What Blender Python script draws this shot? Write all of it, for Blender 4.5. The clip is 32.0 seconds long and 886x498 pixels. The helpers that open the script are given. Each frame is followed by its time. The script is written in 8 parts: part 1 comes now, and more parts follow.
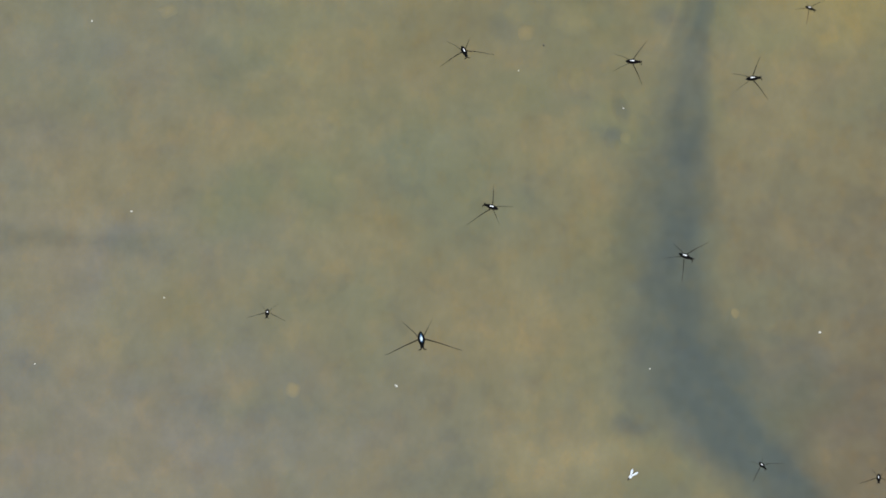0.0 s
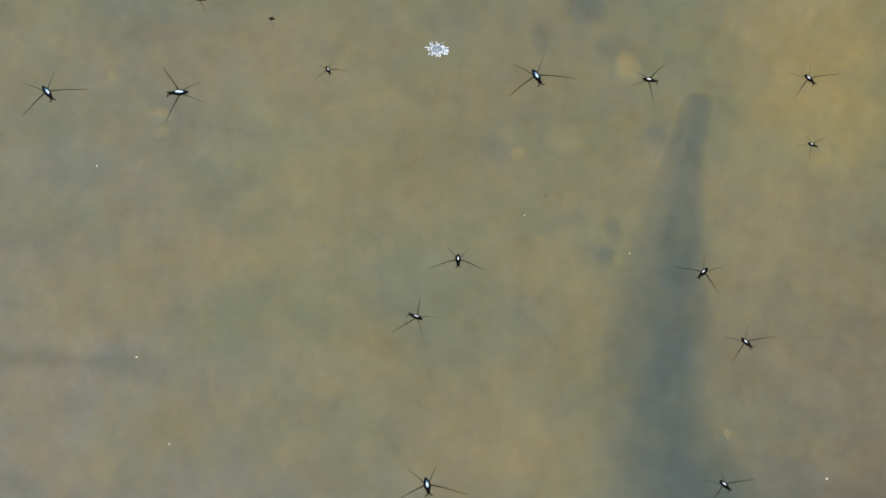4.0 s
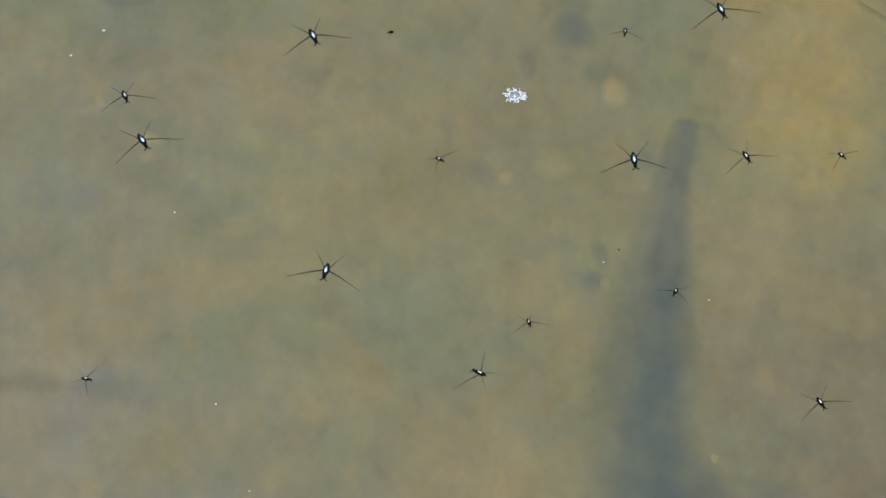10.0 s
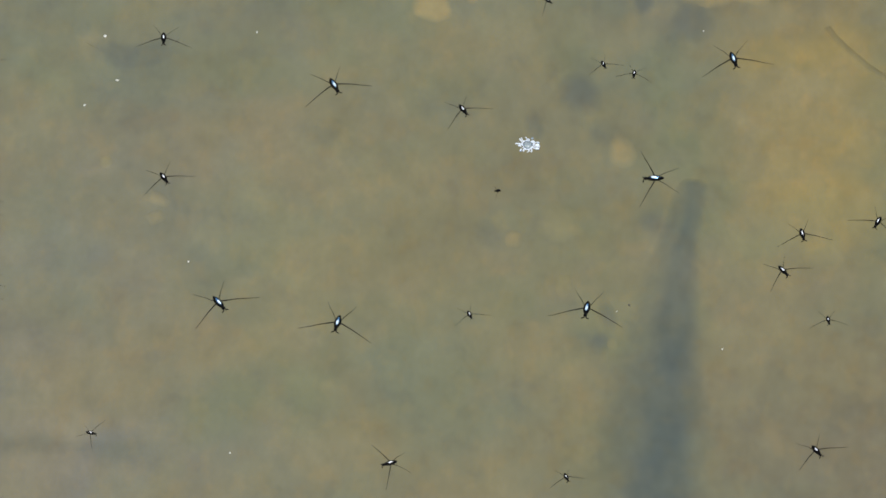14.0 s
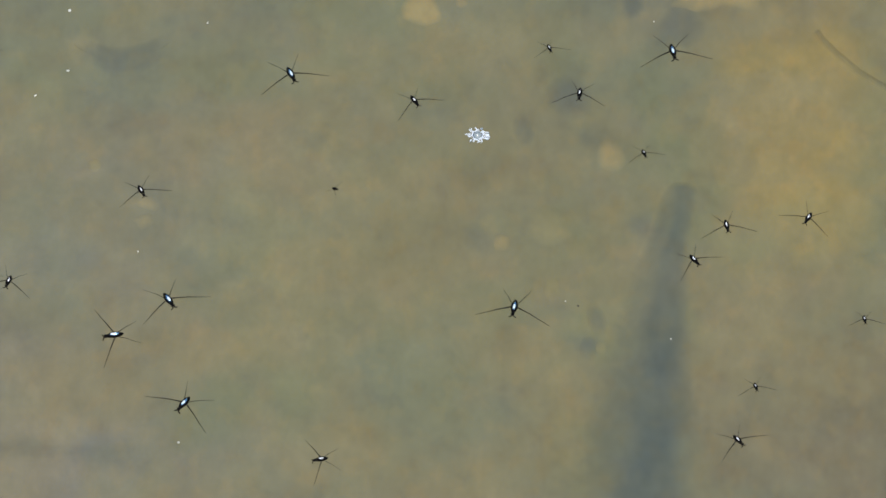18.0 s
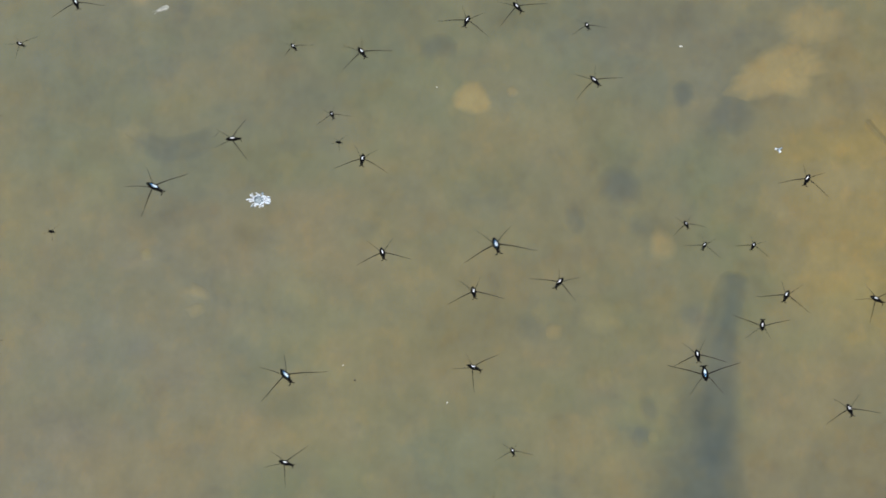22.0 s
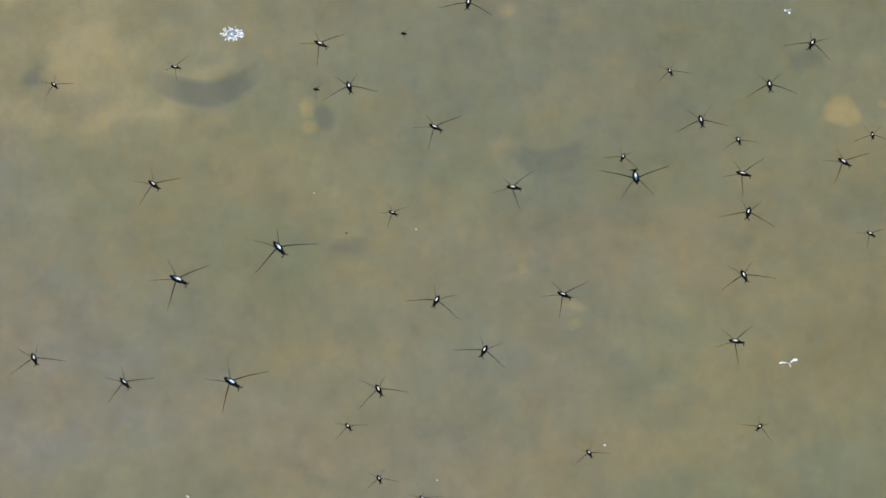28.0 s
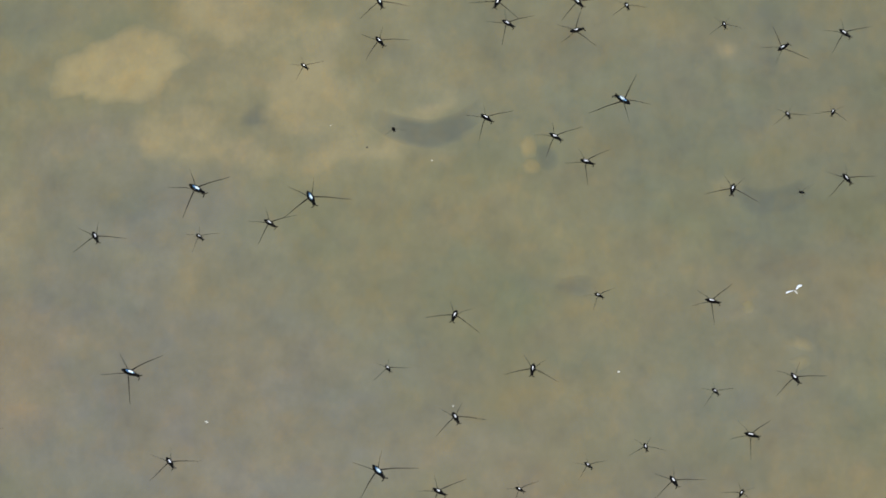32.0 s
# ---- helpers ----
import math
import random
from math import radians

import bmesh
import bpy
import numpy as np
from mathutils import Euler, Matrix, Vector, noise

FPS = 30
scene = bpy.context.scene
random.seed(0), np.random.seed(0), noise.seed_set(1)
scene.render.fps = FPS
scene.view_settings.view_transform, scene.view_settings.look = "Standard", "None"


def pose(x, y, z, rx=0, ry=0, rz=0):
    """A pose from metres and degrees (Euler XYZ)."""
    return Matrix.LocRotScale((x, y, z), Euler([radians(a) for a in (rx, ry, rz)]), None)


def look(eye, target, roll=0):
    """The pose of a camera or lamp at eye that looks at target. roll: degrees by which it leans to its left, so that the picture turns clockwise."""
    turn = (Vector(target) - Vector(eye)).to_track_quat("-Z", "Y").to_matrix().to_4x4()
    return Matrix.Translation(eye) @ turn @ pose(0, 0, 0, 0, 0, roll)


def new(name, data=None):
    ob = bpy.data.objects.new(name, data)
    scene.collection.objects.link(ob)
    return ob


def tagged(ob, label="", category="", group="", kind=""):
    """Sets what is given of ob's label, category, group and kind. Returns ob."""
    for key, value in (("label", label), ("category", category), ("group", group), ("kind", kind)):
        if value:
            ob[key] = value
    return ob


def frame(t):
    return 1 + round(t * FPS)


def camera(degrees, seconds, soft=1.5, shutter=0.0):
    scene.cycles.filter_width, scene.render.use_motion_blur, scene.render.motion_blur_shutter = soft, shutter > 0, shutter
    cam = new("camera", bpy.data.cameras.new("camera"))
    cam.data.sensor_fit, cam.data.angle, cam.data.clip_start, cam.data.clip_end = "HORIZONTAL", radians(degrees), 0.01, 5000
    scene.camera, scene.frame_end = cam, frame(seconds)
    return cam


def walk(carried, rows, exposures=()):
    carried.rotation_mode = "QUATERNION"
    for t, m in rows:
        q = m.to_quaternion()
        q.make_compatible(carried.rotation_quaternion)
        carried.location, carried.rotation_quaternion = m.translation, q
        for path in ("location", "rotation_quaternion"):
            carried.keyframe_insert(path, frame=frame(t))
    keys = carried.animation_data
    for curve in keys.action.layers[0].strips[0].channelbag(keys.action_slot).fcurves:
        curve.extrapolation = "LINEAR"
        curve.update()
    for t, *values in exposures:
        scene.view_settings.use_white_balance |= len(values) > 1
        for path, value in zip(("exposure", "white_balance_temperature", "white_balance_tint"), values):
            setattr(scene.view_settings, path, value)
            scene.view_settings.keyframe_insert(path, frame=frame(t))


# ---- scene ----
# A shallow murky pond seen from its edge: pond skaters drift with the surface film over silt, stones and a sunken log.
# Surface z = 0, bed about 0.066 m below. x runs along the shore, y away from it.
cam = camera(6.0, 32.0, soft=1.6, shutter=0.5)
walk(cam, [
    (0, pose(-0.0101, -2.174, 3.791, 38.559)),
    (0.5, pose(-0.0054, -2.174, 3.791, 38.623)),
    (1, pose(-0.0023, -2.174, 3.791, 38.670)),
    (1.5, pose(-0.0003, -2.174, 3.791, 38.828)),
    (2, pose(-0.0008, -2.174, 3.791, 38.946)),
    (2.5, pose(-0.0039, -2.174, 3.791, 39.069)),
    (3, pose(-0.0049, -2.174, 3.791, 39.198)),
    (3.5, pose(-0.0055, -2.174, 3.791, 39.297)),
    (5.5, pose(-0.0060, -2.174, 3.791, 39.479)),
    (6, pose(-0.0070, -2.174, 3.791, 39.473)),
    (6.5, pose(-0.0034, -2.174, 3.791, 39.479)),
    (7, pose(-0.0075, -2.174, 3.791, 39.497)),
    (7.5, pose(-0.0034, -2.174, 3.791, 39.514)),
    (8, pose(-0.0013, -2.174, 3.791, 39.497)),
    (8.5, pose(0.0023, -2.174, 3.791, 39.509)),
    (9, pose(0.0007, -2.174, 3.791, 39.497)),
    (9.5, pose(0.0007, -2.174, 3.791, 39.497)),
    (10, pose(0.0018, -2.174, 3.791, 39.543)),
    (10.5, pose(0.0043, -2.174, 3.791, 39.731)),
    (11, pose(0.0043, -2.174, 3.791, 40.048)),
    (11.5, pose(0.0023, -2.174, 3.791, 40.113)),
    (12, pose(-0.0008, -2.174, 3.791, 40.113)),
    (12.5, pose(0.0002, -2.174, 3.791, 40.048)),
    (13, pose(0.0002, -2.174, 3.791, 39.995)),
    (13.5, pose(-0.0024, -2.174, 3.791, 39.954)),
    (15.5, pose(0.0018, -2.174, 3.791, 40.001)),
    (16, pose(0.0054, -2.174, 3.791, 40.013)),
    (16.5, pose(0.0085, -2.174, 3.791, 40.019)),
    (17, pose(0.0116, -2.174, 3.791, 40.025)),
    (17.5, pose(0.0116, -2.174, 3.791, 40.013)),
    (18, pose(0.0043, -2.174, 3.791, 39.984)),
    (18.5, pose(0.0002, -2.174, 3.791, 39.960)),
    (19, pose(-0.0044, -2.174, 3.791, 39.972)),
    (19.5, pose(-0.0044, -2.174, 3.791, 40.054)),
    (20, pose(-0.0158, -2.174, 3.791, 40.124)),
    (20.5, pose(-0.0220, -2.174, 3.791, 40.124)),
    (21, pose(-0.0282, -2.174, 3.791, 40.236)),
    (21.5, pose(-0.0266, -2.174, 3.791, 40.382)),
    (22, pose(-0.0266, -2.174, 3.791, 40.588)),
    (22.5, pose(-0.0281, -2.174, 3.791, 40.640)),
    (23, pose(-0.0281, -2.174, 3.791, 40.664)),
    (23.5, pose(-0.0303, -2.174, 3.791, 40.601)),
    (24, pose(-0.0448, -2.174, 3.791, 40.364)),
    (24.5, pose(-0.0754, -2.174, 3.791, 40.203)),
    (25, pose(-0.1128, -2.174, 3.791, 40.100)),
    (25.5, pose(-0.1495, -2.174, 3.791, 40.100)),
    (27.5, pose(-0.2347, -2.174, 3.791, 40.632)),
    (28, pose(-0.2526, -2.174, 3.791, 40.674)),
    (28.5, pose(-0.2697, -2.174, 3.791, 40.712)),
    (29, pose(-0.2906, -2.174, 3.791, 40.839)),
    (29.5, pose(-0.3007, -2.174, 3.791, 41.076)),
    (30, pose(-0.3185, -2.174, 3.791, 41.164)),
    (30.5, pose(-0.3431, -2.174, 3.791, 41.042)),
    (31, pose(-0.3626, -2.174, 3.791, 40.911)),
    (31.5, pose(-0.3808, -2.174, 3.791, 40.843)),
    (32, pose(-0.3879, -2.174, 3.791, 40.942)),
])

# ---------------------------------------------------------------- light
world = bpy.data.worlds.new("sky")
scene.world = world
world.use_nodes = True
sky = world.node_tree.nodes.new("ShaderNodeTexSky")
sky.sky_type = "NISHITA"
sky.sun_disc = False
sky.sun_elevation = radians(66)
sky.sun_rotation = radians(172)
sky.dust_density = 2.0
sky.air_density = 1.0
world.node_tree.nodes["Background"].inputs["Strength"].default_value = 0.12
world.node_tree.links.new(sky.outputs["Color"], world.node_tree.nodes["Background"].inputs["Color"])

sun = new("sun", bpy.data.lights.new("sun", "SUN"))
sun.data.energy = 3.16
sun.data.angle = radians(24)
sun.data.color = (1.0, 0.985, 0.965)
sun.matrix_world = look((3.0 * math.sin(radians(172)) * math.cos(radians(66)), 3.0 * math.cos(radians(172)) * math.cos(radians(66)), 3.0 * math.sin(radians(66))), (0, 0, 0))
scene.view_settings.exposure = 0.0


# ---------------------------------------------------------------- materials
def material(name):
    m = bpy.data.materials.new(name)
    m.use_nodes = True
    n, l = m.node_tree.nodes, m.node_tree.links
    return m, n, l, n["Principled BSDF"]


def plain(name, colour, rough=0.5, metal=0.0, spec=0.5, vary=0.25, scale=300.0, bump=0.0, coat=0.0):
    """A surface with grain and blotches at two scales."""
    m, n, l, p = material(name)
    p.inputs["Roughness"].default_value = rough
    p.inputs["Metallic"].default_value = metal
    p.inputs["Specular IOR Level"].default_value = spec
    p.inputs["Coat Weight"].default_value = coat
    p.inputs["Coat Roughness"].default_value = 0.12
    tc = n.new("ShaderNodeTexCoord")
    fine, broad = n.new("ShaderNodeTexNoise"), n.new("ShaderNodeTexNoise")
    fine.inputs["Scale"].default_value, fine.inputs["Detail"].default_value = scale, 4
    broad.inputs["Scale"].default_value, broad.inputs["Detail"].default_value = scale * 0.17, 3
    for q in (fine, broad):
        l.new(tc.outputs["Object"], q.inputs["Vector"])
    mix = n.new("ShaderNodeMath")
    mix.operation = "ADD"
    l.new(fine.outputs["Fac"], mix.inputs[0])
    l.new(broad.outputs["Fac"], mix.inputs[1])
    ramp = n.new("ShaderNodeValToRGB")
    ramp.color_ramp.elements[0].position, ramp.color_ramp.elements[1].position = 0.35, 0.68
    half = n.new("ShaderNodeMath")
    half.operation = "MULTIPLY"
    half.inputs[1].default_value = 0.5
    l.new(mix.outputs[0], half.inputs[0])
    l.new(half.outputs[0], ramp.inputs["Fac"])
    ramp.color_ramp.elements[0].color = (*[c * (1 - vary) for c in colour], 1)
    ramp.color_ramp.elements[1].color = (*[min(1, c * (1 + vary)) for c in colour], 1)
    l.new(ramp.outputs["Color"], p.inputs["Base Color"])
    if bump:
        b = n.new("ShaderNodeBump")
        b.inputs["Strength"].default_value, b.inputs["Distance"].default_value = bump, 0.002
        l.new(fine.outputs["Fac"], b.inputs["Height"])
        l.new(b.outputs["Normal"], p.inputs["Normal"])
    return m


def bed_material():
    """Silt: its broad tones are carried by the sheet, grains and flecks of litter by noise."""
    m, n, l, p = material("silt")
    p.inputs["Roughness"].default_value = 0.95
    p.inputs["Specular IOR Level"].default_value = 0.1
    tone = n.new("ShaderNodeAttribute")
    tone.attribute_name = "tone"
    tc, drawn = n.new("ShaderNodeNewGeometry"), n.new("ShaderNodeMapping")
    # the silt is drawn out a little along the slope
    drawn.inputs["Scale"].default_value = (1.0, 0.68, 1.0)
    l.new(tc.outputs["Position"], drawn.inputs["Vector"])
    last = tone.outputs["Color"]
    for scale, detail, lo, hi, amount in ((24, 5, 0.85, 1.15, 0.36), (70, 4, 0.84, 1.18, 0.44), (130, 3, 0.88, 1.13, 0.34), (300, 2, 0.90, 1.10, 0.12)):
        q = n.new("ShaderNodeTexNoise")
        q.inputs["Scale"].default_value, q.inputs["Detail"].default_value, q.inputs["Roughness"].default_value = scale, detail, 0.6
        l.new(drawn.outputs["Vector"], q.inputs["Vector"])
        r = n.new("ShaderNodeMapRange")
        r.inputs["From Min"].default_value, r.inputs["From Max"].default_value = 0.3, 0.7
        r.inputs["To Min"].default_value, r.inputs["To Max"].default_value = lo, hi
        l.new(q.outputs["Fac"], r.inputs["Value"])
        mix = n.new("ShaderNodeMix")
        mix.data_type, mix.blend_type = "RGBA", "MULTIPLY"
        mix.inputs["Factor"].default_value = amount
        l.new(last, mix.inputs["A"])
        l.new(r.outputs["Result"], mix.inputs["B"])
        last = mix.outputs["Result"]
    # crumbs of pale sand and dark rot
    for scale, lo, hi, amount, colour in ((95, 0.52, 0.62, 0.42, (1.16, 1.04, 0.90, 1)), (58, 0.53, 0.64, 0.30, (0.84, 0.86, 1.0, 1)), (210, 0.58, 0.68, 0.26, (1.14, 1.04, 0.92, 1))):
        q = n.new("ShaderNodeTexNoise")
        q.inputs["Scale"].default_value, q.inputs["Detail"].default_value, q.inputs["Roughness"].default_value = scale, 3, 0.55
        l.new(drawn.outputs["Vector"], q.inputs["Vector"])
        r = n.new("ShaderNodeMapRange")
        r.inputs["From Min"].default_value, r.inputs["From Max"].default_value = lo, hi
        r.inputs["To Min"].default_value, r.inputs["To Max"].default_value = 0.0, amount
        l.new(q.outputs["Fac"], r.inputs["Value"])
        mix = n.new("ShaderNodeMix")
        mix.data_type, mix.blend_type = "RGBA", "MULTIPLY"
        l.new(r.outputs["Result"], mix.inputs["Factor"])
        l.new(last, mix.inputs["A"])
        mix.inputs["B"].default_value = colour
        last = mix.outputs["Result"]
    l.new(last, p.inputs["Base Color"])
    return m


def water_material():
    """Cloudy pond water: a flat mirror of the sky over a blurred look at the bed."""
    m, n, l, p = material("pond_water")
    n.remove(p)
    out = n["Material Output"]
    deep = n.new("ShaderNodeBsdfTransparent")
    deep.inputs["Color"].default_value = (0.93, 0.97, 0.90, 1)
    shine = n.new("ShaderNodeBsdfGlossy")
    shine.inputs["Roughness"].default_value = 0.0
    fresnel = n.new("ShaderNodeFresnel")
    fresnel.inputs["IOR"].default_value = 1.33
    mix = n.new("ShaderNodeMixShader")
    l.new(fresnel.outputs["Fac"], mix.inputs["Fac"])
    l.new(deep.outputs["BSDF"], mix.inputs[1])
    l.new(shine.outputs["BSDF"], mix.inputs[2])
    l.new(mix.outputs["Shader"], out.inputs["Surface"])
    return m


SILT = bed_material()
WATER = water_material()
CHITIN = plain("black_chitin", (0.003, 0.003, 0.003), 0.6, spec=0.06, vary=0.5, scale=900)
# near-white coat stands in for the sky's glint on the back
WING_GLINT = plain("silvery_wing_glint", (0.90, 0.91, 0.93), 0.30, metal=0.0, spec=0.8, vary=0.06, scale=1500)
WING_BLUE = plain("bluish_wing", (0.36, 0.62, 0.90), 0.25, metal=0.85, spec=0.5, vary=0.25, scale=1500)
# colour of the highlight painted on large wing cases
SHEEN = plain("pale_blue_sheen", (0.76, 0.88, 0.98), 0.3, spec=0.8, vary=0.1, scale=1500)
LEG = plain("brown_leg", (0.018, 0.014, 0.008), 0.6, spec=0.15, vary=0.4, scale=900)
FOAM = plain("white_foam", (0.74, 0.80, 0.86), 0.3, vary=0.1, scale=900)
FLECK = plain("pale_fluff", (0.62, 0.62, 0.56), 0.7, vary=0.15, scale=900)
HUSK = plain("dry_husk", (0.36, 0.36, 0.30), 0.6, vary=0.35, scale=700)
DARKFLECK = plain("dark_fluff", (0.03, 0.025, 0.02), 0.7, vary=0.2, scale=900)


def bubble_material():
    m, n, l, p = material("clear_bubble")
    n.remove(p)
    clear, shine, mix, fresnel = n.new("ShaderNodeBsdfTransparent"), n.new("ShaderNodeBsdfGlossy"), n.new("ShaderNodeMixShader"), n.new("ShaderNodeFresnel")
    clear.inputs["Color"].default_value = (0.93, 0.94, 0.95, 1)
    shine.inputs["Roughness"].default_value = 0.1
    fresnel.inputs["IOR"].default_value = 1.5
    l.new(fresnel.outputs["Fac"], mix.inputs["Fac"])
    film, milk = n.new("ShaderNodeBsdfDiffuse"), n.new("ShaderNodeMixShader")
    film.inputs["Color"].default_value = (0.55, 0.68, 0.78, 1)
    milk.inputs["Fac"].default_value = 0.3
    l.new(clear.outputs["BSDF"], milk.inputs[1])
    l.new(film.outputs["BSDF"], milk.inputs[2])
    l.new(milk.outputs["Shader"], mix.inputs[1])
    l.new(shine.outputs["BSDF"], mix.inputs[2])
    l.new(mix.outputs["Shader"], n["Material Output"].inputs["Surface"])
    return m


BUBBLE = bubble_material()


# ---------------------------------------------------------------- mesh helpers
def mesh_of(name, bm, mat, smooth=True):
    me = bpy.data.meshes.new(name)
    for f in bm.faces:
        f.smooth = smooth
    bm.to_mesh(me)
    bm.free()
    me.materials.append(mat)
    return me


def part(name, me, parent, label=""):
    ob = new(name, me)
    ob.parent = parent
    return tagged(ob, label)


def rings(bm, sections, n=8, cap=True):
    """A tube through sections of (centre, width, height, direction)."""
    loops = []
    for c, w, h, d in sections:
        d = Vector(d).normalized()
        side = d.cross(Vector((0, 0, 1)))
        side = side.normalized() if side.length > 1e-4 else Vector((1, 0, 0))
        up = side.cross(d).normalized()
        loops.append([bm.verts.new(Vector(c) + side * (w * math.cos(2 * math.pi * i / n)) + up * (h * math.sin(2 * math.pi * i / n))) for i in range(n)])
    for a, b in zip(loops, loops[1:]):
        for i in range(n):
            bm.faces.new((a[i], a[(i + 1) % n], b[(i + 1) % n], b[i]))
    if cap:
        bm.faces.new(loops[0][::-1])
        bm.faces.new(loops[-1])
    bmesh.ops.recalc_face_normals(bm, faces=bm.faces)
    return bm


def blob(bm, c, r, squash=(1, 1, 1), lumps=0.0, seed=0.0, sub=3):
    """A rounded lump, uneven where lumps is given."""
    made = bmesh.ops.create_icosphere(bm, subdivisions=sub, radius=1.0)["verts"]
    for v in made:
        k = 1 + lumps * noise.noise(v.co * 1.6 + Vector((seed, seed * 0.7, 3.1)))
        v.co = Vector(c) + Vector((v.co.x * squash[0], v.co.y * squash[1], v.co.z * squash[2])) * r * k
    return bm


# ---------------------------------------------------------------- pond bed
PATCHES = []


SPREADS = []


def patch(x, y, rx, ry, colour, weight=0.7, turn=0.0):
    """A soft-edged stretch of another tone on the bed, radii in metres; some paint in dimmer light."""
    PATCHES.append((x, y, rx, ry, colour, weight, radians(turn)))


def spill(x, y, rx, ry, colour, weight=0.8, turn=0.0):
    """A stretch of sand or mud with a clearer edge, lying over the silt."""
    SPREADS.append((x, y, rx, ry, colour, weight, radians(turn)))


OLIVE, TAN, OCHRE, GREY, MAUVE, DARK, RUST, SAND = ((0.168, 0.175, 0.112), (0.230, 0.195, 0.121), (0.282, 0.214, 0.092), (0.157, 0.162, 0.132),
                                                   (0.210, 0.196, 0.190), (0.108, 0.123, 0.124), (0.225, 0.168, 0.122), (0.318, 0.266, 0.166))
UMBER, PALE, ROSE = (0.135, 0.112, 0.086), (0.236, 0.218, 0.186), (0.262, 0.210, 0.160)
LOGWOOD, SLAB, STONE_PALE, STONE_TAN, LEAF, TWIG = (0.095, 0.111, 0.110), (0.335, 0.274, 0.160), (0.325, 0.255, 0.135), (0.245, 0.215, 0.120), (0.103, 0.114, 0.113), (0.10, 0.10, 0.075)
patch(-0.1725, 1.0382, 0.1610, 0.0972, OLIVE, 0.75)
patch(-0.0844, 0.9476, 0.1095, 0.0645, OLIVE, 0.35)
patch(0.0151, 0.9476, 0.0730, 0.0472, OLIVE, 0.25)
patch(-0.2375, 0.8506, 0.0655, 0.0842, PALE, 0.55)
patch(-0.2154, 0.7601, 0.1295, 0.0781, MAUVE, 0.85)
patch(-0.0567, 0.7520, 0.0809, 0.0490, MAUVE, 0.40)
patch(0.0279, 0.8506, 0.0786, 0.0545, TAN, 0.60)
patch(0.2018, 0.9818, 0.0466, 0.0826, TAN, 0.40)
patch(0.2360, 0.8010, 0.0293, 0.0622, RUST, 0.70)
patch(0.2274, 0.7317, 0.0355, 0.0611, UMBER, 0.85)
# broad UMBER at the near right also paints in a falloff of light
patch(0.2245, 0.8506, 0.0557, 0.1012, UMBER, 0.32)
patch(0.1449, 0.8010, 0.0326, 0.0206, DARK, 0.65, -20)
patch(0.1713, 0.8175, 0.0196, 0.0165, DARK, 0.35)
patch(0.2441, 0.8506, 0.0197, 0.0842, UMBER, 0.45)
patch(0.2196, 0.9094, 0.0396, 0.0510, UMBER, 0.25)
patch(0.1914, 0.8382, 0.0360, 0.0292, GREY, 0.70)
patch(0.0748, 0.9476, 0.0232, 0.0994, OLIVE, 0.55)
patch(0.0922, 1.0121, 0.0267, 0.0568, OLIVE, 0.45)
patch(-0.0181, 0.9818, 0.0533, 0.0389, OLIVE, 0.25)
patch(-0.2145, 1.1109, 0.0745, 0.1174, GREY, 0.55)
patch(-0.0755, 1.0976, 0.1116, 0.0942, TAN, 0.28)
patch(0.0396, 1.1243, 0.0882, 0.0539, TAN, 0.35)
patch(0.2286, 1.1511, 0.0374, 0.1001, OCHRE, 0.85)
patch(0.1597, 1.1109, 0.0203, 0.0537, OLIVE, 0.60)
patch(0.2420, 1.2009, 0.0274, 0.0550, OCHRE, 0.35)
patch(0.1856, 1.0623, 0.0168, 0.0575, TAN, 0.40)
patch(0.2623, 1.1422, 0.0136, 0.1183, OLIVE, 0.60)
patch(0.2181, 0.9582, 0.0531, 0.0430, GREY, 0.40)
# again broad UMBER for the dimmer light at the near right
patch(0.2363, 0.9030, 0.0659, 0.0638, UMBER, 0.55)
patch(0.1886, 0.9754, 0.0200, 0.0389, GREY, 0.30)
patch(-0.1760, 0.9072, 0.0825, 0.0424, MAUVE, 0.45)
patch(-0.1941, 1.2813, 0.1142, 0.0608, GREY, 0.30)
patch(-0.1941, 1.2813, 0.1142, 0.0608, MAUVE, 0.40)
patch(-0.0557, 1.2766, 0.1038, 0.0467, OLIVE, 0.50)
patch(0.1004, 1.3046, 0.0590, 0.0328, GREY, 0.85)
patch(0.2325, 1.3093, 0.0243, 0.0565, OCHRE, 0.20)
patch(0.1944, 1.3139, 0.0208, 0.0188, TAN, 0.40)
patch(0.1101, 1.2628, 0.0518, 0.0512, GREY, 0.45)
patch(0.1868, 1.2906, 0.0693, 0.0610, UMBER, 0.30)
patch(0.2049, 0.9732, 0.0466, 0.0519, UMBER, 0.30)
patch(0.2178, 1.1713, 0.0375, 0.0730, OCHRE, 0.60)
patch(-0.2380, 0.9904, 0.0800, 0.0521, MAUVE, 0.60)
patch(-0.2716, 1.1042, 0.0406, 0.0898, MAUVE, 0.35)
patch(-0.3341, 0.9872, 0.0567, 0.0564, TAN, 0.55)
patch(-0.2625, 0.9019, 0.0791, 0.0254, MAUVE, 0.60)
patch(-0.2966, 1.0920, 0.0878, 0.0760, OLIVE, 0.45)
patch(-0.5520, 1.1186, 0.1119, 0.0765, OLIVE, 0.35)
patch(-0.6146, 1.1724, 0.0580, 0.0638, PALE, 0.50)
patch(-0.5096, 1.0131, 0.1204, 0.0568, MAUVE, 0.85)
patch(-0.6198, 1.1186, 0.0678, 0.0629, MAUVE, 0.50)
patch(-0.2965, 1.2225, 0.1134, 0.0926, OLIVE, 0.40)
patch(-0.2307, 1.0831, 0.0810, 0.0534, TAN, 0.30)
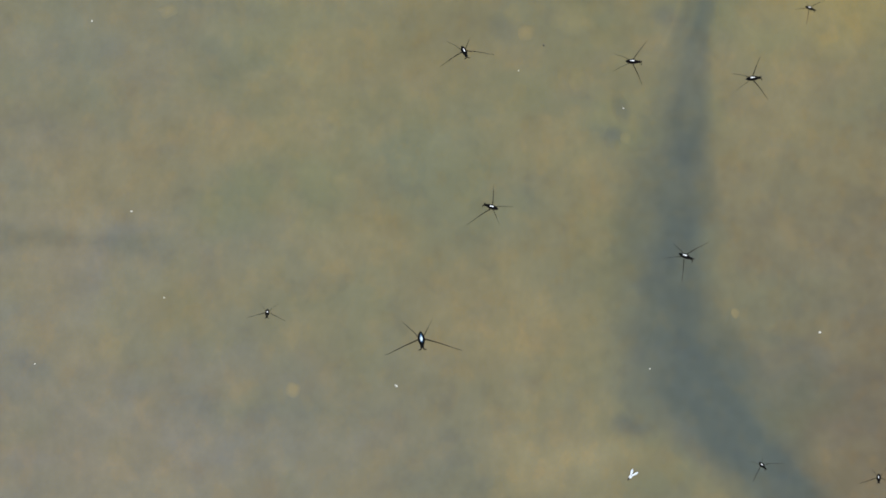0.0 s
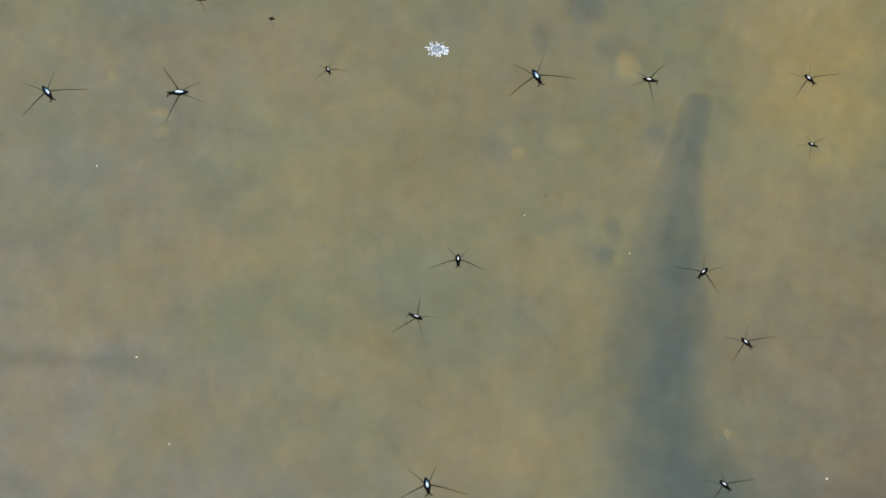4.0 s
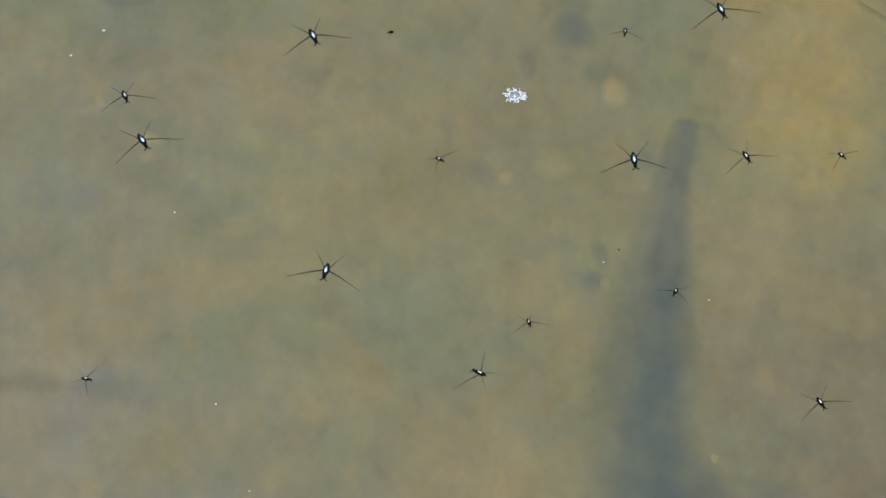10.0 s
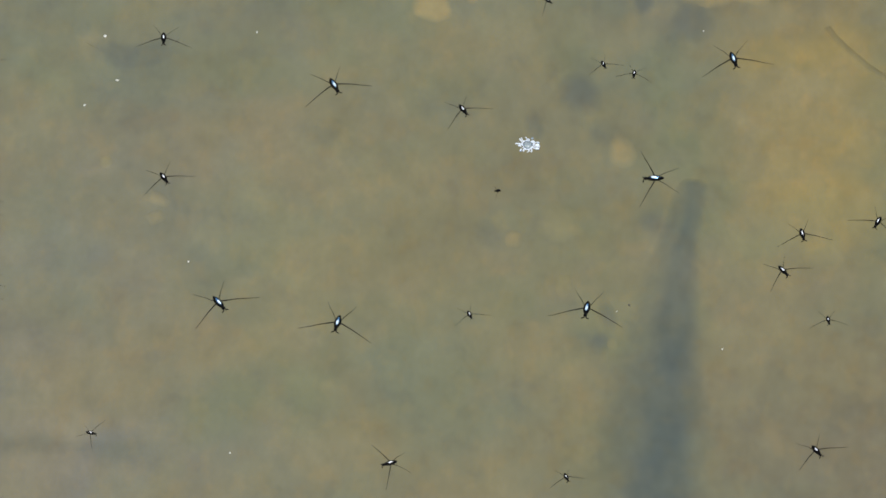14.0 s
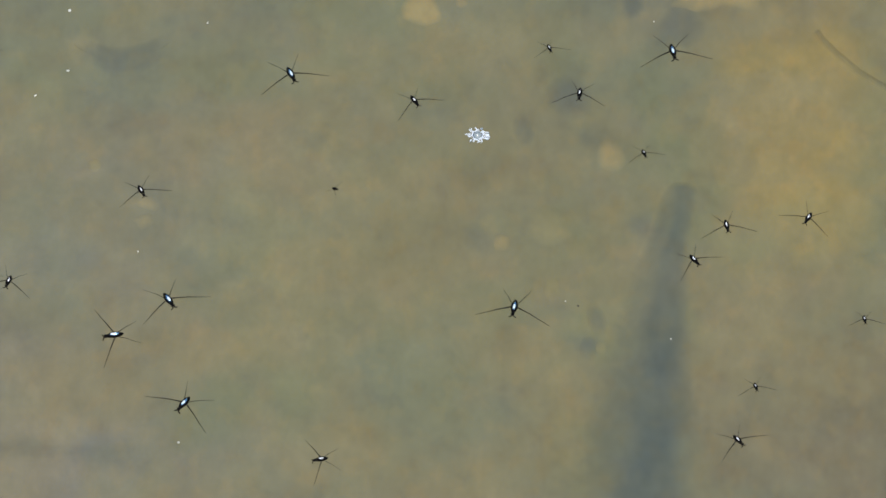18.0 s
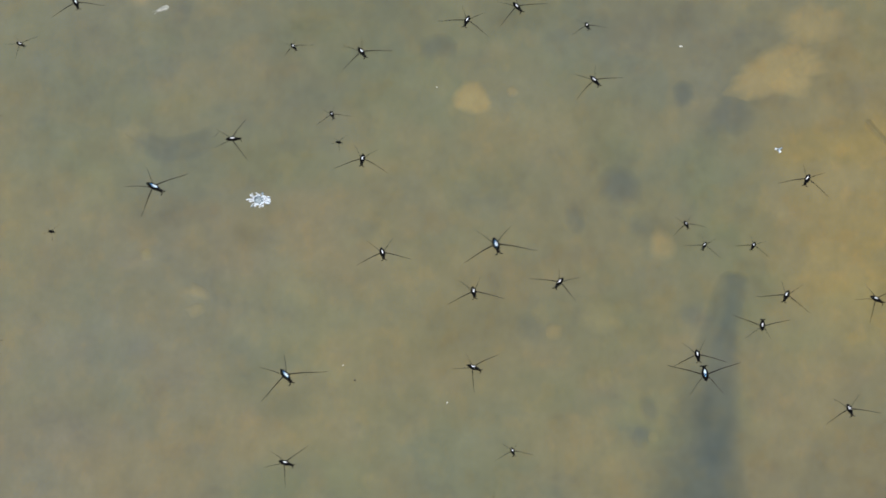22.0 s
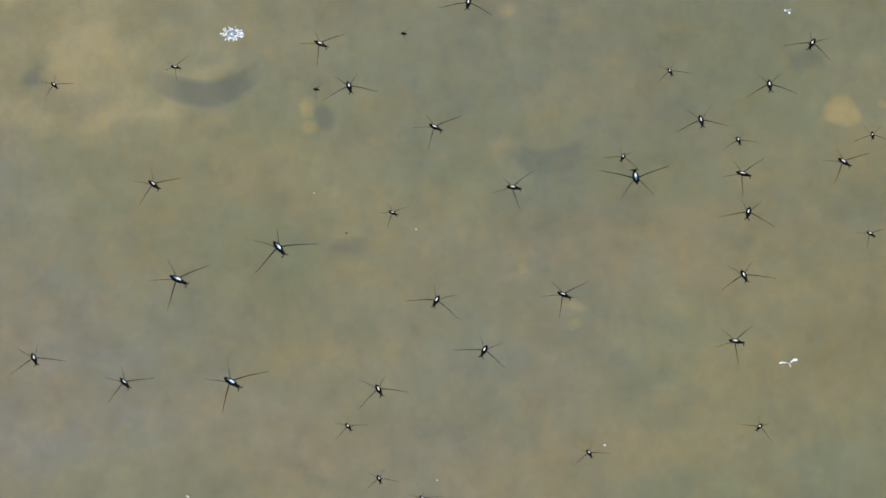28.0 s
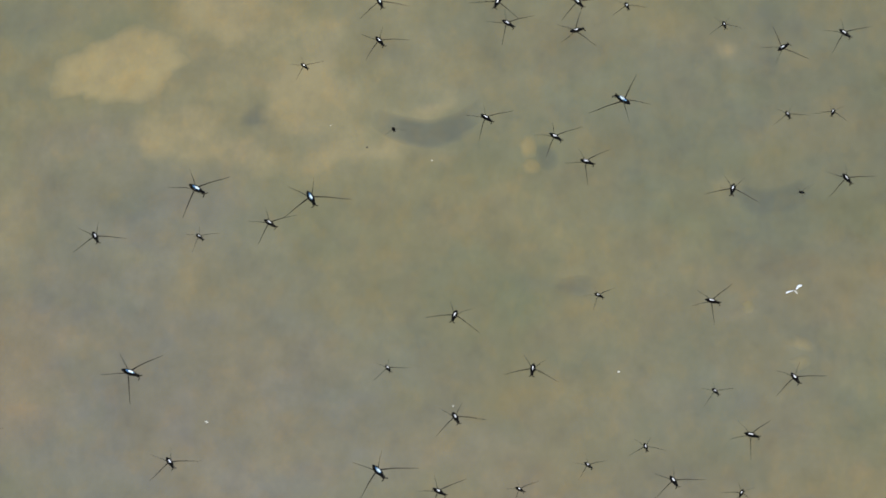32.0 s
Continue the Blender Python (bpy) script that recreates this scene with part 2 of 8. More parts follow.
patch(-0.2657, 1.0044, 0.1002, 0.0391, TAN, 0.35)
patch(-0.3823, 1.3339, 0.0697, 0.0378, GREY, 0.40)
patch(-0.4862, 1.2908, 0.1144, 0.0752, SAND, 0.45)
patch(-0.5403, 1.3660, 0.0770, 0.0430, SAND, 0.35)
patch(-0.1740, 1.3095, 0.1042, 0.0756, GREY, 0.35)
patch(-0.5599, 1.2078, 0.0549, 0.0321, MAUVE, 0.60)
patch(-0.5319, 1.0646, 0.1010, 0.0620, MAUVE, 0.75)
patch(-0.1380, 0.9797, 0.0250, 0.0138, TAN, 0.70)
patch(-0.1049, 0.9969, 0.0184, 0.0147, TAN, 0.60)
patch(-0.1615, 0.9883, 0.0133, 0.0130, TAN, 0.30)
patch(-0.2273, 0.9561, 0.0266, 0.0214, TAN, 0.60)
patch(-0.1875, 0.9604, 0.0133, 0.0258, TAN, 0.50)
patch(-0.2482, 0.8799, 0.0164, 0.0210, TAN, 0.35)
patch(-0.2011, 0.8382, 0.0118, 0.0250, TAN, 0.75)
patch(-0.1591, 0.8631, 0.0230, 0.0251, TAN, 0.60)
patch(-0.1713, 0.8175, 0.0098, 0.0290, TAN, 0.45)
patch(-0.1285, 0.7928, 0.0179, 0.0140, TAN, 0.65)
patch(-0.2401, 0.8299, 0.0163, 0.0083, TAN, 0.40)
patch(-0.0740, 0.8883, 0.0148, 0.0143, TAN, 0.60)
patch(-0.1068, 0.8799, 0.0132, 0.0168, TAN, 0.40)
patch(-0.0883, 0.8423, 0.0098, 0.0167, TAN, 0.40)
patch(-0.0360, 0.8673, 0.0079, 0.0084, TAN, 0.50)
patch(-0.0147, 0.8506, 0.0197, 0.0293, TAN, 0.50)
patch(0.0148, 0.8465, 0.0229, 0.0250, TAN, 0.55)
patch(0.0474, 0.8340, 0.0262, 0.0333, TAN, 0.55)
patch(0.0411, 0.8590, 0.0164, 0.0209, SAND, 0.22)
patch(0.0611, 0.9009, 0.0198, 0.0194, TAN, 0.60)
patch(0.0116, 0.8757, 0.0197, 0.0168, TAN, 0.40)
patch(0.0781, 0.9476, 0.0080, 0.0154, TAN, 0.40)
patch(0.0706, 1.0251, 0.0080, 0.0096, TAN, 0.70)
patch(0.0186, 0.9862, 0.0233, 0.0190, TAN, 0.45)
patch(-0.0383, 1.0382, 0.0201, 0.0175, TAN, 0.30)
patch(-0.0648, 0.9991, 0.0167, 0.0104, OLIVE, 0.50)
patch(-0.0578, 0.9433, 0.0365, 0.0257, GREY, 0.20)
patch(-0.0048, 0.9094, 0.0264, 0.0169, GREY, 0.18)
patch(-0.1141, 0.9348, 0.0397, 0.0213, OLIVE, 0.60)
patch(-0.2221, 1.0121, 0.0435, 0.0261, OLIVE, 0.50)
patch(0.0722, 1.0143, 0.0060, 0.0078, DARK, 0.25)
patch(-0.2324, 0.9043, 0.0429, 0.0072, DARK, 0.55, -4)
patch(-0.2589, 0.9072, 0.0198, 0.0068, DARK, 0.30)
patch(-0.2266, 0.8113, 0.0554, 0.0074, DARK, 0.28, -6)
patch(-0.1576, 0.7866, 0.0227, 0.0074, DARK, 0.30, -12)
patch(-0.0829, 0.7825, 0.0292, 0.0107, GREY, 0.50)
patch(0.0989, 0.7743, 0.0071, 0.0069, DARK, 0.85)
patch(0.1089, 0.7928, 0.0130, 0.0082, DARK, 0.30)
patch(0.0548, 0.7378, 0.0291, 0.0203, SAND, 0.55)
patch(0.0274, 0.7560, 0.0194, 0.0122, SAND, 0.30)
patch(0.0727, 0.7520, 0.0162, 0.0106, SAND, 0.35)
patch(-0.2024, 0.7560, 0.0097, 0.0122, TAN, 0.45)
patch(-0.2447, 0.7642, 0.0162, 0.0139, GREY, 0.50)
patch(-0.0275, 0.7398, 0.0194, 0.0162, GREY, 0.45)
patch(-0.1146, 0.7277, 0.0258, 0.0121, TAN, 0.30)
patch(0.2054, 0.9948, 0.0187, 0.0347, TAN, 0.45)
patch(0.1952, 0.9862, 0.0200, 0.0216, OCHRE, 0.30)
patch(0.2279, 0.9647, 0.0166, 0.0189, OCHRE, 0.35)
patch(0.1715, 0.9690, 0.0133, 0.0284, TAN, 0.30)
patch(0.1629, 1.0338, 0.0134, 0.0262, TAN, 0.35)
patch(0.1938, 1.0645, 0.0269, 0.0203, OLIVE, 0.40)
patch(0.1996, 0.9009, 0.0132, 0.0127, TAN, 0.45)
patch(0.1841, 0.9390, 0.0199, 0.0145, TAN, 0.35)
patch(0.1893, 0.8841, 0.0197, 0.0185, GREY, 0.50)
patch(0.1757, 0.8673, 0.0197, 0.0126, OLIVE, 0.40)
patch(0.2182, 0.8581, 0.0230, 0.0042, DARK, 0.50, -8)
patch(0.2137, 0.8175, 0.0163, 0.0165, RUST, 0.45)
patch(0.1536, 0.7520, 0.0194, 0.0098, TAN, 0.30)
patch(0.2219, 0.7642, 0.0097, 0.0163, RUST, 0.40)
patch(-0.1134, 1.1466, 0.0204, 0.0180, TAN, 0.60)
patch(-0.0962, 1.1287, 0.0373, 0.0197, TAN, 0.40)
patch(-0.0560, 1.2054, 0.0274, 0.0274, OLIVE, 0.45)
patch(-0.0386, 1.1422, 0.0374, 0.0225, TAN, 0.35)
patch(-0.0012, 1.1287, 0.0238, 0.0224, TAN, 0.40)
patch(-0.0213, 1.0404, 0.0101, 0.0114, TAN, 0.65)
patch(-0.0011, 1.0579, 0.0202, 0.0158, TAN, 0.40)
patch(-0.0751, 1.0579, 0.0269, 0.0194, TAN, 0.35)
patch(0.0257, 1.0447, 0.0201, 0.0219, TAN, 0.35)
patch(-0.1277, 0.9818, 0.0266, 0.0155, TAN, 0.65)
patch(-0.1476, 0.9754, 0.0166, 0.0129, SAND, 0.20)
patch(-0.0945, 0.9926, 0.0200, 0.0112, TAN, 0.30)
patch(-0.2206, 0.9668, 0.0266, 0.0241, ROSE, 0.40)
patch(-0.1803, 0.9497, 0.0166, 0.0257, TAN, 0.50)
patch(-0.2410, 0.9840, 0.0200, 0.0173, MAUVE, 0.40)
patch(-0.2377, 1.1511, 0.0116, 0.0117, TAN, 0.55)
patch(-0.2048, 1.1265, 0.0054, 0.0063, TAN, 0.60)
patch(-0.2249, 1.1198, 0.0068, 0.0071, TAN, 0.40)
patch(-0.1729, 1.0667, 0.0081, 0.0150, DARK, 0.25)
patch(-0.2027, 1.0491, 0.0202, 0.0132, GREY, 0.40)
patch(-0.2441, 1.1918, 0.0239, 0.0228, OLIVE, 0.40)
patch(0.0907, 1.1466, 0.0054, 0.0063, DARK, 0.40)
patch(0.1269, 1.0733, 0.0088, 0.0132, DARK, 0.45)
patch(0.0881, 0.9818, 0.0080, 0.0060, DARK, 0.60)
patch(0.0723, 0.9926, 0.0067, 0.0060, DARK, 0.25)
patch(-0.0078, 0.9540, 0.0299, 0.0171, GREY, 0.22)
patch(0.0287, 0.9412, 0.0166, 0.0111, GREY, 0.25)
patch(0.1468, 1.2397, 0.0172, 0.0203, DARK, 0.55)
patch(0.1362, 1.2200, 0.0069, 0.0064, DARK, 0.40)
patch(0.0777, 1.2054, 0.0206, 0.0137, OLIVE, 0.50)
patch(0.1389, 1.1827, 0.0205, 0.0273, OLIVE, 0.70)
patch(0.1416, 1.1422, 0.0170, 0.0180, OLIVE, 0.60)
patch(0.1560, 1.0099, 0.0080, 0.0261, OLIVE, 0.40)
patch(0.1727, 1.1624, 0.0075, 0.0154, OCHRE, 0.30)
patch(0.1919, 1.1109, 0.0102, 0.0268, OCHRE, 0.30)
patch(0.2075, 1.1243, 0.0136, 0.0224, OCHRE, 0.40)
patch(0.2045, 1.2054, 0.0137, 0.0274, OCHRE, 0.30)
patch(0.2208, 1.1782, 0.0205, 0.0227, SAND, 0.30)
patch(0.2371, 1.1511, 0.0150, 0.0271, OCHRE, 0.50)
patch(0.2181, 1.0799, 0.0202, 0.0221, OCHRE, 0.40)
patch(0.1721, 0.9840, 0.0167, 0.0303, TAN, 0.50)
patch(0.1995, 1.0099, 0.0167, 0.0174, TAN, 0.45)
patch(0.1644, 0.9327, 0.0132, 0.0170, TAN, 0.40)
patch(0.1715, 0.9540, 0.0100, 0.0103, SAND, 0.20)
patch(0.0521, 0.9711, 0.0233, 0.0258, TAN, 0.50)
patch(0.0718, 0.9412, 0.0199, 0.0299, TAN, 0.40)
patch(-0.0539, 0.9115, 0.0264, 0.0169, TAN, 0.35)
patch(0.0319, 0.9030, 0.0198, 0.0169, TAN, 0.40)
patch(-0.1492, 1.2859, 0.0076, 0.0074, TAN, 0.60)
patch(-0.1351, 1.2720, 0.0138, 0.0121, TAN, 0.30)
patch(-0.1043, 1.3046, 0.0208, 0.0140, OLIVE, 0.50)
patch(-0.2085, 1.3046, 0.0208, 0.0122, OLIVE, 0.40)
patch(-0.2169, 1.2214, 0.0038, 0.0041, SAND, 0.60)
patch(0.0865, 1.3046, 0.0208, 0.0159, DARK, 0.35)
patch(0.1179, 1.3093, 0.0313, 0.0159, DARK, 0.55)
patch(0.1456, 1.3046, 0.0139, 0.0112, DARK, 0.30)
patch(0.1632, 1.3186, 0.0174, 0.0094, OLIVE, 0.40)
patch(0.1340, 1.2480, 0.0069, 0.0074, TAN, 0.60)
patch(0.1878, 1.1985, 0.0123, 0.0182, OCHRE, 0.60)
patch(0.1796, 1.1488, 0.0102, 0.0225, SAND, 0.30)
patch(0.2171, 1.1488, 0.0170, 0.0225, OCHRE, 0.50)
patch(0.2112, 1.1804, 0.0137, 0.0136, SAND, 0.20)
patch(0.2332, 1.2259, 0.0089, 0.0276, OCHRE, 0.50)
patch(0.2307, 1.2535, 0.0138, 0.0139, UMBER, 0.30)
patch(0.0339, 1.2259, 0.0275, 0.0276, TAN, 0.40)
patch(0.0471, 1.1713, 0.0205, 0.0181, TAN, 0.35)
patch(-0.1029, 1.1533, 0.0306, 0.0225, TAN, 0.35)
patch(-0.1238, 1.1940, 0.0205, 0.0137, OLIVE, 0.40)
patch(-0.0007, 1.1668, 0.0116, 0.0099, GREY, 0.40)
patch(-0.0449, 1.1131, 0.0203, 0.0107, TAN, 0.30)
patch(-0.1466, 1.1175, 0.0115, 0.0107, TAN, 0.50)
patch(-0.1911, 1.1398, 0.0116, 0.0117, TAN, 0.40)
patch(-0.2737, 1.1713, 0.0205, 0.0181, TAN, 0.40)
patch(-0.2100, 1.0776, 0.0236, 0.0133, GREY, 0.40)
patch(-0.2454, 1.0163, 0.0167, 0.0174, TAN, 0.30)
patch(-0.2173, 0.9646, 0.0113, 0.0129, TAN, 0.45)
patch(-0.1444, 0.9775, 0.0200, 0.0172, TAN, 0.50)
patch(-0.1014, 1.0033, 0.0200, 0.0173, TAN, 0.40)
patch(-0.1616, 1.1231, 0.0305, 0.0179, TAN, 0.30)
patch(-0.0802, 1.1365, 0.0544, 0.0225, TAN, 0.35)
patch(-0.1275, 0.9786, 0.0166, 0.0077, TAN, 0.55)
patch(-0.0544, 0.9486, 0.0199, 0.0257, TAN, 0.50)
patch(-0.0269, 1.0349, 0.0168, 0.0131, TAN, 0.40)
patch(-0.3096, 1.1410, 0.0095, 0.0067, DARK, 0.50)
patch(-0.3549, 1.0131, 0.0234, 0.0218, SAND, 0.30)
patch(-0.3375, 0.9872, 0.0267, 0.0259, ROSE, 0.45)
patch(-0.3528, 0.9443, 0.0199, 0.0214, SAND, 0.25)
patch(-0.3163, 0.9443, 0.0133, 0.0171, SAND, 0.25)
patch(-0.3269, 0.9657, 0.0199, 0.0051, DARK, 0.40, -35)
patch(-0.2639, 1.1500, 0.0204, 0.0108, TAN, 0.30)
patch(-0.1900, 1.2455, 0.0207, 0.0120, OLIVE, 0.50)
patch(-0.2625, 0.9040, 0.0495, 0.0068, DARK, 0.30, -6)
patch(-0.2072, 0.9614, 0.0166, 0.0258, TAN, 0.35)
patch(0.1275, 1.2639, 0.0173, 0.0111, DARK, 0.30)
patch(0.1211, 1.1635, 0.0102, 0.0090, DARK, 0.20)
patch(-0.5729, 1.3622, 0.0559, 0.0114, OLIVE, 0.50, 20)
patch(-0.6406, 1.3480, 0.0140, 0.0237, GREY, 0.40)
patch(-0.5017, 1.2755, 0.0069, 0.0079, DARK, 0.75)
patch(-0.5204, 1.2593, 0.0138, 0.0093, GREY, 0.40)
patch(-0.5711, 1.2110, 0.0151, 0.0110, DARK, 0.45)
patch(-0.6067, 1.2593, 0.0242, 0.0185, MAUVE, 0.50)
patch(-0.6297, 1.2225, 0.0137, 0.0138, DARK, 0.25)
patch(-0.5536, 1.1951, 0.0205, 0.0118, GREY, 0.40)
patch(-0.5918, 1.2170, 0.0082, 0.0064, TAN, 0.55)
patch(-0.5786, 1.1693, 0.0075, 0.0054, SAND, 0.35)
patch(-0.6521, 1.1724, 0.0157, 0.0409, SAND, 0.60)
patch(-0.6391, 1.0875, 0.0216, 0.0337, ROSE, 0.75)
patch(-0.6409, 1.0392, 0.0201, 0.0219, ROSE, 0.50)
patch(-0.6083, 1.0743, 0.0135, 0.0221, GREY, 0.30)
patch(-0.4763, 1.0261, 0.0536, 0.0192, DARK, 0.40)
patch(-0.5631, 1.0131, 0.0502, 0.0261, DARK, 0.16)
patch(-0.4496, 1.0392, 0.0268, 0.0131, DARK, 0.20)
patch(-0.3959, 1.0174, 0.0201, 0.0261, SAND, 0.30)
patch(-0.4026, 0.9872, 0.0200, 0.0129, TAN, 0.40)
patch(-0.5400, 1.0261, 0.0201, 0.0148, RUST, 0.30)
patch(-0.3756, 1.1974, 0.0171, 0.0100, TAN, 0.40)
patch(-0.4771, 1.0964, 0.0203, 0.0115, TAN, 0.35)
patch(-0.4503, 1.1275, 0.0170, 0.0116, TAN, 0.30)
patch(-0.2027, 1.1253, 0.0041, 0.0045, SAND, 0.35)
patch(-0.1713, 1.0955, 0.0068, 0.0058, SAND, 0.40)
patch(-0.1604, 1.1770, 0.0205, 0.0181, GREY, 0.30)
patch(-0.2527, 1.1724, 0.0171, 0.0109, TAN, 0.30)
patch(-0.3485, 1.1275, 0.0204, 0.0179, OLIVE, 0.50)
patch(-0.2650, 1.0436, 0.0168, 0.0149, GREY, 0.30)
patch(-0.3291, 1.0131, 0.0167, 0.0174, TAN, 0.40)
patch(-0.2150, 1.3386, 0.0049, 0.0085, SAND, 0.45)
patch(-0.1831, 1.3575, 0.0105, 0.0114, DARK, 0.22)
patch(-0.3336, 1.3292, 0.0209, 0.0141, TAN, 0.30)
patch(-0.5769, 1.2033, 0.0123, 0.0091, DARK, 0.35)
patch(-0.5609, 1.1851, 0.0137, 0.0091, DARK, 0.25)
patch(-0.5374, 1.1391, 0.0102, 0.0054, TAN, 0.60)
patch(-0.3410, 1.3875, 0.0056, 0.0067, SAND, 0.50)
patch(-0.2188, 1.3400, 0.0045, 0.0052, SAND, 0.50)
patch(-0.2065, 1.2206, 0.0034, 0.0046, SAND, 0.50)
patch(-0.3335, 1.1468, 0.0136, 0.0063, DARK, 0.20)
patch(-0.1904, 1.1580, 0.0136, 0.0181, DARK, 0.16)
patch(-0.2381, 1.1535, 0.0170, 0.0226, TAN, 0.45)
patch(-0.0949, 1.1625, 0.0205, 0.0163, TAN, 0.35)
patch(-0.3400, 1.0558, 0.0168, 0.0176, TAN, 0.45)
patch(-0.4812, 1.0558, 0.0202, 0.0132, TAN, 0.35)
patch(-0.4106, 1.0514, 0.0134, 0.0149, TAN, 0.35)
patch(-0.3808, 1.1088, 0.0237, 0.0134, TAN, 0.30)
patch(-0.4572, 1.0296, 0.0402, 0.0131, DARK, 0.26)
patch(-0.2850, 1.3424, 0.0140, 0.0094, TAN, 0.25)
patch(-0.1041, 1.3235, 0.0174, 0.0283, OLIVE, 0.40)
patch(-0.1870, 1.3637, 0.0049, 0.0114, DARK, 0.35)
patch(-0.1771, 1.3282, 0.0139, 0.0066, DARK, 0.25)
patch(0.2284, 0.8079, 0.0358, 0.0289, UMBER, 0.45)
patch(0.2459, 0.8452, 0.0196, 0.0125, UMBER, 0.40)
patch(0.2040, 0.8702, 0.0230, 0.0189, GREY, 0.40)
patch(0.2209, 0.8870, 0.0132, 0.0105, GREY, 0.30)
patch(0.1760, 0.7997, 0.0358, 0.0247, DARK, 0.45)
patch(0.1865, 0.9633, 0.0432, 0.0561, OLIVE, 0.25)
patch(-0.1004, 1.0543, 0.1412, 0.1156, OLIVE, 0.22)
patch(0.1380, 0.9462, 0.0199, 0.0950, GREY, 0.20)
patch(-0.1685, 1.1405, 0.0748, 0.0496, MAUVE, 0.22)
patch(-0.0530, 1.1856, 0.0684, 0.0502, TAN, 0.14)
patch(-0.5144, 1.0383, 0.0872, 0.0483, PALE, 0.25)
patch(0.1220, 0.7969, 0.0293, 0.0140, DARK, 0.45)
patch(0.1569, 0.7560, 0.0421, 0.0163, DARK, 0.45, -38)
patch(0.2309, 0.7398, 0.0226, 0.0366, UMBER, 0.35)
patch(0.2039, 0.8175, 0.0228, 0.0165, GREY, 0.35)
patch(-0.2096, 1.0600, 0.0740, 0.0575, MAUVE, 0.25)
patch(0.1779, 0.9561, 0.0531, 0.0257, UMBER, 0.20)
patch(-0.5433, 1.1088, 0.0677, 0.0718, PALE, 0.25)
patch(-0.4302, 1.0166, 0.0836, 0.0261, PALE, 0.25)
spill(-0.5081, 1.3599, 0.0231, 0.0219, SAND, 0.55)
spill(-0.5276, 1.3717, 0.0175, 0.0143, SAND, 0.40)
spill(-0.4784, 1.3599, 0.0140, 0.0142, SAND, 0.30)
spill(-0.4673, 1.2987, 0.0257, 0.0262, SAND, 0.52)
spill(-0.4793, 1.2824, 0.0173, 0.0140, SAND, 0.40)
spill(-0.4376, 1.2639, 0.0221, 0.0176, SAND, 0.42)
spill(-0.4514, 1.2523, 0.0241, 0.0102, SAND, 0.30)
spill(-0.5550, 1.2639, 0.0228, 0.0158, SAND, 0.46, 8)
spill(-0.5686, 1.2523, 0.0172, 0.0120, SAND, 0.38)
spill(-0.5306, 1.2477, 0.0310, 0.0092, SAND, 0.30)
spill(-0.5029, 1.2431, 0.0207, 0.0083, SAND, 0.28)
spill(-0.3945, 1.2848, 0.0159, 0.0102, SAND, 0.50)
spill(-0.1400, 1.2848, 0.0028, 0.0047, GREY, 0.10)
spill(-0.5178, 1.3755, 0.0315, 0.0287, SAND, 0.60)
spill(-0.5103, 1.3542, 0.0210, 0.0142, SAND, 0.50)
spill(-0.5441, 1.2537, 0.0310, 0.0157, SAND, 0.36)
spill(-0.4852, 1.2422, 0.0310, 0.0120, SAND, 0.30)
spill(-0.4627, 1.3329, 0.0139, 0.0189, SAND, 0.40)
spill(-0.4216, 1.3827, 0.0210, 0.0143, SAND, 0.30)
spill(-0.4762, 1.3095, 0.0208, 0.0254, SAND, 0.55)
spill(-0.4440, 1.2514, 0.0207, 0.0111, SAND, 0.28)
spill(-0.3853, 1.2445, 0.0138, 0.0065, SAND, 0.20)
spill(-0.5023, 1.2755, 0.0090, 0.0102, DARK, 0.32)
spill(-0.4442, 1.2792, 0.0138, 0.0102, SAND, 0.20)
patch(-0.0422, 0.9799, 0.0366, 0.0259, GREY, 0.25)
patch(-0.5477, 1.1648, 0.0409, 0.0545, PALE, 0.25)
patch(-0.0308, 1.2239, 0.0275, 0.0927, OLIVE, 0.20)


def lattice(x, y, step, seed):
    """Smooth value noise between 0 and 1 with cells of the given size."""
    u, v = x / step, y / step
    i, j = np.floor(u).astype(int), np.floor(v).astype(int)
    fu, fv = u - i, v - j
    fu, fv = fu * fu * (3 - 2 * fu), fv * fv * (3 - 2 * fv)

    def rnd(a, b):
        s = np.sin(a * 127.1 + b * 311.7 + seed * 74.7) * 43758.5453
        return s - np.floor(s)
    return (rnd(i, j) * (1 - fu) + rnd(i + 1, j) * fu) * (1 - fv) + (rnd(i, j + 1) * (1 - fu) + rnd(i + 1, j + 1) * fu) * fv


def spread(lo, hi, step, far):
    """Coordinates: even between lo and hi, ever wider out to far on both sides."""
    mid = list(np.arange(lo, hi + step / 2, step))
    out, d = [], step
    while sum(out) < far:
        out.append(d)
        d *= 1.35
    acc = np.cumsum(out)
    return np.array([lo - a for a in acc[::-1]] + mid + [hi + a for a in acc])


def smooth(a, b, v):
    f = np.clip((v - a) / (b - a), 0, 1)
    return f * f * (3 - 2 * f)


